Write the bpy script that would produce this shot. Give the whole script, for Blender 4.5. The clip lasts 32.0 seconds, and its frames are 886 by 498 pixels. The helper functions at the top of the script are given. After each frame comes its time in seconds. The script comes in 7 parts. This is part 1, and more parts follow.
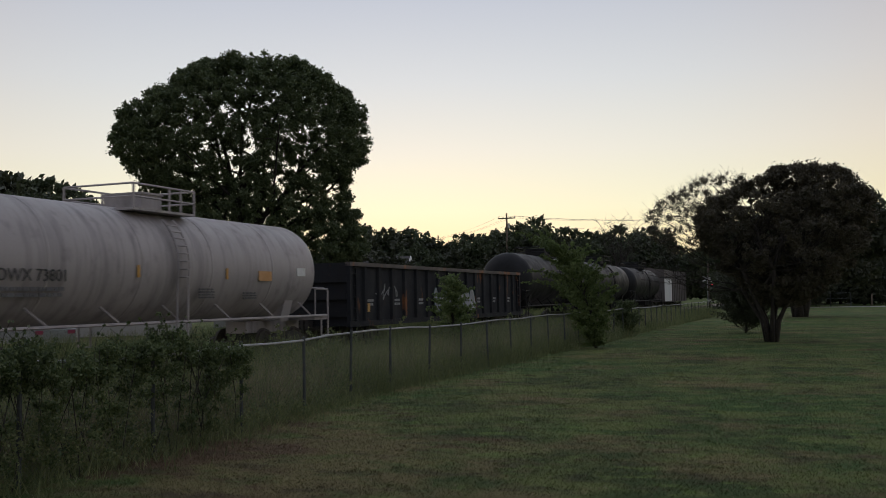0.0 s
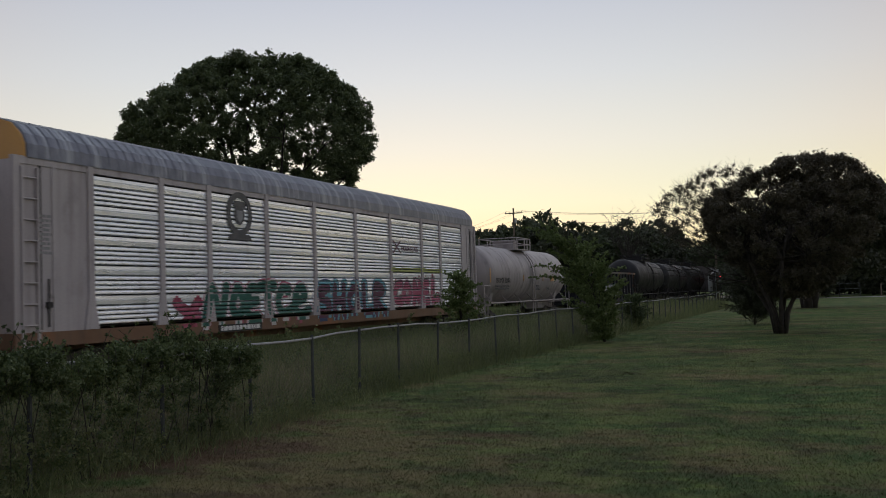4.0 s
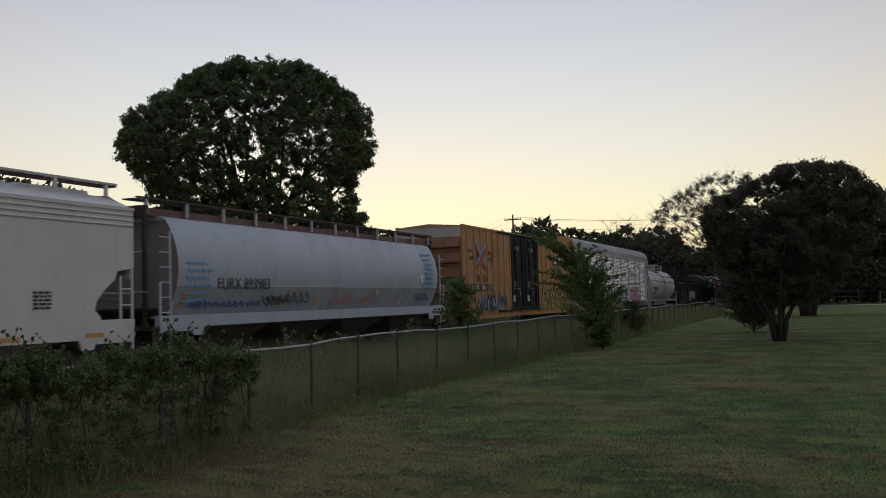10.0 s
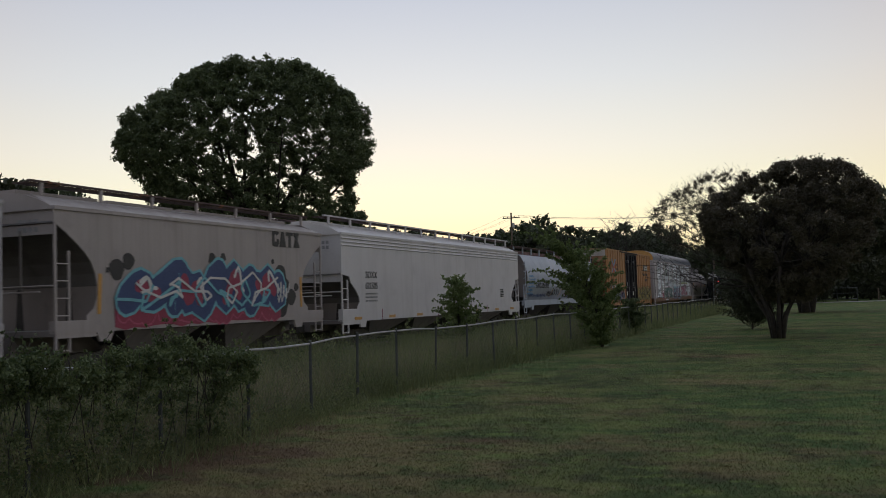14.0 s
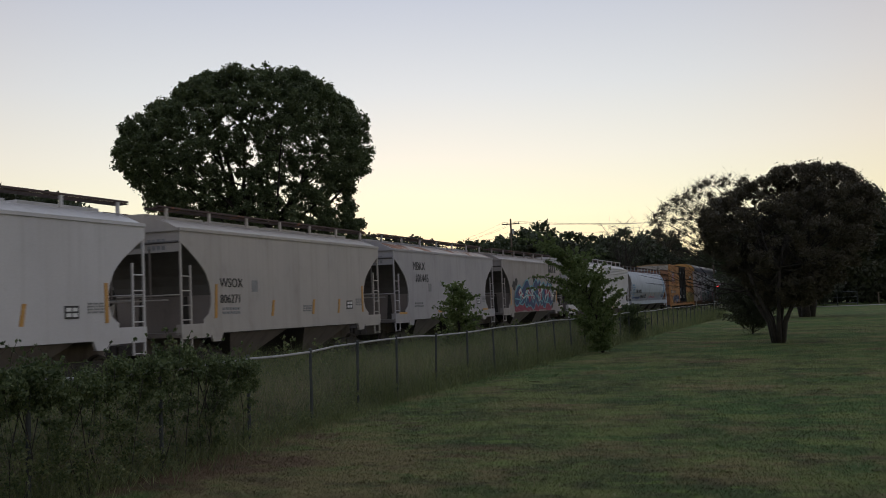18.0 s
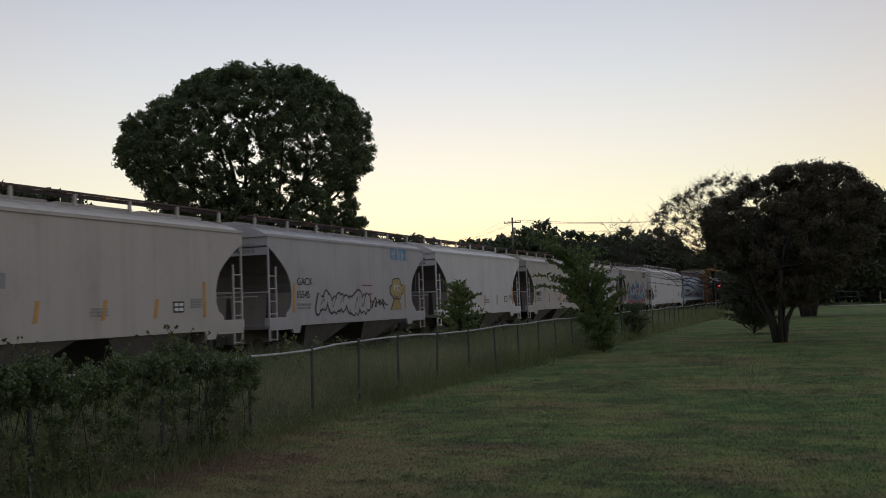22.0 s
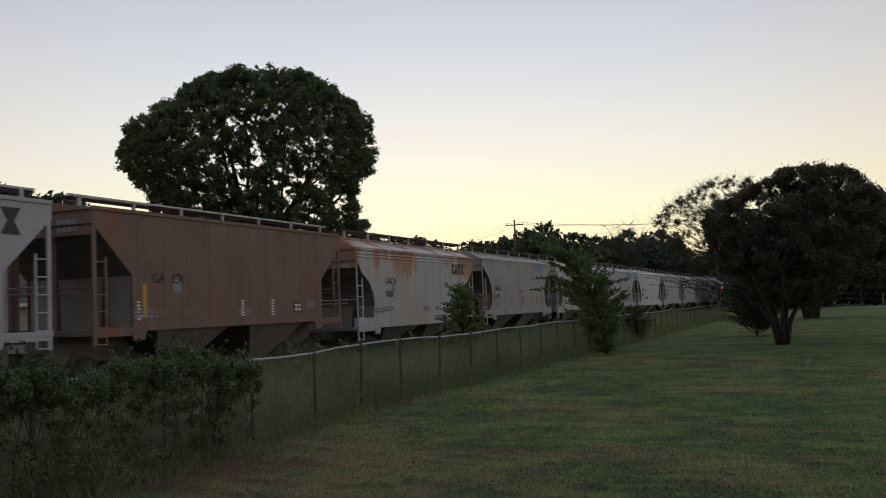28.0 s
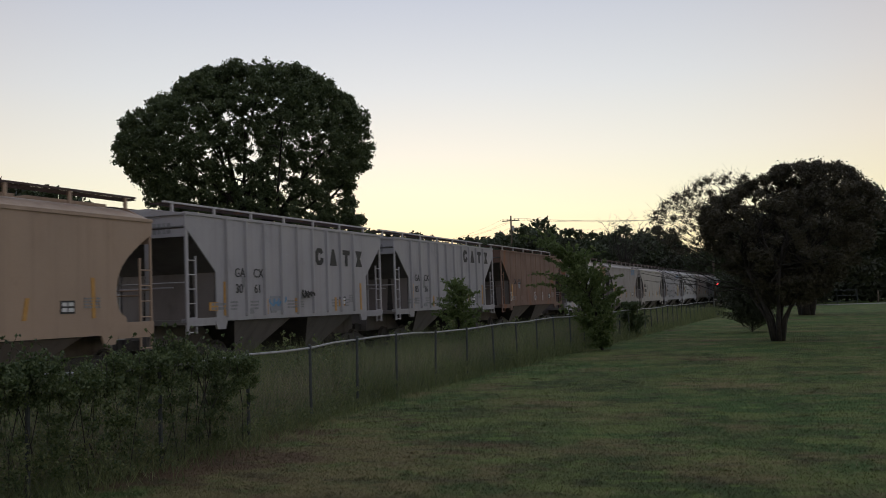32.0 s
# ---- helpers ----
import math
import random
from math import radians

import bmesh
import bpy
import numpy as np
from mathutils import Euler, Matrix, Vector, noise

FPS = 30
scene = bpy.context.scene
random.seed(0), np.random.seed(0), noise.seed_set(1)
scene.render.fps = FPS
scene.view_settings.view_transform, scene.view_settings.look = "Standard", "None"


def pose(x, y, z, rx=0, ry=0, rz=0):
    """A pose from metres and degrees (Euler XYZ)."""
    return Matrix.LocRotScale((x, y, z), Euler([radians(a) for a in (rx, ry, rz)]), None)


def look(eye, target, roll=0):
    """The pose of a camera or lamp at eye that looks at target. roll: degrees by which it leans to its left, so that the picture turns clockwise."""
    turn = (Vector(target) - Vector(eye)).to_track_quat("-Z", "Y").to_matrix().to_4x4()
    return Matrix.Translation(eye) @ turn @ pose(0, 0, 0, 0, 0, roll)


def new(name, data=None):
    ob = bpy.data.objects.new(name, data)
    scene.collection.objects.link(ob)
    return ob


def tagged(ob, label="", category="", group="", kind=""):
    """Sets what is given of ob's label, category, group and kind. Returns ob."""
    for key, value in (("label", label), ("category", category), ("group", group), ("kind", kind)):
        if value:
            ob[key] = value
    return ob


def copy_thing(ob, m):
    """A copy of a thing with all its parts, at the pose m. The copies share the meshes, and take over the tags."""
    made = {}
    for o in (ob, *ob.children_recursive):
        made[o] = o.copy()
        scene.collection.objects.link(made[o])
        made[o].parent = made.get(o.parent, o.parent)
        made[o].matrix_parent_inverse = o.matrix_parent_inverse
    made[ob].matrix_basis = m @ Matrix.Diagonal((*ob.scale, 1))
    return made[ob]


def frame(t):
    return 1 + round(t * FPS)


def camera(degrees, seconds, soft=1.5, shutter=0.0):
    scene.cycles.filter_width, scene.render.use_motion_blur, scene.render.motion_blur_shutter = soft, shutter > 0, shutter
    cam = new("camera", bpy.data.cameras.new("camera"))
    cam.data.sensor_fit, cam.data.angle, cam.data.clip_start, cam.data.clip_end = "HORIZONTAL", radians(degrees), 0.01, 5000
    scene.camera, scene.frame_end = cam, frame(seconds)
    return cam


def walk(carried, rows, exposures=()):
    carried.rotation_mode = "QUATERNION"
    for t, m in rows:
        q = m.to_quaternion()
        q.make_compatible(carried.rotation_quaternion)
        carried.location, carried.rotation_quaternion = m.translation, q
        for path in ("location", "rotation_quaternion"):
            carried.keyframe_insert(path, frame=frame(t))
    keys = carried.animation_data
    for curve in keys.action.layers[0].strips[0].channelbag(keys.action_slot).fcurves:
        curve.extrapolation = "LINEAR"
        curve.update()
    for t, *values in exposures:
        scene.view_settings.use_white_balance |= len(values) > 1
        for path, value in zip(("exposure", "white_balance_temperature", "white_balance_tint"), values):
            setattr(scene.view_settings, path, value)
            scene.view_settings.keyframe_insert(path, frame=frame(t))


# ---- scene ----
# The track runs along +y, the eye stands over the origin, the ground is at z = 0.
cam = camera(49.17, 32.0, soft=0.9, shutter=0.3)
# seconds, x, y, z, yaw to the left, pitch up, roll
PATH = [
    (0.0, -0.007, -0.002, 1.773, 21.325, 2.993, -1.091),
    (0.5, -0.005, -0.003, 1.778, 21.464, 2.664, -1.267),
    (1.0, -0.007, 0.003, 1.779, 21.563, 2.534, -1.365),
    (1.5, -0.002, 0.001, 1.772, 21.580, 2.556, -1.501),
    (2.0, 0.001, 0.003, 1.773, 21.623, 2.546, -1.688),
    (2.5, 0.006, -0.007, 1.777, 21.677, 2.586, -1.790),
    (3.0, -0.001, 0.009, 1.771, 21.652, 2.645, -1.831),
    (3.5, -0.000, 0.007, 1.775, 21.707, 2.681, -1.850),
    (5.5, 0.002, 0.002, 1.789, 21.908, 3.137, -2.165),
    (6.0, 0.016, -0.011, 1.790, 21.876, 3.251, -2.318),
    (6.5, 0.004, -0.001, 1.787, 21.730, 3.320, -2.281),
    (7.0, 0.006, -0.010, 1.791, 21.580, 3.276, -2.290),
    (7.5, 0.010, -0.002, 1.785, 21.650, 3.136, -2.363),
    (8.0, 0.011, 0.001, 1.790, 21.844, 3.101, -2.230),
    (8.5, 0.001, 0.001, 1.794, 21.858, 3.098, -1.892),
    (9.0, 0.000, -0.000, 1.790, 21.835, 3.100, -1.719),
    (9.5, -0.002, 0.000, 1.791, 21.783, 3.096, -1.702),
    (10.0, 0.005, -0.007, 1.788, 21.709, 3.114, -1.658),
    (10.5, -0.003, 0.002, 1.794, 21.647, 3.103, -1.608),
    (11.0, 0.005, -0.003, 1.789, 21.678, 3.065, -1.603),
    (11.5, -0.003, -0.003, 1.791, 21.720, 3.062, -1.494),
    (12.0, -0.003, -0.007, 1.794, 21.644, 3.068, -1.546),
    (12.5, 0.004, -0.012, 1.797, 21.679, 3.023, -1.686),
    (13.0, 0.009, -0.015, 1.795, 21.646, 3.041, -1.802),
    (13.5, 0.003, -0.007, 1.797, 21.603, 3.028, -1.886),
    (14.0, 0.004, -0.011, 1.792, 21.622, 3.025, -1.913),
    (14.5, 0.007, -0.011, 1.796, 21.541, 2.983, -1.910),
    (16.5, 0.005, -0.018, 1.801, 21.574, 3.339, -1.764),
    (17.0, 0.006, -0.024, 1.803, 21.730, 3.373, -1.934),
    (17.5, -0.002, -0.007, 1.796, 21.716, 3.425, -2.209),
    (18.0, 0.012, -0.022, 1.805, 21.594, 3.405, -2.294),
    (18.5, -0.001, -0.018, 1.800, 21.653, 3.363, -2.220),
    (19.0, 0.002, -0.011, 1.805, 21.809, 3.265, -2.134),
    (19.5, 0.001, -0.010, 1.799, 21.820, 3.263, -2.211),
    (20.0, 0.009, -0.016, 1.802, 21.765, 3.282, -2.179),
    (20.5, 0.008, -0.020, 1.805, 21.708, 3.310, -2.137),
    (21.0, 0.010, -0.021, 1.807, 21.571, 3.306, -2.082),
    (21.5, 0.005, -0.012, 1.808, 21.564, 3.295, -2.058),
    (22.0, 0.013, -0.023, 1.804, 21.690, 3.317, -2.112),
    (22.5, 0.003, -0.014, 1.806, 21.670, 3.362, -2.058),
    (23.0, 0.002, -0.015, 1.805, 21.550, 3.458, -2.055),
    (23.5, 0.009, -0.028, 1.809, 21.430, 3.502, -1.968),
    (24.0, 0.005, -0.022, 1.811, 21.424, 3.509, -1.924),
    (24.5, 0.005, -0.022, 1.811, 21.465, 3.502, -1.957),
    (25.0, 0.001, -0.017, 1.808, 21.595, 3.501, -2.228),
    (25.5, 0.008, -0.017, 1.810, 21.786, 3.476, -2.524),
    (27.5, 0.005, -0.016, 1.809, 21.934, 3.464, -2.247),
    (28.0, 0.011, -0.017, 1.814, 21.815, 3.461, -2.197),
    (28.5, 0.001, -0.014, 1.812, 21.711, 3.470, -2.206),
    (29.0, -0.001, -0.017, 1.814, 21.611, 3.411, -2.151),
    (29.5, 0.009, -0.026, 1.809, 21.565, 3.395, -2.084),
    (30.0, 0.013, -0.026, 1.813, 21.554, 3.380, -2.036),
    (30.5, 0.005, -0.027, 1.816, 21.522, 3.349, -1.918),
    (31.0, 0.000, -0.028, 1.814, 21.486, 3.264, -1.823),
    (31.5, -0.001, -0.019, 1.810, 21.477, 3.224, -1.831),
    (32.0, 0.012, -0.022, 1.812, 21.604, 3.187, -1.998),
]
walk(cam, [(t, pose(x, y, z, 90 + pitch, 0, yaw) @ pose(0, 0, 0, 0, 0, roll)) for t, x, y, z, yaw, pitch, roll in PATH],
     exposures=[(0.0, -0.09), (12.0, -0.10), (13.0, -0.01), (32.0, -0.01)])

# ---- world and sun: the sun has not cleared the trees yet ----
SUN_AZ = 24.0   # degrees to the left of +y
world = bpy.data.worlds.new("dawn_sky")
scene.world = world
world.use_nodes = True
wn, wl = world.node_tree.nodes, world.node_tree.links
sky = wn.new("ShaderNodeTexSky")
sky.sky_type = "NISHITA"
sky.sun_disc = False
sky.sun_elevation = radians(1.5)
sky.sun_rotation = radians(-SUN_AZ)
sky.air_density, sky.dust_density, sky.ozone_density = 1.0, 1.0, 1.0
# thin haze: pale gold at the horizon, grey-blue overhead
coord, axes, haze, both = wn.new("ShaderNodeTexCoord"), wn.new("ShaderNodeSeparateXYZ"), wn.new("ShaderNodeValToRGB"), wn.new("ShaderNodeMix")
wl.new(coord.outputs["Generated"], axes.inputs["Vector"])
wl.new(axes.outputs["Z"], haze.inputs["Fac"])
stops = ((0.0, (0.84, 0.69, 0.42)), (0.045, (0.90, 0.83, 0.53)), (0.09, (0.925, 0.93, 0.69)), (0.15, (0.84, 0.85, 0.775)), (0.22, (0.70, 0.745, 0.78)),
         (0.31, (0.545, 0.59, 0.69)), (0.6, (0.58, 0.66, 0.77)), (1.0, (0.61, 0.70, 0.83)))
while len(haze.color_ramp.elements) < len(stops):
    haze.color_ramp.elements.new(0.5)
for element, (at, colour) in zip(haze.color_ramp.elements, stops):
    element.position, element.color = at, (*colour, 1.0)
both.data_type, both.blend_type = "RGBA", "ADD"
both.inputs[0].default_value = 0.015
# the sky away from the dawn is darker, and a little warmer beside it
level, toward, half_way, glow, dim = (wn.new("ShaderNodeVectorMath"), wn.new("ShaderNodeVectorMath"), wn.new("ShaderNodeMath"),
                                      wn.new("ShaderNodeValToRGB"), wn.new("ShaderNodeMix"))
flat = wn.new("ShaderNodeCombineXYZ")
wl.new(axes.outputs["X"], flat.inputs["X"])
wl.new(axes.outputs["Y"], flat.inputs["Y"])
level.operation, toward.operation, half_way.operation = "NORMALIZE", "DOT_PRODUCT", "MULTIPLY_ADD"
wl.new(flat.outputs["Vector"], level.inputs[0])
wl.new(level.outputs["Vector"], toward.inputs[0])
toward.inputs[1].default_value = (-math.sin(radians(SUN_AZ)), math.cos(radians(SUN_AZ)), 0.0)
half_way.inputs[1].default_value = half_way.inputs[2].default_value = 0.5
wl.new(toward.outputs["Value"], half_way.inputs[0])
wl.new(half_way.outputs[0], glow.inputs["Fac"])
tones = ((0.0, (0.60, 0.57, 0.62)), (0.5, (0.77, 0.735, 0.785)), (0.90, (0.92, 0.82, 0.78)), (0.945, (0.945, 0.865, 0.82)), (0.98, (0.985, 0.965, 0.95)), (1.0, (1.0, 1.0, 1.0)))
while len(glow.color_ramp.elements) < len(tones):
    glow.color_ramp.elements.new(0.5)
for element, (at, colour) in zip(glow.color_ramp.elements, tones):
    element.position, element.color = at, (*colour, 1.0)
dim.data_type, dim.blend_type = "RGBA", "MULTIPLY"
dim.inputs[0].default_value = 1.0
wl.new(haze.outputs["Color"], dim.inputs[6])
wl.new(glow.outputs["Color"], dim.inputs[7])
wl.new(dim.outputs[2], both.inputs[6])
wl.new(sky.outputs["Color"], both.inputs[7])
wl.new(both.outputs[2], wn["Background"].inputs["Color"])
wn["Background"].inputs["Strength"].default_value = 1.0
sun = new("sun", bpy.data.lights.new("sun", "SUN"))
sun.data.energy, sun.data.angle, sun.data.color = 0.05, radians(20), (1.0, 0.78, 0.55)
sun.matrix_basis = look((0, 0, 30), (30 * math.sin(radians(SUN_AZ)), -30 * math.cos(radians(SUN_AZ)), 30 - 30 * math.tan(radians(4))))


# ---- materials ----
def tree_of(name, rough, metal=0.0):
    m = bpy.data.materials.new(name)
    m.use_nodes = True
    n, l = m.node_tree.nodes, m.node_tree.links
    b = n["Principled BSDF"]
    b.inputs["Roughness"].default_value, b.inputs["Metallic"].default_value = rough, metal
    return m, n, l, b


def noise_of(n, l, scale, detail=6.0, stretch=(1, 1, 1), coord="Object", rough=0.6):
    tc, mp, t = n.new("ShaderNodeTexCoord"), n.new("ShaderNodeMapping"), n.new("ShaderNodeTexNoise")
    mp.inputs["Scale"].default_value = stretch
    l.new(tc.outputs[coord], mp.inputs["Vector"])
    l.new(mp.outputs["Vector"], t.inputs["Vector"])
    t.inputs["Scale"].default_value, t.inputs["Detail"].default_value, t.inputs["Roughness"].default_value = scale, detail, rough
    return t.outputs["Fac"]


def ramp_of(n, l, fac, a, b, ca=0.0, cb=1.0):
    r = n.new("ShaderNodeMapRange")
    r.inputs["From Min"].default_value, r.inputs["From Max"].default_value = a, b
    r.inputs["To Min"].default_value, r.inputs["To Max"].default_value = ca, cb
    l.new(fac, r.inputs["Value"])
    return r.outputs["Result"]


def mix_of(n, l, fac, a, b, mode="MIX"):
    x = n.new("ShaderNodeMix")
    x.data_type, x.blend_type = "RGBA", mode
    for key, value in ((0, fac), (6, a), (7, b)):
        if isinstance(value, (int, float)):
            x.inputs[key].default_value = value
        elif isinstance(value, tuple):
            x.inputs[key].default_value = (*value, 1.0)
        else:
            l.new(value, x.inputs[key])
    return x.outputs[2]


def bump_of(n, l, b, height, strength, distance=0.01):
    u = n.new("ShaderNodeBump")
    u.inputs["Strength"].default_value, u.inputs["Distance"].default_value = strength, distance
    l.new(height, u.inputs["Height"])
    l.new(u.outputs["Normal"], b.inputs["Normal"])


def plain(name, c1, c2, scale=3.0, rough=0.7, metal=0.0, bump=0.15, fine=40.0):
    """Two tones of one surface, mixed by a coarse and a fine grain."""
    m, n, l, b = tree_of(name, rough, metal)
    coarse, grain = noise_of(n, l, scale), noise_of(n, l, fine, 3.0)
    col = mix_of(n, l, ramp_of(n, l, coarse, 0.35, 0.65), c1, c2)
    col = mix_of(n, l, ramp_of(n, l, grain, 0.3, 0.7, 0.0, 0.35), col, tuple(v * 0.55 for v in c1))
    l.new(col, b.inputs["Base Color"])
    l.new(ramp_of(n, l, grain, 0.3, 0.7, max(0.05, rough - 0.12), min(1.0, rough + 0.12)), b.inputs["Roughness"])
    bump_of(n, l, b, grain, bump)
    return m


def paint(name, colour, dirt=(0.12, 0.10, 0.085), amount=0.5, rust=0.0, rough=0.55, metal=0.0, gloss=0.5):
    """Weathered car paint: faded patches, streaks that run down, road dirt, rust where it has broken through."""
    m, n, l, b = tree_of(name, rough, metal)
    b.inputs["Specular IOR Level"].default_value = gloss
    fade = noise_of(n, l, 0.45, 4.0)
    streak = noise_of(n, l, 1.0, 6.0, (1.0, 3.4, 0.16))
    blot = noise_of(n, l, 1.7, 8.0, (1, 1, 0.7))
    grain = noise_of(n, l, 28.0, 4.0)
    col = mix_of(n, l, ramp_of(n, l, fade, 0.3, 0.7), colour, tuple(min(1.0, v * 0.86 + 0.015) for v in colour))
    col = mix_of(n, l, ramp_of(n, l, streak, 0.48, 0.78, 0.0, amount), col, dirt)
    col = mix_of(n, l, ramp_of(n, l, blot, 0.56, 0.8, 0.0, amount * 0.8), col, tuple(v * 0.8 for v in dirt))
    if rust:
        patch = noise_of(n, l, 0.9, 7.0, (1, 1.2, 0.45))
        edge = ramp_of(n, l, patch, 0.62 - 0.2 * rust, 0.70 - 0.2 * rust)
        col = mix_of(n, l, edge, col, mix_of(n, l, grain, (0.16, 0.055, 0.02), (0.30, 0.13, 0.055)))
    col = mix_of(n, l, ramp_of(n, l, grain, 0.35, 0.75, 0.0, 0.16), col, dirt)
    l.new(col, b.inputs["Base Color"])
    l.new(ramp_of(n, l, blot, 0.3, 0.7, rough - 0.1, min(1.0, rough + 0.2)), b.inputs["Roughness"])
    bump_of(n, l, b, fade, 0.25, 0.03)
    return m


def leaf_material(name, dark, light, trans=0.25):
    m, n, l, b = tree_of(name, 0.6)
    geo = n.new("ShaderNodeNewGeometry")
    big = noise_of(n, l, 0.5, 3.0)
    col = mix_of(n, l, geo.outputs["Random Per Island"], dark, light)
    col = mix_of(n, l, ramp_of(n, l, big, 0.35, 0.65, 0.0, 0.5), col, tuple(v * 0.6 for v in dark))
    l.new(col, b.inputs["Base Color"])
    tr = n.new("ShaderNodeBsdfTranslucent")
    l.new(col, tr.inputs["Color"])
    mx = n.new("ShaderNodeMixShader")
    mx.inputs[0].default_value = trans
    l.new(b.outputs[0], mx.inputs[1])
    l.new(tr.outputs[0], mx.inputs[2])
    l.new(mx.outputs[0], n["Material Output"].inputs["Surface"])
    return m


def turf(n, l):
    """Colour of the lawn: green, with dry and worn patches, more of them on the trodden near end."""
    wide, mid = noise_of(n, l, 0.11, 5.0), noise_of(n, l, 0.8, 6.0, (1.0, 0.6, 1))
    dry, worn = noise_of(n, l, 0.34, 9.0, (0.8, 1.0, 1), rough=0.74), noise_of(n, l, 1.9, 7.0, (0.6, 1.0, 1), rough=0.74)
    tuft, bald = noise_of(n, l, 3.4, 5.0, (0.6, 1, 1)), noise_of(n, l, 0.22, 8.0, (0.7, 1.1, 1), rough=0.74)
    place, axes = n.new("ShaderNodeTexCoord"), n.new("ShaderNodeSeparateXYZ")
    l.new(place.outputs["Object"], axes.inputs[0])
    lean, trod = n.new("ShaderNodeMath"), n.new("ShaderNodeMapRange")
    lean.operation = "MULTIPLY_ADD"
    lean.inputs[1].default_value = 1.1
    l.new(axes.outputs["X"], lean.inputs[0])
    l.new(axes.outputs["Y"], lean.inputs[2])
    trod.inputs["From Min"].default_value, trod.inputs["From Max"].default_value = 3.0, 14.0
    trod.inputs["To Min"].default_value, trod.inputs["To Max"].default_value = 0.06, -0.028
    l.new(lean.outputs[0], trod.inputs["Value"])
    def shifted(v):
        a = n.new("ShaderNodeMath")
        l.new(v, a.inputs[0])
        l.new(trod.outputs["Result"], a.inputs[1])
        return a.outputs[0]
    streak = noise_of(n, l, 0.62, 7.0, (0.85, 1.0, 1), rough=0.7)
    col = mix_of(n, l, ramp_of(n, l, mid, 0.42, 0.58), (0.054, 0.074, 0.026), (0.118, 0.138, 0.046))
    col = mix_of(n, l, ramp_of(n, l, wide, 0.45, 0.54, 0.0, 0.85), col, (0.054, 0.106, 0.030))
    col = mix_of(n, l, ramp_of(n, l, streak, 0.52, 0.58, 0.0, 0.85), col, (0.138, 0.158, 0.052))
    col = mix_of(n, l, ramp_of(n, l, streak, 0.45, 0.36, 0.0, 0.5), col, (0.042, 0.066, 0.024))
    col = mix_of(n, l, ramp_of(n, l, tuft, 0.56, 0.64, 0.0, 0.8), col, (0.135, 0.190, 0.052))
    col = mix_of(n, l, ramp_of(n, l, shifted(dry), 0.50, 0.60, 0.0, 0.7), col, (0.198, 0.146, 0.076))
    col = mix_of(n, l, ramp_of(n, l, shifted(bald), 0.56, 0.62, 0.0, 0.9), col, (0.110, 0.066, 0.044))
    return mix_of(n, l, ramp_of(n, l, worn, 0.53, 0.62, 0.0, 0.65), col, (0.056, 0.046, 0.029))


def lawn_material():
    m, n, l, b = tree_of("lawn", 0.9)
    fine = noise_of(n, l, 16.0, 6.0)
    col = mix_of(n, l, ramp_of(n, l, fine, 0.40, 0.70, 0.0, 0.25), turf(n, l), (0.050, 0.064, 0.026))
    l.new(col, b.inputs["Base Color"])
    b.inputs["Specular IOR Level"].default_value = 0.1
    bump_of(n, l, b, fine, 0.8, 0.05)
    return m


def blade_material():
    m, n, l, b = tree_of("grass_blade", 0.7)
    geo = n.new("ShaderNodeNewGeometry")
    col = mix_of(n, l, ramp_of(n, l, geo.outputs["Random Per Island"], 0.0, 1.0, 0.0, 0.4), turf(n, l), (0.075, 0.082, 0.032))
    l.new(col, b.inputs["Base Color"])
    b.inputs["Specular IOR Level"].default_value = 0.2
    return m


M_LAWN = lawn_material()
M_BLADE = blade_material()
M_STRAW = leaf_material("dry_blade", (0.20, 0.17, 0.105), (0.36, 0.31, 0.20), 0.35)
M_WEED = leaf_material("weed_leaf", (0.095, 0.135, 0.050), (0.275, 0.285, 0.128), 0.45)
M_VINE = leaf_material("vine_leaf", (0.044, 0.076, 0.026), (0.165, 0.20, 0.075), 0.32)
M_LEAF = leaf_material("oak_leaf", (0.066, 0.096, 0.038), (0.125, 0.155, 0.066), 0.32)
M_LEAF_DARK = leaf_material("cedar_leaf", (0.034, 0.043, 0.022), (0.062, 0.068, 0.033), 0.2)
M_LEAF_FAR = leaf_material("elm_leaf", (0.040, 0.058, 0.026), (0.075, 0.094, 0.042), 0.25)
M_LEAF_RED = leaf_material("autumn_leaf", (0.056, 0.050, 0.033), (0.105, 0.090, 0.055), 0.3)
M_LEAF_SAP = leaf_material("sapling_leaf", (0.11, 0.16, 0.05), (0.21, 0.27, 0.095), 0.42)
M_BARK = plain("bark", (0.020, 0.017, 0.014), (0.046, 0.038, 0.031), 6.0, 0.95, 0.0, 0.9, 18.0)
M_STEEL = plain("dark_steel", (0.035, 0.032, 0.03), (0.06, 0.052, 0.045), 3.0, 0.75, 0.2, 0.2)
M_WHEEL = plain("wheel_steel", (0.05, 0.042, 0.037), (0.08, 0.066, 0.056), 5.0, 0.65, 0.3, 0.2)
M_GALV = plain("galvanised_steel", (0.34, 0.35, 0.35), (0.46, 0.47, 0.47), 6.0, 0.45, 0.75, 0.1)
M_TOPRAIL = plain("weathered_zinc_rail", (0.26, 0.26, 0.265), (0.38, 0.38, 0.385), 5.0, 0.6, 0.35, 0.1)
M_POST = plain("fence_post_steel", (0.035, 0.042, 0.042), (0.06, 0.066, 0.064), 6.0, 0.7, 0.0, 0.1)
M_WIRE = plain("fence_wire", (0.10, 0.11, 0.11), (0.16, 0.17, 0.17), 6.0, 0.6, 0.5, 0.1)
M_WEEDSTALK = plain("weed_stalk", (0.10, 0.11, 0.05), (0.16, 0.15, 0.08), 6.0, 0.8)
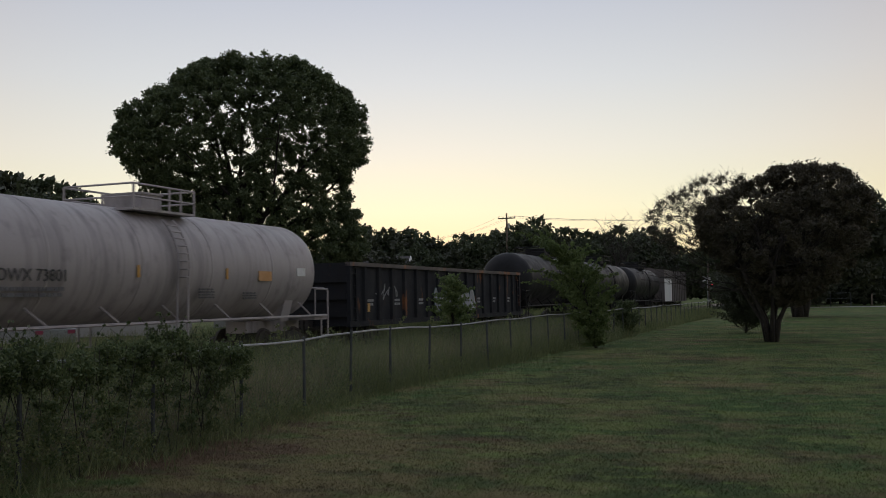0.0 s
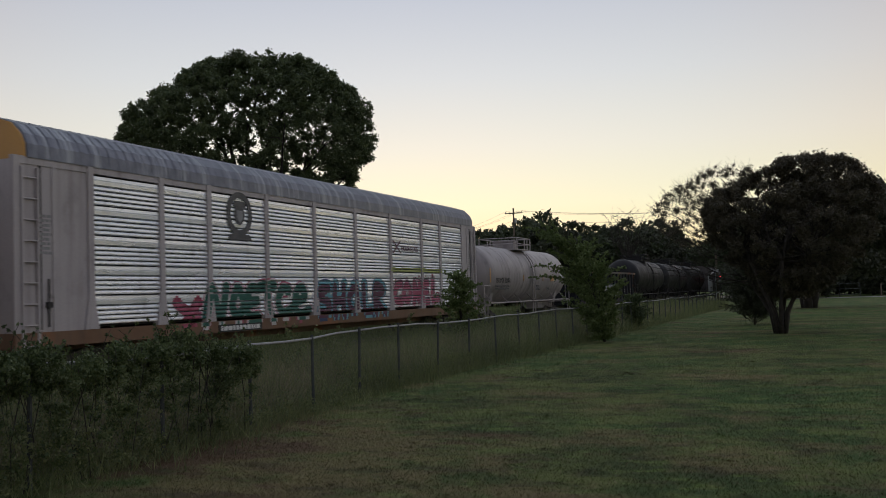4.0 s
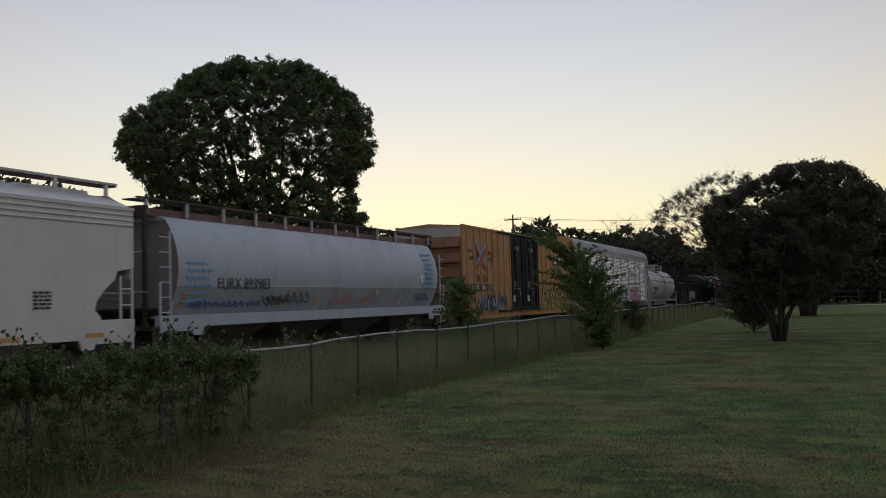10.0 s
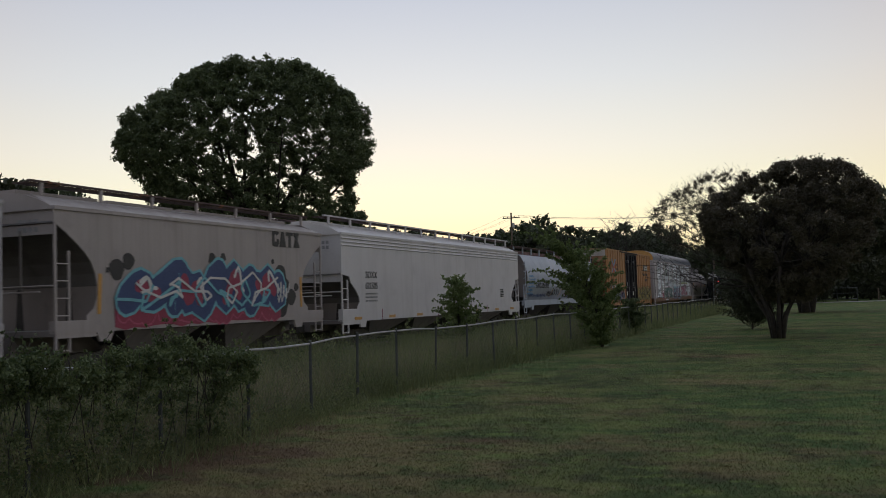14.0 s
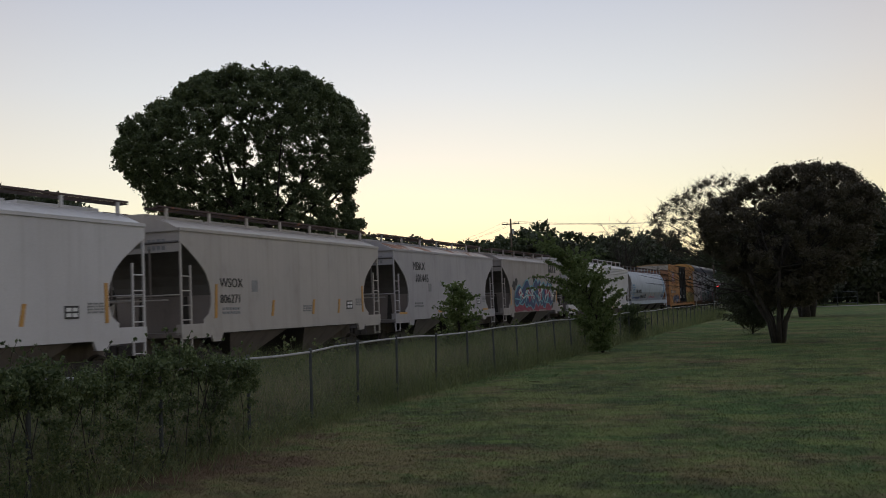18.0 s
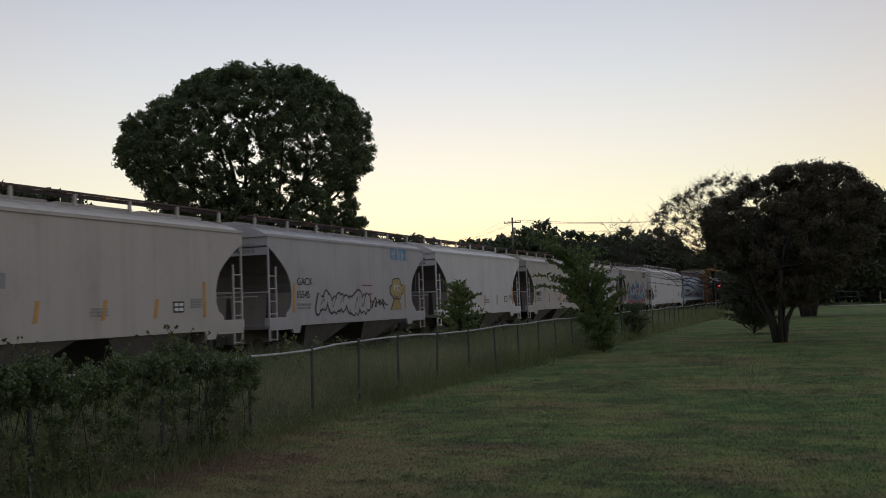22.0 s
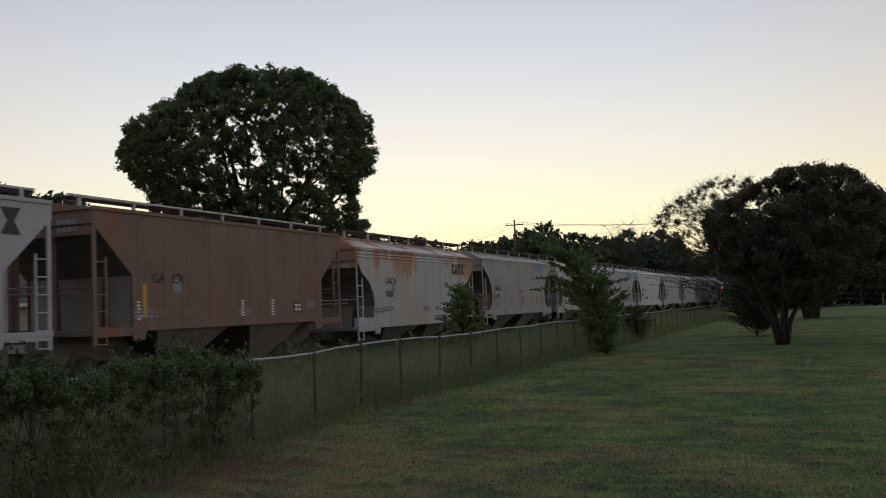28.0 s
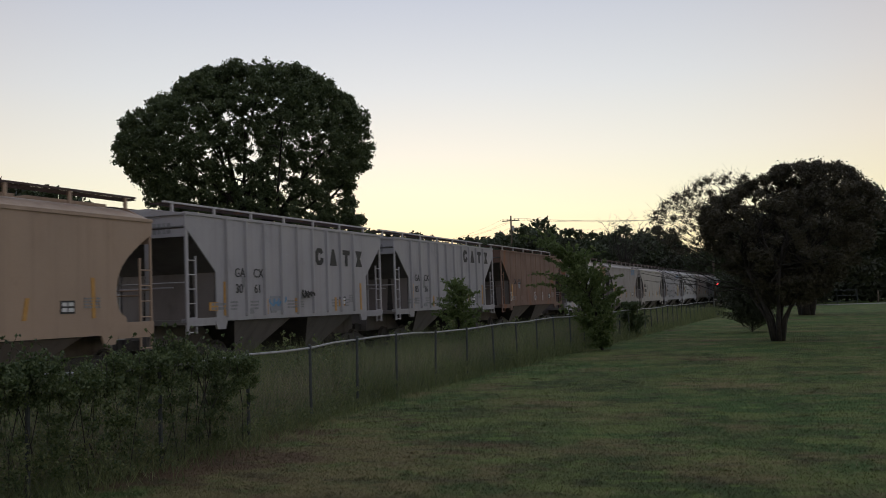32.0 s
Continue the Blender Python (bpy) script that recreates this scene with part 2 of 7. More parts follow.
M_WOODPOLE = plain("pole_wood", (0.13, 0.10, 0.075), (0.19, 0.15, 0.115), 3.0, 0.9, 0.0, 0.4)
M_BALLAST = plain("ballast", (0.16, 0.145, 0.13), (0.27, 0.25, 0.23), 9.0, 0.95, 0.0, 1.0, 30.0)
M_TIE = plain("tie_wood", (0.06, 0.048, 0.04), (0.10, 0.08, 0.065), 5.0, 0.9, 0.0, 0.5)
M_RAIL = plain("rail_steel", (0.20, 0.15, 0.12), (0.28, 0.22, 0.18), 6.0, 0.5, 0.6, 0.1)
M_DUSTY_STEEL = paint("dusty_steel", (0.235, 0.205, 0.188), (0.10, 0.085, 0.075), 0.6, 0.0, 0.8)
# dirty sheet, its base colour also darkened for the shade under the car's end
M_SLOPE = paint("slope_sheet_shaded_dirt", (0.12, 0.112, 0.106), (0.05, 0.045, 0.04), 0.6, 0.0, 0.8)
M_WALK = paint("rusty_walkway", (0.075, 0.045, 0.04), (0.035, 0.028, 0.026), 0.5, 0.2, 0.8)
M_RAILING = plain("railing_paint", (0.40, 0.39, 0.39), (0.52, 0.51, 0.50), 4.0, 0.6)
M_ROAD = plain("asphalt", (0.045, 0.045, 0.046), (0.065, 0.064, 0.062), 2.0, 0.9, 0.0, 0.3)
M_INK = plain("black_lettering", (0.018, 0.018, 0.018), (0.03, 0.03, 0.03), 5.0, 0.6, 0.0, 0.05)
M_EMBLEM = plain("grey_emblem", (0.06, 0.06, 0.063), (0.11, 0.11, 0.115), 3.0, 0.55, 0.0, 0.05)
M_WHITE = plain("white_lettering", (0.62, 0.62, 0.60), (0.75, 0.75, 0.73), 5.0, 0.6, 0.0, 0.05)
M_FADED = plain("faded_lettering", (0.22, 0.22, 0.22), (0.30, 0.30, 0.30), 5.0, 0.7, 0.0, 0.05)
M_REFLECT = plain("yellow_reflector", (0.47, 0.235, 0.05), (0.54, 0.30, 0.08), 8.0, 0.4, 0.0, 0.05)


# ---- mesh helpers ----
class Geo:
    def __init__(self):
        self.v, self.f = [], []

    def face(self, *pts):
        k = len(self.v)
        self.v += [tuple(p) for p in pts]
        self.f.append(tuple(range(k, k + len(pts))))
        return self

    def box(self, x0, x1, y0, y1, z0, z1):
        k = len(self.v)
        self.v += [(x, y, z) for z in (z0, z1) for y in (y0, y1) for x in (x0, x1)]
        self.f += [tuple(k + i for i in q) for q in ((0, 2, 3, 1), (4, 5, 7, 6), (0, 1, 5, 4), (2, 6, 7, 3), (0, 4, 6, 2), (1, 3, 7, 5))]
        return self

    def prism(self, outline, axis, a, b):
        """An outline drawn in the other two axes, drawn out along axis from a to b."""
        def at(p, d):
            return {"x": (d, p[0], p[1]), "y": (p[0], d, p[1]), "z": (p[0], p[1], d)}[axis]
        k, n = len(self.v), len(outline)
        self.v += [at(p, a) for p in outline] + [at(p, b) for p in outline]
        self.f += [(k + i, k + (i + 1) % n, k + n + (i + 1) % n, k + n + i) for i in range(n)]
        self.f += [tuple(k + i for i in reversed(range(n))), tuple(k + n + i for i in range(n))]
        return self

    def sheet(self, line, axis, a, b):
        """An open line drawn out along axis."""
        def at(p, d):
            return {"x": (d, p[0], p[1]), "y": (p[0], d, p[1]), "z": (p[0], p[1], d)}[axis]
        k, n = len(self.v), len(line)
        self.v += [at(p, a) for p in line] + [at(p, b) for p in line]
        self.f += [(k + i, k + i + 1, k + n + i + 1, k + n + i) for i in range(n - 1)]
        return self

    def tube(self, pts, radius, sides=6, taper=None):
        pts = [Vector(p) for p in pts]
        k0, m = len(self.v), len(pts)
        for i, p in enumerate(pts):
            d = (pts[min(i + 1, m - 1)] - pts[max(i - 1, 0)]).normalized()
            a = d.cross(Vector((0.31, 0.17, 0.93)) if abs(d.z) < 0.9 else Vector((1, 0.1, 0))).normalized()
            c = d.cross(a)
            r = radius if taper is None else radius + (taper - radius) * i / max(1, m - 1)
            for j in range(sides):
                w = 2 * math.pi * j / sides
                self.v.append(tuple(p + a * (r * math.cos(w)) + c * (r * math.sin(w))))
        for i in range(m - 1):
            for j in range(sides):
                q = k0 + i * sides
                self.f.append((q + j, q + (j + 1) % sides, q + sides + (j + 1) % sides, q + sides + j))
        self.f += [tuple(k0 + j for j in reversed(range(sides))), tuple(k0 + (m - 1) * sides + j for j in range(sides))]
        return self

    def lathe(self, line, sides, axis="y", centre=(0, 0, 0)):
        """A line of (along, radius) spun about an axis through centre."""
        k0, m = len(self.v), len(line)
        for s, r in line:
            for j in range(sides):
                w = 2 * math.pi * j / sides
                u, q = r * math.cos(w), r * math.sin(w)
                p = {"y": (u, s, q), "x": (s, u, q), "z": (u, q, s)}[axis]
                self.v.append(tuple(p[i] + centre[i] for i in range(3)))
        for i in range(m - 1):
            for j in range(sides):
                q = k0 + i * sides
                self.f.append((q + j, q + (j + 1) % sides, q + sides + (j + 1) % sides, q + sides + j))
        self.f += [tuple(k0 + j for j in reversed(range(sides))), tuple(k0 + (m - 1) * sides + j for j in range(sides))]
        return self

    def mesh(self, name, material, smooth=False):
        me = bpy.data.meshes.new(name)
        me.from_pydata(self.v, [], self.f)
        me.materials.append(material)
        bm = bmesh.new()
        bm.from_mesh(me)
        bmesh.ops.recalc_face_normals(bm, faces=bm.faces)
        bm.to_mesh(me)
        bm.free()
        if smooth:
            me.polygons.foreach_set("use_smooth", [True] * len(me.polygons))
        return me


def part(name, geo, material, parent=None, label="", smooth=False, m=None):
    ob = new(name, geo.mesh(name, material, smooth) if isinstance(geo, Geo) else geo)
    if parent is not None:
        ob.parent = parent
    if m is not None:
        ob.matrix_basis = m
    if label:
        ob["label"] = label
    return ob


def thing(name, label, category, group="", at=None, kind=""):
    ob = tagged(new(name), label, category, group, kind)
    ob.empty_display_size = 0.2
    if at is not None:
        ob.matrix_basis = at
    return ob


def leaf_mesh(name, centres, radii, count, size, material, seed, squash=0.8, shell=0.55, droop=0.0, hole=0.0):
    """Loose leaves in clumps: each a small four-cornered blade, turned at random."""
    g = np.random.default_rng(seed)
    centres, radii = np.asarray(centres, float), np.asarray(radii, float)
    w = radii ** 2
    pick = g.choice(len(centres), count, p=w / w.sum())
    d = g.normal(size=(count, 3))
    d /= np.linalg.norm(d, axis=1)[:, None]
    r = radii[pick] * (shell + (1 - shell) * g.random(count)) * g.random(count) ** 0.25
    p = centres[pick] + d * r[:, None] * (1, 1, squash)
    a = g.normal(size=(count, 3)); a[:, 2] -= droop; a /= np.linalg.norm(a, axis=1)[:, None]
    b = np.cross(a, g.normal(size=(count, 3))); b /= np.linalg.norm(b, axis=1)[:, None]
    s = size * (0.6 + 0.8 * g.random(count))[:, None]
    v = np.stack([p - a * s, p + b * s * 0.55, p + a * s, p - b * s * 0.55], 1).reshape(-1, 3)
    return quads(name, v, material)


def quads(name, v, material, corners=4):
    """A mesh of loose faces with so many corners each."""
    me = bpy.data.meshes.new(name)
    n = len(v) // corners
    me.vertices.add(len(v)); me.vertices.foreach_set("co", np.ascontiguousarray(v, dtype=np.float32).ravel())
    me.loops.add(len(v)); me.loops.foreach_set("vertex_index", np.arange(len(v), dtype=np.int32))
    me.polygons.add(n); me.polygons.foreach_set("loop_start", np.arange(0, len(v), corners, dtype=np.int32))
    me.update(calc_edges=True)
    me.materials.append(material)
    return me


# ---- ground, lawn, track ----
ground_geo = Geo()
ground_geo.face((-1500, -600, 0), (1500, -600, 0), (1500, 2500, 0), (-1500, 2500, 0))
tagged(part("ground", ground_geo, M_LAWN), "mown lawn, green with dry brown patches", "lawn", kind="structure")

TRACK_X, RAIL_Z = -16.7, 0.14


def build_track():
    bed = Geo().prism([(TRACK_X - 2.4, -0.02), (TRACK_X + 2.4, -0.02), (TRACK_X + 1.6, 0.03), (TRACK_X - 1.6, 0.03)], "y", -260, 420)
    tagged(part("track_bed", bed, M_BALLAST), "low bed of grey crushed stone under the track", "track bed", kind="structure")
    for side in (-0.76, 0.76):
        rail = Geo().prism([(TRACK_X + side - 0.07, 0.03), (TRACK_X + side + 0.07, 0.03), (TRACK_X + side + 0.02, 0.05), (TRACK_X + side + 0.02, 0.10),
                            (TRACK_X + side + 0.036, RAIL_Z), (TRACK_X + side - 0.036, RAIL_Z), (TRACK_X + side - 0.02, 0.10), (TRACK_X + side - 0.02, 0.05)], "y", -260, 420)
        tagged(part("rail", rail, M_RAIL), "worn steel rail on wooden ties", "rail", kind="structure")
    tie = Geo().box(-1.3, 1.3, -0.11, 0.11, 0.0, 0.05).mesh("tie", M_TIE)
    sleepers = thing("railway_ties", "row of dark wooden ties under the rails", "ties", kind="structure")
    for i in range(110):
        ob = new("tie", tie)
        ob.parent, ob.location = sleepers, (TRACK_X, -6 + 0.53 * i, 0.0)


build_track()


# ---- the train: cars in parts, each in its own space, y ahead, z from the rail's top ----
def wheelset_geo():
    g = Geo().lathe([(-1.0, 0.07), (1.0, 0.07)], 8, "x")
    for s in (-1, 1):
        g.lathe([(s * 0.68, 0.17), (s * 0.69, 0.455), (s * 0.715, 0.455), (s * 0.725, 0.425), (s * 0.81, 0.42), (s * 0.812, 0.36),
                 (s * 0.78, 0.33), (s * 0.77, 0.17), (s * 0.84, 0.15), (s * 0.84, 0.09)], 20, "x")
        for k in range(5):
            w = 2 * math.pi * k / 5
            g.box(s * 0.775 - 0.012, s * 0.775 + 0.012, 0.24 * math.cos(w) - 0.04, 0.24 * math.cos(w) + 0.04, 0.24 * math.sin(w) - 0.04, 0.24 * math.sin(w) + 0.04)
    return g


def truck_geo():
    g = Geo()
    for s in (-1, 1):
        a, b = s * 0.97, s * 1.10
        g.prism([(-1.12, 0.34), (-1.12, 0.56), (-0.95, 0.60), (-0.45, 0.74), (0.45, 0.74), (0.95, 0.60), (1.12, 0.56), (1.12, 0.34),
                 (0.72, 0.36), (0.42, 0.20), (-0.42, 0.20), (-0.72, 0.36)], "x", a, b)
        for y in (-0.9, 0.9):
            g.lathe([(s * 0.95, 0.10), (s * 1.16, 0.10), (s * 1.17, 0.06)], 8, "x", (0, y, 0.42))
        for y in (-0.24, 0.0, 0.24):
            g.lathe([(0.26, 0.075), (0.52, 0.075)], 8, "z", (s * 1.12, y, 0.0))
    g.box(-1.15, 1.15, -0.2, 0.2, 0.46, 0.68)
    g.box(-0.9, 0.9, -0.62, -0.5, 0.3, 0.42).box(-0.9, 0.9, 0.5, 0.62, 0.3, 0.42)
    return g


WHEELSET = wheelset_geo().mesh("wheelset", M_WHEEL)
TRUCK = truck_geo().mesh("truck", M_STEEL)
COUPLER = Geo().box(-0.13, 0.13, -0.1, 0.62, 0.74, 0.98).box(-0.22, 0.16, 0.5, 0.78, 0.70, 1.02).tube([(0.4, 0.1, 0.8), (0.38, 0.35, 0.6), (0.25, 0.6, 0.5)], 0.03, 5).mesh("coupler", M_STEEL)
WHEELS = []


def running_gear(car, length, inset=1.75):
    for end in (-1, 1):
        t = part("truck", TRUCK, None, car, "dark steel two-axle truck", m=pose(0, end * (length / 2 - inset), 0))
        for y in (-0.9, 0.9):
            w = part("wheelset", WHEELSET, None, t)
            w.location = (0, y, 0.42)
            WHEELS.append(w)
        part("coupler", COUPLER, None, car, m=pose(0, end * (length / 2 - 0.08), 0, 0, 0, 0 if end > 0 else 180))


def ladder(car, x, y0, y1, z0, z1, material, rungs=6, r=0.022):
    g = Geo().box(x - 0.03, x + 0.03, y0 - 0.03, y0 + 0.03, z0, z1).box(x - 0.03, x + 0.03, y1 - 0.03, y1 + 0.03, z0, z1)
    for i in range(rungs):
        z = z0 + (z1 - z0) * (i + 0.5) / rungs
        g.tube([(x, y0, z), (x, y1, z)], r, 5)
    return part("ladder", g, material, car)


def end_ladder(car, y, x0, x1, z0, z1, material, rungs=6):
    g = Geo().box(x0 - 0.03, x0 + 0.03, y - 0.03, y + 0.03, z0, z1).box(x1 - 0.03, x1 + 0.03, y - 0.03, y + 0.03, z0, z1)
    for i in range(rungs):
        z = z0 + (z1 - z0) * (i + 0.5) / rungs
        g.tube([(x0, y, z), (x1, y, z)], 0.022, 5)
    return part("ladder", g, material, car)


FONT_MESH = {}
MARK = [0.0]   # how far the marks of the car in hand lie from their drawn place


def words(car, text, y, z, height, material=None, x=1.612, name="lettering", stretch=1.0, bold=0.0):
    """Letters on the side that faces the lawn; y is the left end, z the foot of the line."""
    material, y = material or M_INK, y + MARK[0]
    key = (text, material.name, bold)
    if key not in FONT_MESH:
        c = bpy.data.curves.new("letters", "FONT")
        c.body, c.size, c.extrude, c.offset, c.resolution_u = text, 1.0, 0.004, bold, 3
        o = new("letters", c)
        bpy.context.view_layer.update()
        me = bpy.data.meshes.new_from_object(o.evaluated_get(bpy.context.evaluated_depsgraph_get()))
        bpy.data.objects.remove(o)
        me.materials.clear(); me.materials.append(material)
        FONT_MESH[key] = me
    ob = new(name, FONT_MESH[key])
    ob.parent = car
    k = height / 0.72
    ob.matrix_basis = Matrix(((0, 0, 1, x), (k * stretch, 0, 0, y), (0, k, 0, z), (0, 0, 0, 1)))
    return ob


def bars(car, y, z, width, rows, height, material=None, x=1.612, name="small_print", gap=0.6, seed=1):
    """Small print that nobody can read: short bars, row under row."""
    g, rnd, y = Geo(), random.Random(seed), y + MARK[0]
    for i in range(rows):
        zz, yy = z - i * height * (1 + gap), y
        while yy < y + width - 0.02:
            w = min(rnd.uniform(0.07, 0.2), y + width - yy)
            g.box(x - 0.006, x + 0.002, yy, yy + w, zz - height, zz)
            yy += w + 0.04
    return part(name, g, material or M_FADED, car)


def patch(car, y0, y1, z0, z1, material, name="reflector", x=1.61, label=""):
    return part(name, Geo().box(x - 0.01, x + 0.004, y0 + MARK[0], y1 + MARK[0], z0, z1), material, car, label)


def blocks(car, y, z, w, h, n, material, x=1.612, gap=0.05, first=0):
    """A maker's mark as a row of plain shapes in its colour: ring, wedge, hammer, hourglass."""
    step, y = w / n, y + MARK[0]
    for i in range(n):
        a, b = y + i * step, y + (i + 1 - gap) * step
        m, q, kind, g = (a + b) / 2, (b - a) * 0.24, (i + first) % 4, Geo()
        if kind == 0:
            ring = [(b, z + h - q), (b - q, z + h), (a + q, z + h), (a, z + h - q), (a, z + q), (a + q, z), (b - q, z), (b, z + q), (b, z + h * 0.42)]
            inner = [(m + (p - m) * 0.34, z + h / 2 + (r - z - h / 2) * 0.46) for p, r in ring]
            g.prism(ring + inner[::-1], "x", x - 0.006, x + 0.002)
        elif kind == 1:
            g.prism([(a, z), (b, z), (m + q * 0.5, z + h), (m - q * 0.5, z + h)], "x", x - 0.006, x + 0.002)
        elif kind == 2:
            g.prism([(m - q * 0.8, z), (m + q * 0.8, z), (m + q * 0.8, z + h * 0.70), (b, z + h * 0.70), (b, z + h), (a, z + h), (a, z + h * 0.70), (m - q * 0.8, z + h * 0.70)], "x", x - 0.006, x + 0.002)
        else:
            g.prism([(a, z), (b, z), (m + q * 0.7, z + h / 2), (b, z + h), (a, z + h), (m - q * 0.7, z + h / 2)], "x", x - 0.006, x + 0.002)
        part("mark", g, material, car)


def thick_line(g, pts, r, x0, x1):
    for (a0, b0), (a1, b1) in zip(pts, pts[1:]):
        k = math.hypot(a1 - a0, b1 - b0) or 1
        p, q, e = -(b1 - b0) / k * r, (a1 - a0) / k * r, r * 0.55
        u, w = (a1 - a0) / k * e, (b1 - b0) / k * e
        g.prism([(a0 - p - u, b0 - q - w), (a1 - p + u, b1 - q + w), (a1 + p + u, b1 + q + w), (a0 + p - u, b0 + q - w)], "x", x0, x1)


def smooth_line(pts, n=5):
    """A curve through the points."""
    p = [pts[0]] + list(pts) + [pts[-1]]
    out = []
    for k in range(1, len(p) - 2):
        for i in range(n):
            u = i / n
            c = (-u + 2 * u * u - u ** 3, 2 - 5 * u * u + 3 * u ** 3, u + 4 * u * u - 3 * u ** 3, -u * u + u ** 3)
            out.append(tuple(sum(w * q[a] for w, q in zip(c, p[k - 1:k + 3])) / 2 for a in (0, 1)))
    return out + [tuple(pts[-1])]


def ribbon(g, pts, r, x):
    """One coat of paint along a line, with round ends; it rises a hair along its way, so that it lies over itself."""
    n = len(pts)
    rows = []
    for k in range(n):
        a, b = pts[max(0, k - 1)], pts[min(n - 1, k + 1)]
        d = math.hypot(b[0] - a[0], b[1] - a[1]) or 1
        u, w = (b[0] - a[0]) / d, (b[1] - a[1]) / d
        if k == 0:
            rows += [(pts[0][0] - u * r * f, pts[0][1] - w * r * f, -w * r * e, u * r * e) for f, e in ((1.0, 0.2), (0.75, 0.66))]
        rows.append((pts[k][0], pts[k][1], -w * r, u * r))
        if k == n - 1:
            rows += [(pts[k][0] + u * r * f, pts[k][1] + w * r * f, -w * r * e, u * r * e) for f, e in ((0.75, 0.66), (1.0, 0.2))]
    k0 = len(g.v)
    for k, (a, b, p, q) in enumerate(rows):
        xx = x + 0.00003 * k
        g.v += [(xx, a - p, b - q), (xx, a + p, b + q)]
    g.f += [(k0 + 2 * k, k0 + 2 * k + 2, k0 + 2 * k + 3, k0 + 2 * k + 1) for k in range(len(rows) - 1)]


def wild(rnd):
    """Bends of one swerving stroke, no letter."""
    n, up = rnd.choice((4, 5, 5, 6)), rnd.random() < 0.5
    out = []
    for k in range(n):
        high = up == (k % 2 == 0)
        out.append(((k + rnd.uniform(-0.55, 0.55)) / (n - 1), rnd.uniform(0.62, 1.0) if high else rnd.uniform(0.0, 0.4)))
    if rnd.random() < 0.5:
        out.append((rnd.uniform(0.2, 0.8), rnd.uniform(0.3, 0.7)))
    return out


def spray(car, y0, y1, z0, z1, fill, edge, seed, letters=5, x=1.612, glow=None, fat=1.0, back=None, inner=None, rim=1.2):
    """Sprayed lettering that nobody can read: bent heavy strokes with an outline, thin lights and drips on them, over a cloud of colour."""
    rnd = random.Random(seed)
    y0, y1 = y0 + MARK[0], y1 + MARK[0]
    step, h = (y1 - y0) / letters, z1 - z0
    if back:
        n = 4 * letters
        top = [(y1 - (y1 - y0) * k / n, z1 - h * rnd.uniform(0.0, 0.3)) for k in range(n + 1)]
        low = [(y0 + (y1 - y0) * k / n, z0 + h * rnd.uniform(0.0, 0.12)) for k in range(n + 1)]
        for k in range(n):
            part("sprayed_ground", Geo().face((x - 0.002, *low[k]), (x - 0.002, *low[k + 1]), (x - 0.002, *top[n - k - 1]), (x - 0.002, *top[n - k])), back, car)
    for i in range(letters):
        cell = y0 + step * i
        wide = step * rnd.uniform(1.0, 1.35)
        r = min(step, h) * 0.15 * fat
        pts = [(cell + r + (wide - 1.6 * r) * (p + rnd.uniform(-0.06, 0.06)), z0 + r + (h - 2 * r) * min(1, max(0, q + rnd.uniform(-0.08, 0.08)))) for p, q in wild(rnd)]
        line = smooth_line(pts)
        lift = 0.0018 * (i % 2)
        g = Geo()
        ribbon(g, line, r * rim, x + 0.0005 + lift)
        outline = part("sprayed_outline", g, edge, car)
        g = Geo()
        ribbon(g, line, r, x + 0.004 + lift)
        part("sprayed_fill", g, fill, outline)
        g = Geo()
        cut = len(line) // 2
        ribbon(g, [(a, b) for a, b in line[cut // 2:cut + cut // 2]], r * 0.42, x + 0.0075 + lift)
        if inner:
            part("sprayed_core", g, inner, outline)
        g = Geo()
        s = rnd.randrange(0, max(1, len(line) - 9))
        ribbon(g, [(a + r * 0.45, b + r * 0.5) for a, b in line[s:s + 8]], r * 0.13, x + 0.0095 + lift)
        part("sprayed_light", g, glow or edge, outline)
        a, b = rnd.choice(pts)
        d = rnd.uniform(0.08, 0.25) * h
        part("drip", Geo().face((x + 0.011, a - 0.012, b), (x + 0.011, a + 0.012, b), (x + 0.011, a + 0.006, max(z0, b - d)), (x + 0.011, a - 0.006, max(z0, b - d))), edge, outline)


def scrawl(car, y0, y1, z0, z1, material, seed, loops=6, x=1.614, r=0.02):
    """A scrawled line that nobody can read."""
    rnd, pts = random.Random(seed), []
    y0, y1 = y0 + MARK[0], y1 + MARK[0]
    n = loops * 7
    ph, a = rnd.uniform(0, 6), rnd.uniform(0.8, 1.25)
    for i in range(n):
        u = i / (n - 1)
        w = u * loops * 2 * math.pi
        pts.append((y0 + (y1 - y0) * (u * 0.94 + 0.03) + (y1 - y0) / loops * 0.42 * math.cos(w + ph),
                    (z0 + z1) / 2 + (z1 - z0) * 0.46 * math.sin(w * a + ph) * (0.55 + 0.45 * math.sin(i * 1.7 + ph))))
    g = Geo()
    for (a0, b0), (a1, b1) in zip(pts, pts[1:]):
        dy, dz = a1 - a0, b1 - b0
        k = math.hypot(dy, dz) or 1
        p, q = -dz / k * r, dy / k * r
        g.prism([(a0 - p, b0 - q), (a1 - p, b1 - q), (a1 + p, b1 + q), (a0 + p, b0 + q)], "x", x - 0.008, x + 0.00004 * len(g.f) / 6)
    return part("sprayed_scrawl", g, material, car)


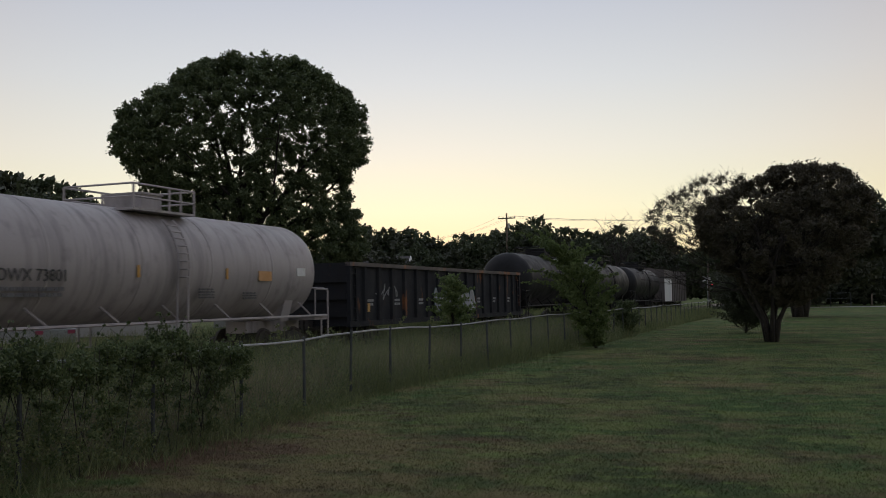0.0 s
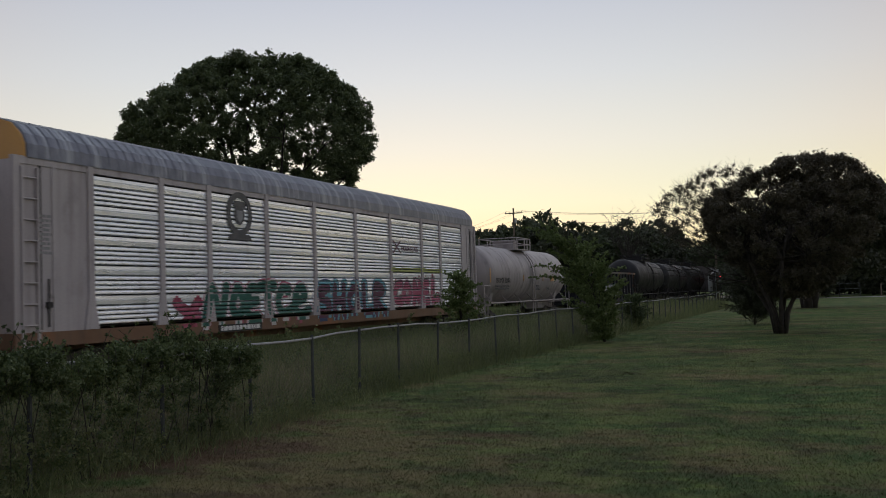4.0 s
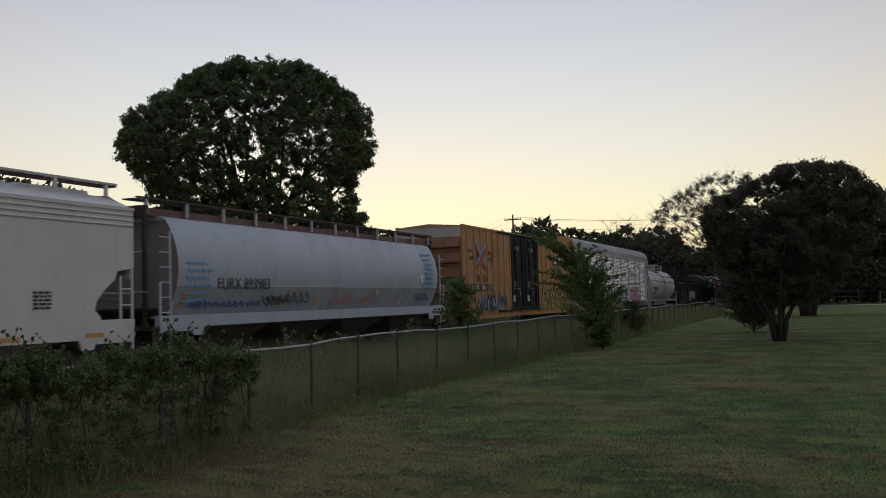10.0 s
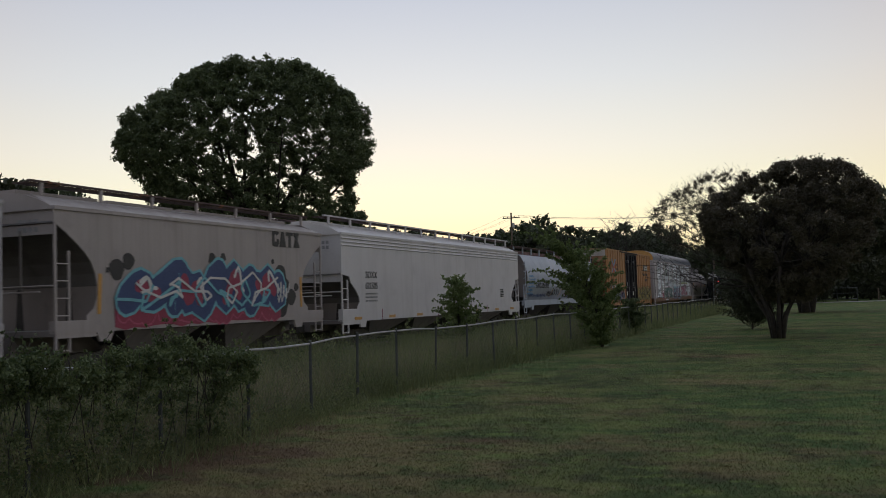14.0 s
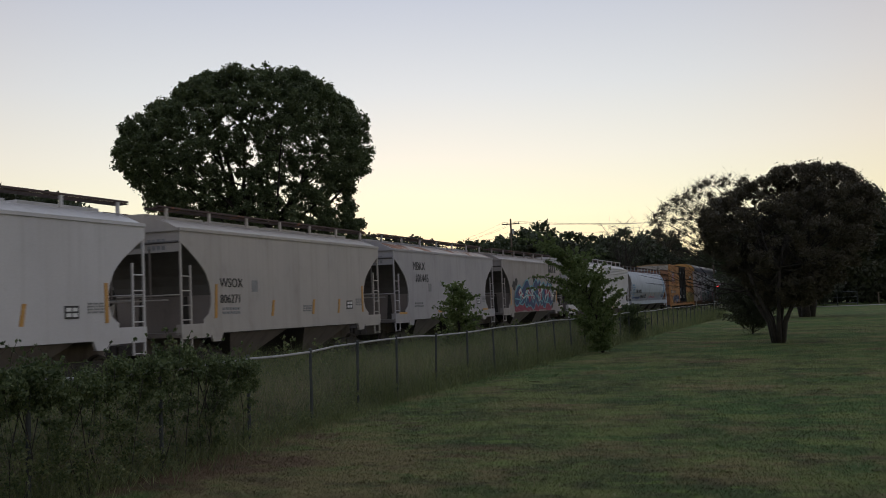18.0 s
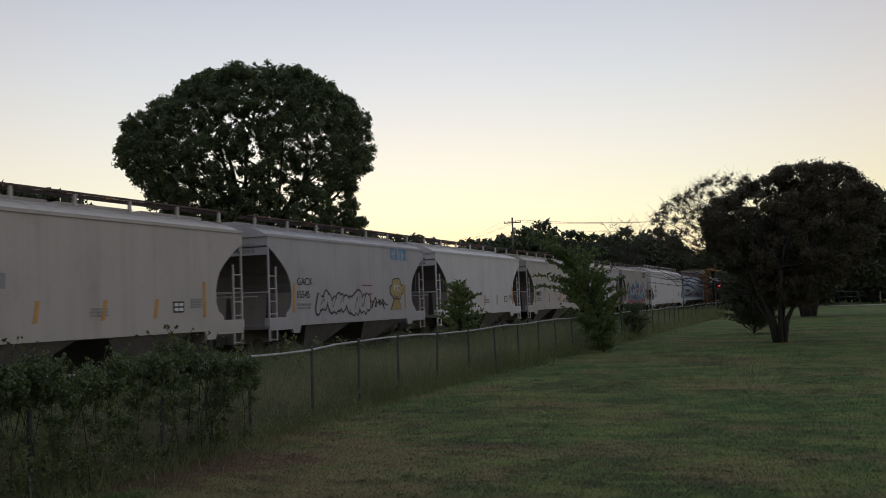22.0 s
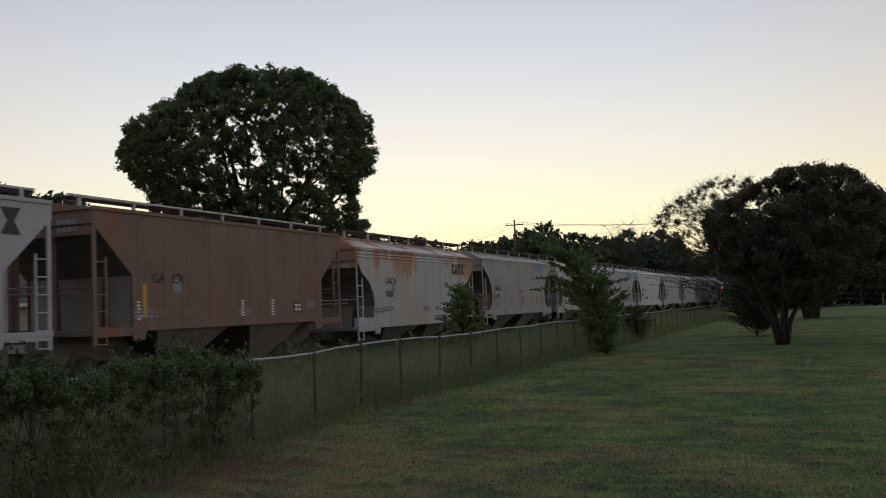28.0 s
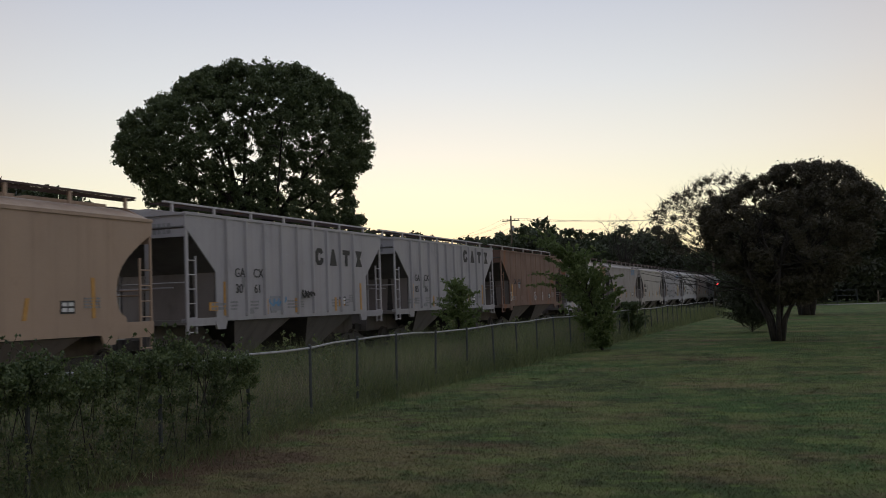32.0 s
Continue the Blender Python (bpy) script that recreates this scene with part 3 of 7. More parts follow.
CUTS = {
    "curve": ((0, 3.58), (0.35, 3.37), (0.68, 3.14), (0.92, 2.95), (1.10, 2.76), (1.23, 2.50), (1.29, 2.23), (1.27, 1.95), (1.17, 1.72), (0.95, 1.58)),
    "diag": ((0, 3.85), (1.30, 2.70)),
    "step": ((0, 3.42), (0.10, 3.38), (0.43, 2.97), (0.72, 2.82), (1.0, 2.63), (1.27, 2.27), (1.36, 1.84), (1.27, 1.55)),
    "foot": ((0, 2.64), (0.55, 2.56), (0.66, 2.35), (1.0, 2.12), (1.26, 1.86), (1.30, 1.68), (1.12, 1.52)),
    "round": ((0, 1.9), (0.12, 1.7)),
}


def hopper(label, length, cut, eave, roof, body, dirty, bays=2, ribs=0, sill=(1.21, 1.48), trim=None, rails=True, bulge=0.0, group="", rib_at=None, low_body=None):
    """A covered hopper car: side sheets cut back over the trucks, end and slope sheets, hopper bays, roof hatches, running boards, ladders."""
    trim = trim or body
    car = thing("hopper_car", label, "hopper car", group or "cars of the freight train")
    h, half = length / 2, 1.6
    cuts = CUTS[cut]
    z_cut, deep, s0, s1 = cuts[0][1], max(d for d, _ in cuts), *sill
    right = [(h - d, z) for d, z in cuts] + [(h - cuts[-1][0], s1)]
    outline = [(h, eave)] + right + [(-y, z) for y, z in reversed(right)] + [(-h, eave)]
    for s in (-1, 1):
        g = Geo()
        if bulge:
            # the side swells outwards between sill and eave
            line = [(s * (half - bulge * (2 * k / 10 - 1) ** 2), s1 + (eave - s1) * k / 10) for k in range(11)]
            g.sheet(line[3:], "y", -h + 0.75, h - 0.75)
            part("side_sheet", g, body, car, smooth=True)
            part("lower_sheet", Geo().sheet(line[:4], "y", -h + 0.75, h - 0.75), low_body or body, car, "lower side sheet, darker with more dirt streaks", smooth=True)
            part("seam", Geo().box(*sorted((s * (line[3][0] - 0.01), s * (line[3][0] + 0.008))), -h + 0.75, h - 0.75, line[3][1] - 0.012, line[3][1] + 0.012), body, car)
            part("sill_shelf", Geo().box(*sorted((s * (half - bulge - 0.06), s * (half - 0.17))), -h + 0.2, h - 0.2, s1 - 0.06, s1 - 0.01), trim, car)
        else:
            g.prism(outline, "x", s * (half - 0.03), s * half)
            part("side_sheet", g, body, car)
        part("side_sill", Geo().box(s * half - s * 0.16, s * half + s * 0.01, -h, h, s0, s1), trim, car)
        if not bulge:
            part("eave_rail", Geo().box(s * half - s * 0.06, s * half + s * 0.03, -h, h, eave - 0.05, eave + 0.03), trim, car)
        for k in range(ribs):
            y = rib_at[0] + rib_at[1] * k
            part("rib", Geo().prism([(s * half, y - 0.07), (s * (half + 0.075), y - 0.045), (s * (half + 0.075), y + 0.045), (s * half, y + 0.07)], "z", s1, eave - 0.05), body, car)
    reach, rw = (h - 0.75, half - bulge) if bulge else (h, half)
    arc = [(-half + 0.02 + (half - 0.02) * 2 * k / 12, eave + (roof - eave) * (1 - abs(2 * k / 12 - 1) ** 2.2)) for k in range(13)]
    arc = [(p * rw / half, q) for p, q in arc]
    part("roof", Geo().prism([(-rw + 0.02, eave - 0.04)] + arc + [(rw - 0.02, eave - 0.04)], "y", -reach, reach), trim, car, smooth=False)
    for end in (-1, 1):
        ye = end * (h - 0.06)
        if bulge:
            yc = end * (h - 0.80)
            side_line = [(half - 0.02 - bulge * (2 * k / 10 - 1) ** 2, s1 + (eave - s1) * k / 10) for k in range(11)]
            part("end_sheet", Geo().prism(side_line + [(-p, q) for p, q in reversed(side_line)], "y", yc - end * 0.05, yc), M_DUSTY_STEEL, car, "dull grey end sheet")
            for xs in (-1.05, 1.05):
                part("end_frame_post", Geo().box(xs - 0.05, xs + 0.05, *sorted((end * (h - 0.1), end * (h - 0.2))), s0, roof + 0.1), dirty, car)
            part("end_frame_beam", Geo().box(-1.14, 1.14, *sorted((end * (h - 0.1), end * (h - 0.2))), roof + 0.0, roof + 0.10), dirty, car)
            for zz in (s0 + 0.9, s0 + 1.9):
                part("end_frame_rail", Geo().tube([(-1.1, end * (h - 0.2), zz), (1.1, end * (h - 0.2), zz)], 0.025, 5), trim, car)
        else:
            part("end_sheet", Geo().prism([(-half + 0.03, z_cut - 0.25), (half - 0.03, z_cut - 0.25), (half - 0.03, eave), (0.9, roof - 0.06), (-0.9, roof - 0.06), (-half + 0.03, eave)], "y", ye - end * 0.04, ye), body, car)
        if bulge:
            yb = end * (h - 1.35)
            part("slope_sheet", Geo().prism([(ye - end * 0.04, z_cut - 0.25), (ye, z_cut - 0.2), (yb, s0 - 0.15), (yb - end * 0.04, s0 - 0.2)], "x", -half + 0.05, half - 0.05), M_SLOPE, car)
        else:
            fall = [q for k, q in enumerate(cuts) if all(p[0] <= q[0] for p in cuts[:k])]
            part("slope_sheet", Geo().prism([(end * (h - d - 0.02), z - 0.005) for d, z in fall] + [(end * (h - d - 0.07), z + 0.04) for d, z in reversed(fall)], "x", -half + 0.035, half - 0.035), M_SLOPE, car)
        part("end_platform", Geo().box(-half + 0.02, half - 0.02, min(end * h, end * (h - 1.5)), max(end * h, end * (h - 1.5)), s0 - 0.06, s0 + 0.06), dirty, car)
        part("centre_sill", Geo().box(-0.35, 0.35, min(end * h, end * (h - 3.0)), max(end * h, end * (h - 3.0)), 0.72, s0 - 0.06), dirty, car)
        if not bulge:
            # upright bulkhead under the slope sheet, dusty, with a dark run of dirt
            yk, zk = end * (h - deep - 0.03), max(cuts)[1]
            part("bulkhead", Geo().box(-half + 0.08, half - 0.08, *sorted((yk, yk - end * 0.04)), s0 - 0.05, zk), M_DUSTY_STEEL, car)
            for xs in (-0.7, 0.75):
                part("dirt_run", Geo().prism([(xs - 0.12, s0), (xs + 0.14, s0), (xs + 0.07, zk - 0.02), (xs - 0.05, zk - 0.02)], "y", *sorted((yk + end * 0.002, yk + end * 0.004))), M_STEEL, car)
            part("end_rail", Geo().tube([(-half + 0.05, end * (h - 0.05), s0 + 1.02), (half - 0.05, end * (h - 0.05), s0 + 1.02)], 0.02, 5), trim, car)
            for row in range(2):
                for k in range(4):
                    part("end_print", Geo().box(0.55 + k * 0.15, 0.66 + k * 0.15, *sorted((ye + end * 0.001, ye + end * 0.004)), eave - 0.34 - row * 0.17, eave - 0.23 - row * 0.17), M_FADED, car)
        if cut == "diag":
            for xs in (-0.75, 0.35):
                part("end_post", Geo().box(xs - 0.07, xs + 0.07, *sorted((ye, ye - end * 0.1)), s0, z_cut + 0.05), trim, car)
        elif cut in ("curve", "step"):
            part("end_post", Geo().tube([(0.62, ye, z_cut - 0.15), (0.62, ye, s0 + 0.95)], 0.028, 6), dirty, car)
            part("brake_wheel", Geo().lathe([(0.0, 0.24), (end * 0.03, 0.25), (end * 0.05, 0.23)], 14, "y", (-0.7, end * (h - 0.06), 2.25)), M_STEEL, car)
        for s in (-1, 1):
            low = eave - 0.1 if cut == "diag" else z_cut + (eave - z_cut) * 0.2
            inner = {"diag": 3.1, "foot": 2.45, "round": 3.6}.get(cut, z_cut - 0.6)
            g = Geo().box(s * half - s * 0.05, s * half - s * 0.005, *sorted((end * (h - 0.02), end * (h - (0.13 if cut == "diag" else 0.075)))), s0 - (0.30 if cut == "diag" else 0.40), low)
            g.box(s * half - s * 0.05, s * half - s * 0.005, *sorted((end * (h - 0.42), end * (h - 0.465))), s0 - (0.30 if cut == "diag" else 0.40), inner)
            z = s0 - (0.26 if cut == "diag" else 0.36)
            while z < inner:
                g.tube([(s * (half - 0.02), end * (h - 0.03), z), (s * (half - 0.02), end * (h - 0.45), z)], 0.017, 5)
                z += 0.37
            part("ladder", g, trim, car)
            part("sill_bracket", Geo().prism([(end * (h - 1.35), s0 - 0.22), (end * (h - 1.7), s0 - 0.22), (end * (h - 1.8), s0), (end * (h - 1.25), s0)], "x", s * (half - 0.06), s * (half + 0.004)), trim, car)
            part("end_beam", Geo().prism([(end * (h - 0.02), s0 - 0.1), (end * (h - 1.25), s0 - 0.1), (end * (h - 1.25), s0), (end * (h - 0.02), s0)], "x", s * (half - 0.06), s * half), trim, car)
        end_ladder(car, end * (h - 0.02), -half + 0.3, -half + 0.75, s0, eave - 0.2, trim, 8)
        part("grab_iron", Geo().tube([(half - 0.4, end * h, s0 + 0.9), (-half + 0.9, end * h, s0 + 0.9)], 0.022, 5), trim, car)
    # hopper bays
    span = length - 2 * (max(deep, 0.6) + 0.9)
    for k in range(bays):
        gap = 0.5 if bays == 2 else 0.2
        y0 = -span / 2 + span * k / bays + (gap if k else 0.06)
        y1 = -span / 2 + span * (k + 1) / bays - (gap if k < bays - 1 else 0.06)
        m = (y0 + y1) / 2
        g = Geo()
        top = [(-1.5, y0, s0), (1.5, y0, s0), (1.5, y1, s0), (-1.5, y1, s0)]
        low = [(-0.75, m - 0.42, 0.42), (0.75, m - 0.42, 0.42), (0.75, m + 0.42, 0.42), (-0.75, m + 0.42, 0.42)]
        for a in (1, 3):
            g.face(top[a], top[(a + 1) % 4], low[(a + 1) % 4], low[a])
        g.face(*low)
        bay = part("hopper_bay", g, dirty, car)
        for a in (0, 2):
            # shade between the bays is put into the colour: end slopes in dark steel
            part("end_slope", Geo().face(top[a], top[(a + 1) % 4], low[(a + 1) % 4], low[a]), M_STEEL, bay, "end slope, near black with the shade between bays painted in")
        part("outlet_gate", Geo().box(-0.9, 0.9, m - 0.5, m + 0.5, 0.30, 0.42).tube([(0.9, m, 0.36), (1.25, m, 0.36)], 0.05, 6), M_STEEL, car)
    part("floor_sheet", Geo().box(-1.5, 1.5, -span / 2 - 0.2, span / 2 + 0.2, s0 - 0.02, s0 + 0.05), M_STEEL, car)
    # roof walk and hatches
    wz = roof + (0.26 if bulge else 0.17)
    for s in (-1, 1):
        walkway = Geo()
        for k in range(3):
            walkway.box(s * 0.62 + s * k * 0.14, s * 0.62 + s * k * 0.14 + s * 0.10, -h - 0.15, h + 0.15, wz - 0.03, wz)
        part("running_board", walkway, M_WALK, car)
        if rails:
            n = max(6, int(length / 1.5))
            post = Geo().box(s * 1.02 - 0.03, s * 1.02 + 0.03, -0.04, 0.04, roof - 0.1, wz + 0.02).mesh("roof_rail_post", M_RAILING if cut == "diag" else trim, False)
            for k in range(n):
                part("roof_rail_post", post, None, car, m=pose(0, -h + 0.25 + (length - 0.5) * k / (n - 1), 0))
            part("roof_rail", Geo().box(s * 0.98, s * 1.06, -h - 0.1, h + 0.1, wz + 0.005, wz + 0.05), M_RAILING if cut in ("foot", "diag") else M_WALK, car)
    n = max(4, int(length / 2.4))
    for k in range(n):
        y = -h + length * (k + 0.5) / n
        part("roof_hatch", Geo().box(-0.38, 0.38, y - length / n * 0.44, y + length / n * 0.44, roof - 0.06, roof + 0.07), trim, car)
    running_gear(car, length, 1.6 if length < 15 else 2.0)
    return car


def boxcar():
    length, half, s0, eave, roof = 18.63, 1.6, 0.93, 5.03, 5.16
    h = length / 2
    car = thing("box_car", "yellow-brown ribbed box car with black double doors, sprayed lettering on it", "box car", "cars of the freight train")
    body = paint("boxcar_yellow", (0.42, 0.20, 0.066), (0.10, 0.06, 0.035), 0.65, 0.15, 0.6)
    door = paint("boxcar_door_black", (0.008, 0.008, 0.010), (0.022, 0.018, 0.018), 0.4, 0.0, 0.7, gloss=0.2)
    grey = paint("boxcar_end_grey", (0.40, 0.37, 0.33), (0.14, 0.11, 0.08), 0.5)
    # rusty brown, darkened further for the shade between cars and under the corrugations
    shaded_brown_end = paint("boxcar_end_shaded_brown", (0.22, 0.10, 0.042), (0.05, 0.035, 0.025), 0.75, 0.2, 0.7)
    d0, d1 = -2.35, 2.65
    for s in (-1, 1):
        for a, b, top in ((-h, d0, eave), (d1, h, eave), (d0, d1, s0 + 0.22)):
            part("side_sheet", Geo().box(s * (half - 0.05), s * (half - 0.02), a, b, s0, top), body, car)
        ys = [-h + 0.1, -8.70, -7.73, -6.84, -5.94, -5.08, -4.24, -3.36, d0 - 0.05, d1 + 0.05, d1 + 0.9, d1 + 1.75, d1 + 2.6, d1 + 3.45, d1 + 4.3, d1 + 5.15, d1 + 6.0, h - 0.1]
        for y in ys:
            part("rib", Geo().prism([(s * (half - 0.02), y - 0.08), (s * (half + 0.03), y - 0.05), (s * (half + 0.03), y + 0.05), (s * (half - 0.02), y + 0.08)], "z", s0, eave - 0.02), body, car)
        part("top_chord", Geo().box(s * (half - 0.06), s * (half + 0.03), -h, h, eave - 0.05, eave + 0.05), body, car)
        part("side_sill", Geo().box(s * (half - 0.1), s * (half + 0.02), -h + 0.3, h - 0.3, s0 - 0.12, s0), body, car)
        mid = (d0 + d1) / 2
        for a, b in ((d0 + 0.08, mid - 0.03), (mid + 0.03, d1 - 0.08)):
            dr = part("door", Geo().box(s * (half - 0.04), s * (half + 0.01), a, b, s0 + 0.26, eave - 0.12), door, car, "black plug door")
            g = Geo()
            for z in (s0 + 0.3, s0 + 1.35, s0 + 2.45, eave - 0.18):
                g.box(s * half, s * (half + 0.05), a, b, z - 0.04, z + 0.04)
            for y in (a + 0.04, a + 0.62, b - 0.62, b - 0.04):
                g.box(s * half, s * (half + 0.045), y - 0.03, y + 0.03, s0 + 0.3, eave - 0.15)
            part("door_frame", g, door, dr)
            bars_g = Geo()
            for y in (a + 0.62, b - 0.62):
                bars_g.tube([(s * (half + 0.075), y, s0 + 0.35), (s * (half + 0.075), y, eave - 0.3)], 0.025, 5)
            part("lock_rod", bars_g, door, dr)
        part("door_track", Geo().box(s * (half - 0.02), s * (half + 0.07), d0 - 2.0, d1 + 0.2, s0 + 0.14, s0 + 0.22), door, car)
        part("door_track", Geo().box(s * half, s * (half + 0.08), -h + 5.0, d1 + 0.3, eave - 0.08, eave + 0.0), door, car)
    part("roof", Geo().prism([(-half, eave), (0, roof), (half, eave), (half, eave - 0.05), (-half, eave - 0.05)], "y", -h, h), paint("boxcar_roof", (0.33, 0.22, 0.12), amount=0.6), car)
    for end in (-1, 1):
        y = end * (h - 0.02)
        part("end_sheet", Geo().box(-half + 0.03, half - 0.03, min(y, y - end * 0.04), max(y, y - end * 0.04), s0, eave - 0.5), shaded_brown_end, car)
        part("end_panel", Geo().prism([(-half + 0.03, eave - 0.5), (half - 0.03, eave - 0.5), (half - 0.03, eave), (0, roof), (-half + 0.03, eave)], "y", y - end * 0.04, y + end * 0.01), grey, car)
        for k in range(5):
            z = s0 + 0.5 + k * 0.68
            part("end_corrugation", Geo().prism([(y, z - 0.12), (y + end * 0.15, z - 0.09), (y + end * 0.16, z - 0.04), (y, z + 0.34)], "x", -half + 0.1, half - 0.1), shaded_brown_end, car)
        end_ladder(car, end * (h + 0.06), -half + 0.2, -half + 0.65, s0, s0 + 2.2, body, 6)
        ladder(car, half + 0.03, end * (h - 0.12), end * (h - 0.6), s0 - 0.4, s0 + 1.2, body, 5)
        part("centre_sill", Geo().box(-0.35, 0.35, min(end * h, end * (h - 3)), max(end * h, end * (h - 3)), 0.7, s0), M_STEEL, car)
    part("floor", Geo().box(-half + 0.06, half - 0.06, -h + 0.05, h - 0.05, s0 - 0.1, s0 + 0.02), M_STEEL, car)
    running_gear(car, length, 2.3)
    return car, body


def autorack():
    length, half, s0, deck, eave, roof = 27.15, 1.6, 0.85, 1.16, 4.75, 5.72
    h = length / 2
    car = thing("autorack_car", "tall silver car carrier with corrugated side screens and sprayed lettering", "autorack", "cars of the freight train")
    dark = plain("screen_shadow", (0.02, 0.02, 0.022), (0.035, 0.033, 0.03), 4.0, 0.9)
    steel, n, l, b = tree_of("autorack_screen", 0.32, 0.48)
    streak, blot = noise_of(n, l, 1.2, 6.0, (1, 2.2, 0.3)), noise_of(n, l, 0.8, 6.0, (1, 0.35, 3.0))
    col = mix_of(n, l, ramp_of(n, l, blot, 0.35, 0.65), (0.96, 0.97, 0.98), (0.80, 0.84, 0.88))
    col = mix_of(n, l, ramp_of(n, l, streak, 0.58, 0.8, 0.0, 0.45), col, (0.30, 0.28, 0.24))
    l.new(col, b.inputs["Base Color"])
    l.new(ramp_of(n, l, blot, 0.3, 0.7, 0.2, 0.38), b.inputs["Roughness"])
    frame_m = paint("autorack_frame", (0.46, 0.42, 0.42), (0.15, 0.12, 0.10), 0.5)
    roof_m, n, l, b = tree_of("autorack_roof", 0.45, 0.2)
    drip, fine = noise_of(n, l, 1.0, 6.0, (0.15, 4.5, 0.15)), noise_of(n, l, 3.0, 6.0)
    col = mix_of(n, l, ramp_of(n, l, fine, 0.35, 0.65), (0.12, 0.13, 0.165), (0.185, 0.195, 0.235))
    col = mix_of(n, l, ramp_of(n, l, drip, 0.52, 0.64, 0.0, 0.75), col, (0.36, 0.38, 0.41))
    l.new(col, b.inputs["Base Color"])
    deck_m = paint("autorack_deck", (0.17, 0.085, 0.04), (0.08, 0.06, 0.045), 0.6, 0.2)
    posts = SCREEN_POSTS
    for s in (-1, 1):
        part("side_sill", Geo().box(s * (half - 0.3), s * half, -h, h, s0, deck), deck_m, car)
        part("eave_rail", Geo().box(s * (half - 0.12), s * (half - 0.02), -h, h, eave - 0.14, eave + 0.02), frame_m, car)
        for y in posts:
            part("post", Geo().box(s * (half - 0.16), s * (half + 0.015), y - 0.085, y + 0.085, deck, eave).prism([(y - 0.22, deck), (y + 0.22, deck), (y + 0.085, deck + 0.7), (y - 0.085, deck + 0.7)], "x", s * (half - 0.14), s * (half + 0.01)), frame_m, car)
        for a, c in zip(posts, posts[1:]):
            rows_z = np.linspace(deck + 0.08, eave - 0.16, 6)
            # added dark sheet: its colour gives the slots their shade
            part("slot_shade_sheet", Geo().box(s * (half - 0.15), s * (half - 0.13), a + 0.06, c - 0.06, deck + 0.05, eave - 0.1), dark, car)
            for z0, z1 in zip(rows_z, rows_z[1:]):
                # one rolled panel: a broad flat band over four round corrugations with slots between them
                zz = z0 + 0.01
                flat = (z1 - z0) * 0.36
                step = (z1 - z0 - flat) / 4
                g = Geo()
                for k in range(4):
                    g.sheet([(s * (half - 0.11), zz + step * 0.02), (s * (half - 0.045), zz + step * 0.06), (s * (half - 0.03), zz + step * 0.20), (s * (half - 0.031), zz + step * 0.42), (s * (half - 0.04), zz + step * 0.62), (s * (half - 0.06), zz + step * 0.82), (s * (half - 0.12), zz + step * 0.88)], "y", a + 0.06, c - 0.06)
                    zz += step
                g.sheet([(s * (half - 0.12), zz), (s * (half - 0.04), zz + 0.02), (s * (half - 0.035), zz + flat * 0.45), (s * (half - 0.05), zz + flat * 0.5), (s * (half - 0.035), zz + flat * 0.55), (s * (half - 0.04), z1 - 0.03), (s * (half - 0.12), z1 - 0.01)], "y", a + 0.06, c - 0.06)
                part("side_screen", g, steel, car)
        for end in (-1, 1):
            y0, y1 = sorted((end * (h - 0.02), (posts[0] if end < 0 else posts[-1])))
            part("end_door_track", Geo().box(s * (half - 0.12), s * (half - 0.04), y0, y1, deck, eave - 0.1), frame_m, car)
            part("corner_post", Geo().box(s * (half - 0.1), s * (half - 0.01), *sorted((end * h, end * (h - 0.16))), deck, eave), frame_m, car)
            # dark strip painted on as the shade in the door gap
            part("door_gap_shade", Geo().box(s * (half - 0.05), s * (half - 0.035), *sorted((end * (h - 0.68), end * (h - 0.76))), deck + 0.05, eave - 0.12), dark, car)
            part("door_post", Geo().box(s * (half - 0.12), s * (half - 0.015), *sorted((end * (h - 1.05), end * (h - 1.16))), deck, eave - 0.1), frame_m, car)
            part("door_latch", Geo().box(s * (half - 0.04), s * (half + 0.02), *sorted((end * (h - 0.85), end * (h - 1.0))), deck + 0.5, deck + 0.62).tube([(s * (half - 0.01), end * (h - 0.92), deck + 0.1), (s * (half - 0.01), end * (h - 0.92), deck + 1.1)], 0.02, 5), dark, car)
            ladder(car, s * (half - 0.0), end * (h - 0.2), end * (h - 0.62), deck - 0.5, eave - 0.2, frame_m, 9)
    arc = [(half * math.sin(w), eave + (roof - eave) * math.cos(w)) for w in np.linspace(-math.pi / 2, math.pi / 2, 15)]
    arc = [(-half, eave)] + [(-half + 0.02, eave + 0.28), (-half + 0.12, eave + 0.5), (-half + 0.38, eave + 0.75), (-0.7, roof - 0.05), (0, roof), (0.7, roof - 0.05), (half - 0.38, eave + 0.75), (half - 0.12, eave + 0.5), (half - 0.02, eave + 0.28)] + [(half, eave)]
    part("roof", Geo().sheet(arc, "y", -h + 0.35, h - 0.35), roof_m, car)
    k = 0
    while k * 0.3 < length - 0.8:
        y = -h + 0.4 + k * 0.3
        rib = [(p[0] * 1.004, p[1] + 0.012) for p in arc]
        part("roof_corrugation", Geo().sheet(rib, "y", y, y + 0.13), roof_m, car)
        k += 1
    yellow = paint("autorack_end_yellow", (0.50, 0.26, 0.06), (0.14, 0.09, 0.05), 0.4)
    for end in (-1, 1):
        y = end * (h - 0.3)
        part("end_cap", Geo().prism([(p[0] * 0.99, p[1]) for p in arc] , "y", y - end * 0.05, y), yellow, car, "yellow end panel")
        part("end_door", Geo().box(-half + 0.06, half - 0.06, *sorted((y, y - end * 0.05)), deck, eave), frame_m, car)
        part("end_deck", Geo().box(-half + 0.1, half - 0.1, *sorted((end * h, end * (h - 0.5))), s0, deck), deck_m, car)
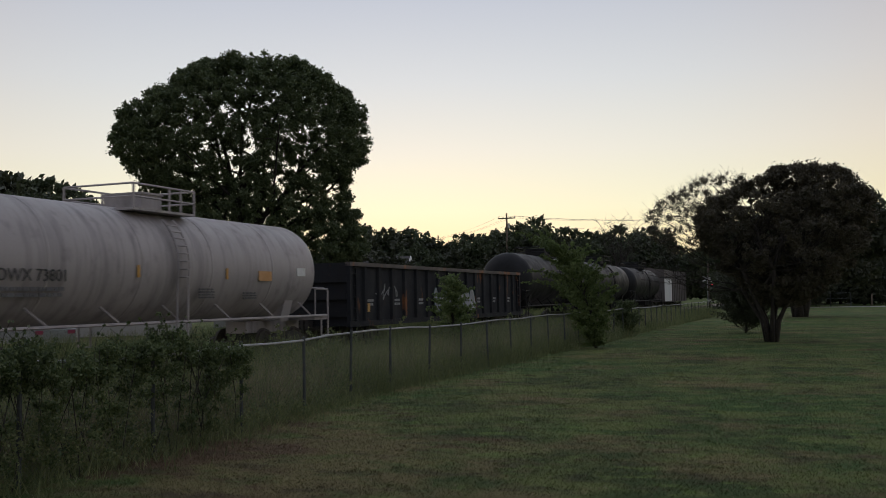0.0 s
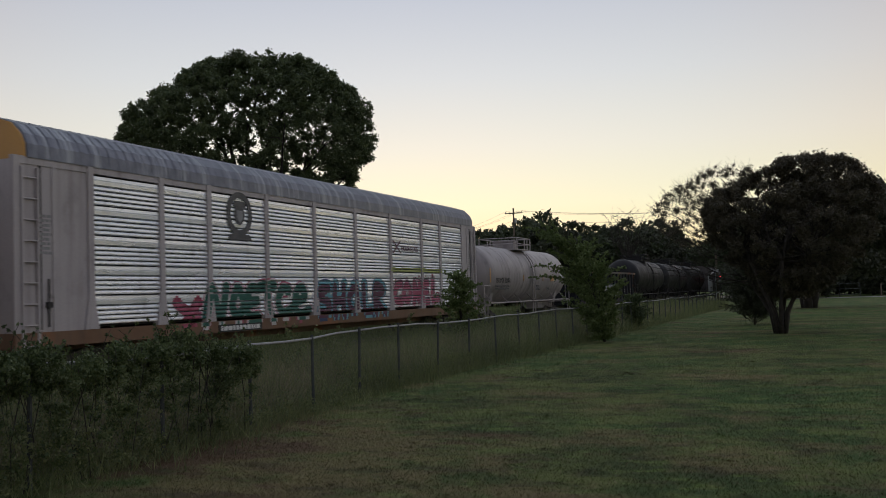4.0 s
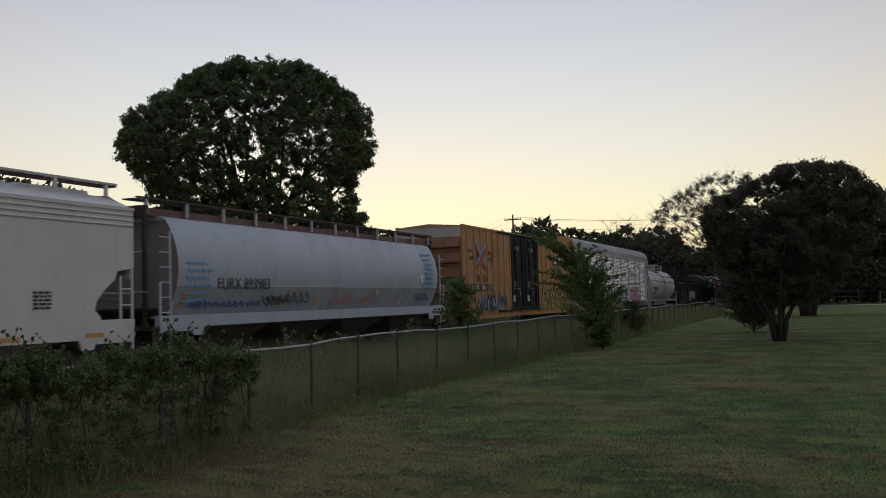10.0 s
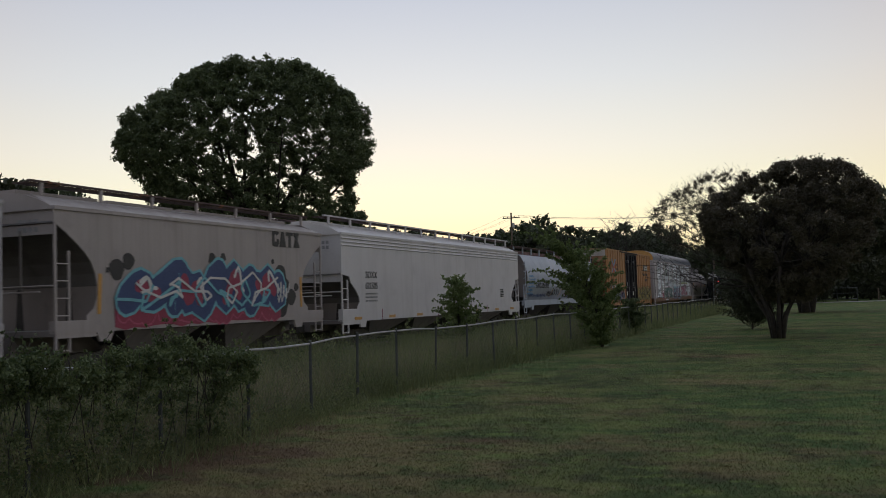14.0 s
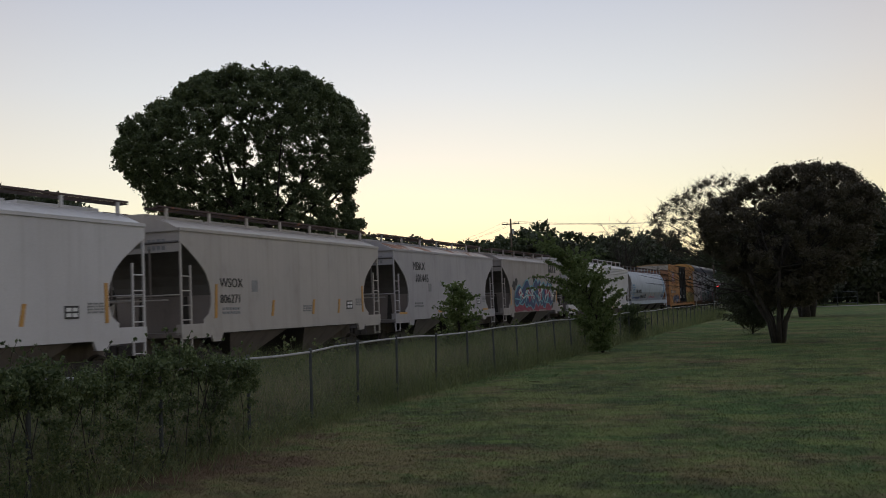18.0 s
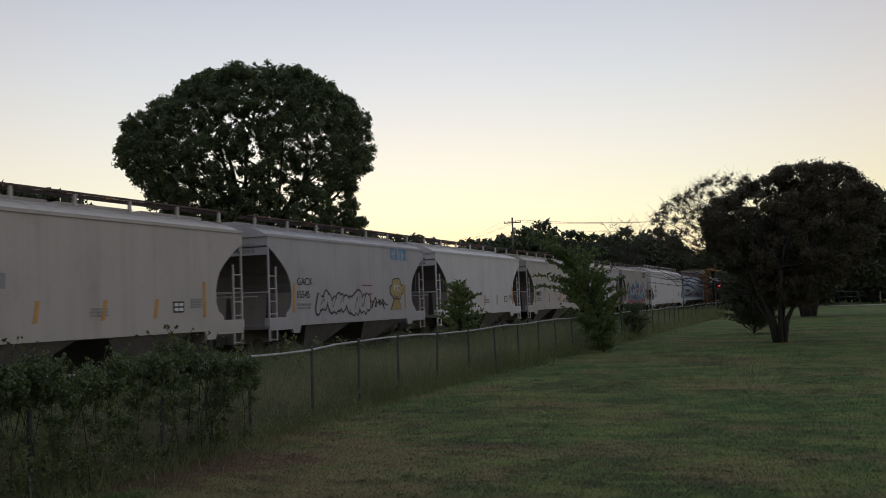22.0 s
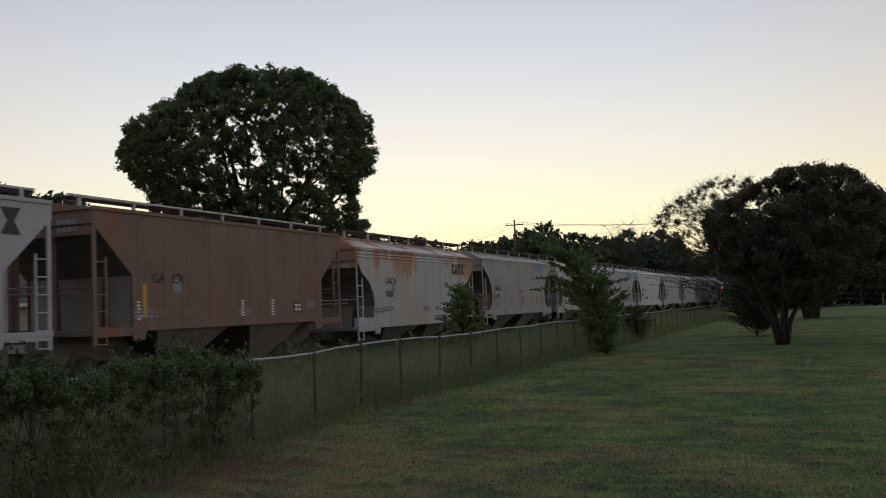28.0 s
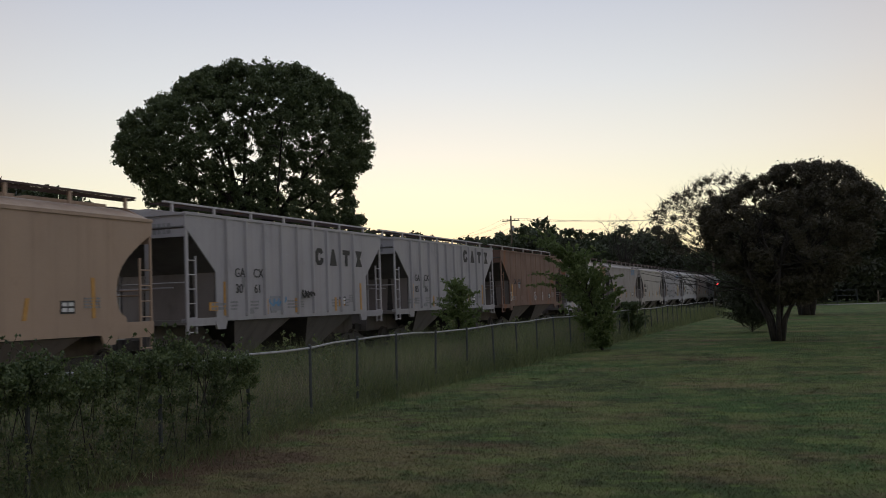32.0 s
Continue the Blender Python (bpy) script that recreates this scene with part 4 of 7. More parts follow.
    part("deck", Geo().box(-half + 0.25, half - 0.25, -h, h, s0 + 0.05, deck), deck_m, car)
    part("centre_sill", Geo().box(-0.4, 0.4, -h, h, 0.6, s0 + 0.05), deck_m, car)
    running_gear(car, length, 2.9)
    return car


SCREEN_POSTS = (-11.4, -8.95, -7.0, -4.2, -1.4, 1.45, 4.28, 7.23, 9.2, 11.8)


def screen_steps(deck=1.16, eave=4.75, half=1.6, panels=3):
    """Short upright steps over the face of the sill and the rolled panels: low z, its x, high z, its x."""
    out = [(0.95, half, 1.05, half), (1.05, half, 1.15, half)]
    high = (eave - deck - 0.24) / 5
    for p in range(panels):
        z0 = deck + 0.08 + p * high
        flat = high * 0.36
        step = (high - flat) / 4
        z = z0 + 0.01
        for _ in range(4):
            face = [(0.06, 0.045), (0.20, 0.03), (0.42, 0.031), (0.62, 0.04), (0.82, 0.06)]
            out += [(z + step * a, half - c, z + step * b, half - d) for (a, c), (b, d) in zip(face, face[1:])]
            z += step
        out += [(z + 0.02, half - 0.04, z + flat * 0.25, half - 0.038), (z + flat * 0.25, half - 0.038, z + flat * 0.5, half - 0.036),
                (z + flat * 0.5, half - 0.036, z + flat * 0.75, half - 0.036), (z + flat * 0.75, half - 0.036, z0 + high - 0.03, half - 0.04)]
    return out


def painted_screen(car, y0, y1, z0, z1, strokes, heavy, coats, seed, cloud=0.16):
    """Sprayed strokes that lie on the rolled side screens. coats: fill, outline, cloud round them, light along the upper edge."""
    pieces = []
    for line in strokes:
        pts = smooth_line([(y0 + (y1 - y0) * u, z0 + heavy + (z1 - z0 - 2 * heavy) * v) for u, v in line], 4)
        pieces += list(zip(pts, pts[1:]))
    a, b = np.array([p for p, _ in pieces]), np.array([q for _, q in pieces])
    wide = 0.022
    ys = np.arange(y0 - cloud - 0.1, y1 + cloud + 0.1, wide)
    geos = [Geo() for _ in coats]
    for low, xa, high, xb in screen_steps():
        z = (low + high) / 2
        if not z0 - cloud - 0.05 < z < z1 + cloud + 0.05:
            continue
        mid = np.stack([ys + wide / 2, np.full(len(ys), z)], 1)
        d = b - a
        t = np.clip(((mid[:, None] - a) * d).sum(2) / np.maximum(1e-6, (d * d).sum(1)), 0, 1)
        gap = np.linalg.norm(mid[:, None] - (a + t[..., None] * d), axis=2).min(1)
        up = np.linalg.norm(mid[:, None] + (0.05, 0.06) - (a + t[..., None] * d), axis=2).min(1)
        for y, g, g2 in zip(ys, gap, up):
            mist = noise.noise(Vector((y * 1.7 + seed, z * 2.6, seed))) * 0.5
            if g < heavy:
                kind = 3 if g2 > heavy * 0.92 and g > heavy * 0.55 else 0
            elif g < heavy + 0.045:
                kind = 1
            elif g < heavy + cloud * (0.75 + mist):
                kind = 2
            else:
                continue
            post = any(abs(y + wide / 2 - p) < 0.085 for p in SCREEN_POSTS)
            p, q = (1.619, 1.619) if post else (xa + 0.004, xb + 0.004)
            geos[kind].face((p, y, low), (p, y + wide, low), (q, y + wide, high), (q, y, high))
    for name, g, m in zip(("sprayed_fill", "sprayed_outline", "sprayed_ground", "sprayed_light"), geos, coats):
        if g.f:
            part(name, g, m, car)


def tank_car(label, length, radius, body, zc, sill_m=None, dome=True):
    car = thing("tank_car", label, "tank car", "cars of the freight train")
    sill_m = sill_m or body
    h = length / 2
    shell = h - 0.75
    line = [(-shell, 0.02)] + [(-shell + 0.75 * (1 - math.cos(w)), radius * math.sin(w)) for w in np.linspace(0.15, math.pi / 2, 8)]
    line += [(h - 0.42, 0.02) if r < 0.1 else (h - 0.42 - 0.6 * (1 - math.sqrt(max(0.0, 1 - (r / radius) ** 2))), r) for _, r in reversed(line)]
    part("shell", Geo().lathe(line, 40, "y", (0, 0, zc)), body, car, smooth=True)
    for y in (-shell * 0.62, -shell * 0.2, shell * 0.2, shell * 0.62):
        part("weld_band", Geo().lathe([(y - 0.03, radius + 0.006), (y + 0.03, radius + 0.006)], 40, "y", (0, 0, zc)), body, car, smooth=True)
    for end in (-1, 1):
        a, b2 = sorted((end * h, end * (h - 3.2)))
        part("end_platform", Geo().box(-1.45, 1.45, *sorted((end * h, end * (h - 0.9))), 1.06, 1.16), sill_m, car)
        part("centre_sill", Geo().box(-0.35, 0.35, a, b2, 0.72, 1.08), sill_m, car)
        part("saddle", Geo().prism([(-1.0, 1.06), (1.0, 1.06), (1.25, zc - radius * 0.45), (-1.25, zc - radius * 0.45)], "y", end * (h - 2.3), end * (h - 1.8)), sill_m, car)
        g = Geo()
        for s in (-1, 1):
            g.tube([(s * 1.48, end * (h - 0.05), 0.55), (s * 1.48, end * (h - 0.05), 2.0), (s * 1.3, end * (h - 0.05), 2.1), (s * 1.1, end * (h - 0.05), 2.1)], 0.03, 5)
            g.tube([(s * 1.48, end * (h - 0.05), 0.55), (s * 1.48, end * (h - 0.5), 0.55), (s * 1.48, end * (h - 0.5), 1.1)], 0.03, 5)
            g.tube([(s * 1.48, end * (h - 0.05), 2.05), (s * 1.48, end * (h - 0.9), 2.05), (s * 1.48, end * (h - 0.9), 1.2)], 0.025, 5)
        g.tube([(-1.1, end * (h - 0.05), 2.1), (1.1, end * (h - 0.05), 2.1)], 0.03, 5)
        part("end_rail", g, sill_m, car)
    for s in (-1, 1):
        part("side_rail", Geo().tube([(s * 1.52, -h + 0.2, 1.20), (s * 1.52, h - 0.2, 1.20)], 0.04, 6), sill_m, car)
        for k in range(7):
            y = -h + 1.2 + (length - 2.4) * k / 6
            part("rail_bracket", Geo().tube([(s * 1.52, y, 1.20), (s * 1.30, y - 0.45, 1.62)], 0.03, 5), sill_m, car)
    if dome:
        top = zc + radius
        part("dome_housing", Geo().box(-0.6, 0.6, -0.35, 0.45, top - 0.25, top + 0.42).box(-0.64, 0.64, -0.39, 0.49, top + 0.36, top + 0.40), body, car)
        part("platform", Geo().box(-1.1, 1.1, -1.3, 1.22, top - 0.14, top - 0.08), sill_m, car)
        for s in (-1, 1):
            g = Geo()
            for y in (-1.25, 0.15, 0.62, 1.2):
                g.tube([(s * 1.08, y, top - 0.14), (s * 1.08, y, top + 0.52)], 0.032, 5)
            for z in (0.2, 0.52):
                g.tube([(s * 1.08, -1.25, top + z), (s * 1.08, 1.2, top + z)], 0.028, 5)
            part("guard_rail", g, sill_m, car)
        for y in (-1.25, 1.2):
            for z in (0.2, 0.52):
                part("guard_rail", Geo().tube([(-1.08, y, top + z), (1.08, y, top + z)], 0.028, 5), sill_m, car)
        # the ladder follows the shell down to the rail
        for s in (-1, 1):
            g = Geo()
            pts = [(s * (radius + 0.12) * math.sin(w), zc + (radius + 0.12) * math.cos(w)) for w in np.linspace(0.75, 1.75, 9)] + [(s * 1.56, 1.2), (s * 1.56, 0.55)]
            for y in (-0.2, 0.25):
                g.tube([(p[0], y, p[1]) for p in pts], 0.03, 5)
            for p in pts[1:]:
                g.tube([(p[0], -0.2, p[1]), (p[0], 0.25, p[1])], 0.022, 5)
            part("ladder", g, sill_m, car)
    running_gear(car, length, 1.9)
    return car


def gondola():
    length, half, s0, top = 20.2, 1.6, 0.80, 2.98
    h = length / 2
    car = thing("gondola_car", "open dark blue-grey gondola car with ribbed sides and scrawled paint", "gondola", "cars of the freight train")
    body = paint("gondola_dark", (0.010, 0.012, 0.016), (0.025, 0.021, 0.019), 0.5, 0.05, 0.7, gloss=0.2)
    for s in (-1, 1):
        part("side_sheet", Geo().box(s * (half - 0.14), s * (half - 0.10), -h, h, s0, top - 0.05), body, car)
        part("top_chord", Geo().box(s * (half - 0.16), s * (half + 0.02), -h, h, top - 0.12, top + 0.02), paint("gondola_chord", (0.08, 0.065, 0.06), (0.05, 0.04, 0.035), 0.5, 0.3), car)
        part("side_sill", Geo().box(s * (half - 0.14), s * half, -h, h, s0 - 0.05, s0 + 0.14), body, car)
        for k in range(18):
            y = -h + 0.12 + (length - 0.24) * k / 17
            part("rib", Geo().prism([(s * (half - 0.11), y - 0.13), (s * half, y - 0.09), (s * half, y + 0.09), (s * (half - 0.11), y + 0.13)], "z", s0 + 0.1, top - 0.1), body, car)
    for end in (-1, 1):
        y = end * (h - 0.05)
        g = Geo().box(-half + 0.1, half - 0.1, *sorted((y, y - end * 0.06)), s0, top)
        for z in (s0 + 0.4, s0 + 1.0, s0 + 1.6):
            g.box(-half + 0.12, half - 0.12, *sorted((y, y + end * 0.1)), z - 0.1, z + 0.1)
        part("end_sheet", g, body, car)
        part("centre_sill", Geo().box(-0.35, 0.35, *sorted((end * h, end * (h - 3))), 0.65, s0), M_STEEL, car)
        ladder(car, half - 0.04, end * (h - 0.15), end * (h - 0.55), s0 - 0.4, top - 0.2, body, 6)
    part("floor", Geo().box(-half + 0.14, half - 0.14, -h, h, s0 - 0.02, s0 + 0.08), body, car)
    patch(car, -h + 1.45, -h + 1.75, s0 + 0.45, s0 + 0.75, M_REFLECT, "placard", 1.512)
    running_gear(car, length, 2.3)
    for k in range(16):
        y = -h + 0.7 + (length - 0.24) * k / 17
        if k % 2:
            bars(car, y - 0.3, s0 + 0.9, 0.5, 2, 0.09, M_FADED, 1.507, seed=k)
    scrawl(car, -h + 2.3, -h + 4.3, s0 + 0.8, s0 + 1.5, M_FADED, 5, 5, 1.512)
    return car


def spray_paint(name, c):
    return plain(name, c, tuple(v * 0.8 for v in c), 4.0, 0.55, 0.0, 0.05)


P_BLUE, P_CYAN = spray_paint("spray_blue", (0.03, 0.06, 0.16)), spray_paint("spray_cyan", (0.16, 0.42, 0.48))
P_RED, P_PINK = spray_paint("spray_red", (0.28, 0.035, 0.075)), spray_paint("spray_pink", (0.42, 0.085, 0.15))
P_TEAL, P_WHITE = spray_paint("spray_teal", (0.015, 0.115, 0.085)), spray_paint("spray_white", (0.60, 0.60, 0.58))
P_YELLOW, P_BLACK = spray_paint("spray_yellow", (0.36, 0.28, 0.05)), spray_paint("spray_black", (0.02, 0.02, 0.022))
P_PURPLE, P_LBLUE = spray_paint("spray_purple", (0.10, 0.022, 0.06)), spray_paint("spray_light_blue", (0.13, 0.30, 0.50))
P_OLIVE = spray_paint("spray_olive", (0.23, 0.17, 0.045))
P_LIME = spray_paint("spray_lime", (0.30, 0.34, 0.07))
P_GREY, P_OCHRE = spray_paint("spray_grey", (0.30, 0.31, 0.33)), spray_paint("spray_ochre", (0.38, 0.29, 0.12))

TRAIN = []   # car, place of its middle along the track at the start


def add_car(car, front, rear):
    TRAIN.append((car, (front + rear) / 2))
    return car


def stripes(car, places, low=1.64, high=2.1):
    """Upright yellow reflector strips along the side."""
    for k, y in enumerate(places):
        tall = k in (0, len(places) - 1)
        z1, y = high + (0.40 if tall else -0.04), y + MARK[0]
        lean = (0.05 if tall else 0.09) * (1 if k < len(places) - 1 else -0.3)
        part("reflector", Geo().prism([(y - 0.055, low - 0.04), (y + 0.055, low - 0.04), (y + 0.055 + lean, z1), (y - 0.055 + lean, z1)], "x", 1.60, 1.614), M_REFLECT, car)


def plates(car, seed, y=3.8, z=1.72):
    """Consolidated stencil plate and small print low on the side."""
    p = patch(car, y, y + 0.42, z, z + 0.28, M_INK, "stencil_plate", 1.609)
    g = Geo()
    for a in (0.04, 0.23):
        for b in (0.04, 0.16):
            g.box(1.60, 1.617, y + MARK[0] + a, y + MARK[0] + a + 0.15, z + b, z + b + 0.08)
    part("stencil", g, M_WHITE, p)
    bars(car, y - 2.9, z + 0.16, 0.55, 3, 0.045, M_FADED, seed=seed)
    bars(car, y + 0.7, z + 0.34, 0.5, 4, 0.04, M_FADED, seed=seed + 1)
    bars(car, -3.4, z + 0.16, 0.85, 2, 0.07, M_FADED, seed=seed + 2)
    frame_g = Geo()
    frame_g.prism([(-1.95, 2.3), (-1.65, 2.3), (-1.65, 2.62), (-1.95, 2.62)], "x", 1.605, 1.609)
    part("tag_board", frame_g, M_FADED, car, m=pose(0, MARK[0], 0))


def rust_strip(eave, roof, reach):
    """Thin rusty skin on the roof's shoulder."""
    top = [(1.58 * u, eave + (roof - eave) * (1 - u ** 2.2)) for u in (0.97, 0.9, 0.8, 0.7, 0.58)]
    return Geo().prism([(a, b + 0.012) for a, b in top] + [(a, b - 0.03) for a, b in reversed(top)], "y", -reach, reach)


def build_train():
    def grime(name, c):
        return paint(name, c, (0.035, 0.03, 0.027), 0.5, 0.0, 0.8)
    white = paint("hopper_white", (0.57, 0.555, 0.55), (0.22, 0.20, 0.17), 0.25)
    cream = paint("hopper_cream", (0.435, 0.40, 0.365), (0.21, 0.18, 0.14), 0.35)
    grey = paint("hopper_grey", (0.39, 0.375, 0.385), (0.19, 0.17, 0.155), 0.35)
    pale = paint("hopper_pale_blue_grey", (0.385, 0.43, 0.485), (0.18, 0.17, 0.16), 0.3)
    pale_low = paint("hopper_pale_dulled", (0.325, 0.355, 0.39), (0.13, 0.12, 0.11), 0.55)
    dusty = paint("hopper_dusty", (0.34, 0.305, 0.29), (0.17, 0.15, 0.12), 0.45)
    rusty, n, l, b = tree_of("hopper_rusty_white", 0.6)
    place, axes, low = n.new("ShaderNodeTexCoord"), n.new("ShaderNodeSeparateXYZ"), n.new("ShaderNodeMapRange")
    l.new(place.outputs["Object"], axes.inputs[0])
    l.new(axes.outputs["Z"], low.inputs["Value"])
    low.inputs["From Min"].default_value, low.inputs["From Max"].default_value = 2.6, 3.6
    low.inputs["To Min"].default_value, low.inputs["To Max"].default_value = -0.30, 0.0
    total = n.new("ShaderNodeMath")
    l.new(ramp_of(n, l, noise_of(n, l, 0.8, 8.0, (1, 0.75, 0.22), rough=0.6), 0.36, 0.64, 0.22, 0.80), total.inputs[0])
    l.new(low.outputs["Result"], total.inputs[1])
    fine = noise_of(n, l, 2.0, 6.0, (1, 1, 0.2))
    col = mix_of(n, l, ramp_of(n, l, fine, 0.35, 0.7), (0.42, 0.412, 0.41), (0.33, 0.318, 0.31))
    col = mix_of(n, l, ramp_of(n, l, total.outputs[0], 0.36, 0.52, 0.0, 0.5), col, (0.46, 0.33, 0.23))
    col = mix_of(n, l, ramp_of(n, l, total.outputs[0], 0.49, 0.60, 0.0, 0.9), col, (0.34, 0.155, 0.08))
    l.new(col, b.inputs["Base Color"])
    rust_roof = paint("hopper_rusty_roof", (0.50, 0.46, 0.42), (0.26, 0.12, 0.06), 0.5, 0.8)
    brown = paint("hopper_brown", (0.20, 0.115, 0.08), (0.10, 0.07, 0.05), 0.5, 0.2, 0.7)
    tan = paint("hopper_tan", (0.40, 0.285, 0.20), (0.20, 0.135, 0.10), 0.4)
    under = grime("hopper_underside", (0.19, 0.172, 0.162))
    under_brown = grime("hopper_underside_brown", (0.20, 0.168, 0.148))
    tank_w = paint("tank_off_white", (0.37, 0.335, 0.325), (0.10, 0.09, 0.095), 0.8, 0.0, 0.5)
    tank_b = paint("tank_black", (0.006, 0.006, 0.007), (0.018, 0.016, 0.015), 0.3, 0.0, 0.5, gloss=0.25)
    maroon = paint("roof_trough_maroon", (0.12, 0.05, 0.05), (0.07, 0.05, 0.045), 0.4)

    # ahead of the gondola
    for f, r in ((66.6, 51.3), (83.0, 67.9), (99.6, 84.4)):
        add_car(tank_car("black tank car with a dull shell", f - r, 1.5, tank_b, 2.75), f, r)
    add_car(boxcar_plain(), 118.0, 101.0)
    car = add_car(gondola(), 50.0, 29.8)
    spray(car, -2.4, 2.2, 0.95, 2.2, P_GREY, P_TEAL, 3, 4, 1.61, glow=P_WHITE)

    car = add_car(tank_car("off-white tank car with scuffed shell and roof platform", 15.96, 1.5, tank_w, 2.62), 28.46, 12.5)
    words(car, "DOWX 73801", -6.2, 2.18, 0.27, x=1.515)
    bars(car, -6.2, 2.06, 2.2, 2, 0.08, M_EMBLEM, x=1.468)
    for y, z0, z1 in ((-7.05, 2.2, 2.9), (-1.6, 2.3, 2.6), (2.1, 2.3, 2.6)):
        patch(car, y - 0.05, y + 0.05, z0, z1, M_REFLECT, x=1.515)
    patch(car, 3.7, 4.4, 2.28, 2.56, plain("orange_placard", (0.52, 0.27, 0.10), (0.60, 0.34, 0.15), 5.0), "placard", 1.512, "orange placard")
    patch(car, 5.9, 6.4, 2.45, 2.7, M_WHITE, "placard", 1.508, "white placard")
    bars(car, 0.9, 2.05, 0.7, 4, 0.045, M_EMBLEM, x=1.44)
    bars(car, 3.0, 1.95, 0.7, 3, 0.045, M_EMBLEM, x=1.42)

    car = add_car(autorack(), 11.27, -15.88)
    painted_screen(car, 4.45, 9.0, 1.18, 2.45, (((0.16, 0.85), (0.06, 0.75), (0.05, 0.25), (0.17, 0.15)), ((0.28, 0.85), (0.21, 0.5), (0.28, 0.15), (0.35, 0.5), (0.29, 0.85)),
                   ((0.43, 0.1), (0.44, 0.9), (0.53, 0.15), (0.55, 0.9)), ((0.74, 0.9), (0.63, 0.85), (0.63, 0.15), (0.75, 0.1)), ((0.63, 0.5), (0.72, 0.52)), ((0.85, 1.0), (0.84, 0.15), (0.98, 0.22))),
                   0.17, (P_PINK, P_WHITE, P_RED, P_PURPLE), 3, 0.10)
    painted_screen(car, 4.3, 9.3, 2.62, 2.70, (((0.0, 0.2), (0.3, 0.9), (0.6, 0.6), (1.0, 0.3)),), 0.03, (P_LIME, P_LIME, P_LIME, P_LIME), 9, 0.08)
    painted_screen(car, -1.3, 3.85, 0.97, 2.32, (((0.15, 0.9), (0.05, 0.85), (0.04, 0.6), (0.15, 0.45), (0.14, 0.15), (0.02, 0.1)), ((0.24, 0.95), (0.23, 0.0)), ((0.36, 0.95), (0.35, 0.0)), ((0.24, 0.5), (0.35, 0.5)),
                   ((0.49, 0.9), (0.43, 0.5), (0.48, 0.1), (0.56, 0.45), (0.52, 0.9)), ((0.65, 0.95), (0.66, 0.1), (0.75, 0.08)), ((0.82, 0.0), (0.83, 0.95), (0.95, 0.8), (0.84, 0.5), (0.97, 0.0))),
                   0.18, (P_PURPLE, P_CYAN, P_BLUE, P_CYAN), 4, 0.10)
    painted_screen(car, -7.25, -1.75, 1.0, 2.25, (((0.0, 0.0), (0.06, 0.95), (0.13, 0.1), (0.18, 0.95)), ((0.27, 0.9), (0.23, 0.45), (0.27, 0.1), (0.33, 0.45), (0.29, 0.9)), ((0.47, 0.9), (0.38, 0.85), (0.37, 0.1), (0.46, 0.05)),
                   ((0.38, 0.5), (0.45, 0.55)), ((0.48, 0.95), (0.62, 1.0)), ((0.55, 0.95), (0.56, 0.4), (0.60, 0.0)), ((0.77, 0.85), (0.69, 0.85), (0.66, 0.45), (0.71, 0.12), (0.79, 0.25)),
                   ((0.84, 0.5), (0.94, 0.62), (0.92, 0.9), (0.85, 0.8), (0.83, 0.35), (0.88, 0.08), (0.99, 0.18))),
                   0.15, (P_TEAL, P_WHITE, P_PINK, P_TEAL), 5, 0.09)
    painted_screen(car, -8.4, -7.4, 1.0, 1.85, (((0.0, 0.9), (0.5, 0.5), (0.9, 0.9)), ((0.3, 0.1), (0.9, 0.3))), 0.10, (P_PINK, P_RED, P_PINK, P_RED), 6, 0.08)
    g = Geo()
    for a, b in (((4.5, 3.30), (5.2, 3.78)), ((4.5, 3.78), (5.2, 3.30))):
        q = 0.05
        g.prism([(a[0] - q, a[1]), (a[0] + q, a[1]), (b[0] + q, b[1]), (b[0] - q, b[1])], "x", 1.585, 1.592)
    part("mark", g, P_PURPLE, car)
    words(car, "HOURGLASS", 5.25, 3.40, 0.2, P_PURPLE, 1.59)
    n = 24
    for k in range(n):
        w0, w1 = 2 * math.pi * k / n, 2 * math.pi * (k + 1) / n
        arc_piece = Geo().prism([(-5.57 + r * 0.62 * math.cos(w), 4.08 + r * 0.62 * math.sin(w)) for w, r in ((w0, 1.0), (w1, 1.0), (w1, 0.72), (w0, 0.72))], "x", 1.58, 1.588)
        part("emblem_ring", arc_piece, M_EMBLEM, car)
    part("emblem_heart", Geo().prism([(-5.57 + 0.24 * math.cos(w), 4.08 + 0.3 * math.sin(w)) for w in np.linspace(0, 2 * math.pi, 13)[:-1]], "x", 1.58, 1.586), M_EMBLEM, car)
    part("emblem_shield", Geo().prism([(-5.57 - 0.15, 3.95), (-5.57, 3.84), (-5.57 + 0.15, 3.95), (-5.57 + 0.15, 4.18), (-5.57 - 0.15, 4.18)], "x", 1.58, 1.590), M_FADED, car)
    part("emblem_crown", Geo().prism([(-5.57 - 0.3, 4.28), (-5.57 + 0.3, 4.28), (-5.57 + 0.22, 4.44), (-5.57 - 0.22, 4.44)], "x", 1.58, 1.587), M_EMBLEM, car)
    part("emblem_ribbon", Geo().prism([(-6.15, 3.36), (-4.98, 3.36), (-5.1, 3.52), (-6.03, 3.52)], "x", 1.58, 1.588), M_EMBLEM, car)
    p = patch(car, -6.7, -4.6, 0.86, 1.06, M_INK, "number_panel", 1.608)
    bars(car, -6.6, 1.02, 1.9, 1, 0.12, M_WHITE, 1.614)
    for end in (-1, 1):
        bars(car, end * 12.7 - 0.2, 3.6, 0.35, 9, 0.06, M_FADED, 1.565, seed=31)

    car, body = boxcar()
    add_car(car, -17.58, -36.21)
    red, blue = spray_paint("sign_red", (0.42, 0.06, 0.04)), spray_paint("sign_blue", (0.16, 0.30, 0.44))
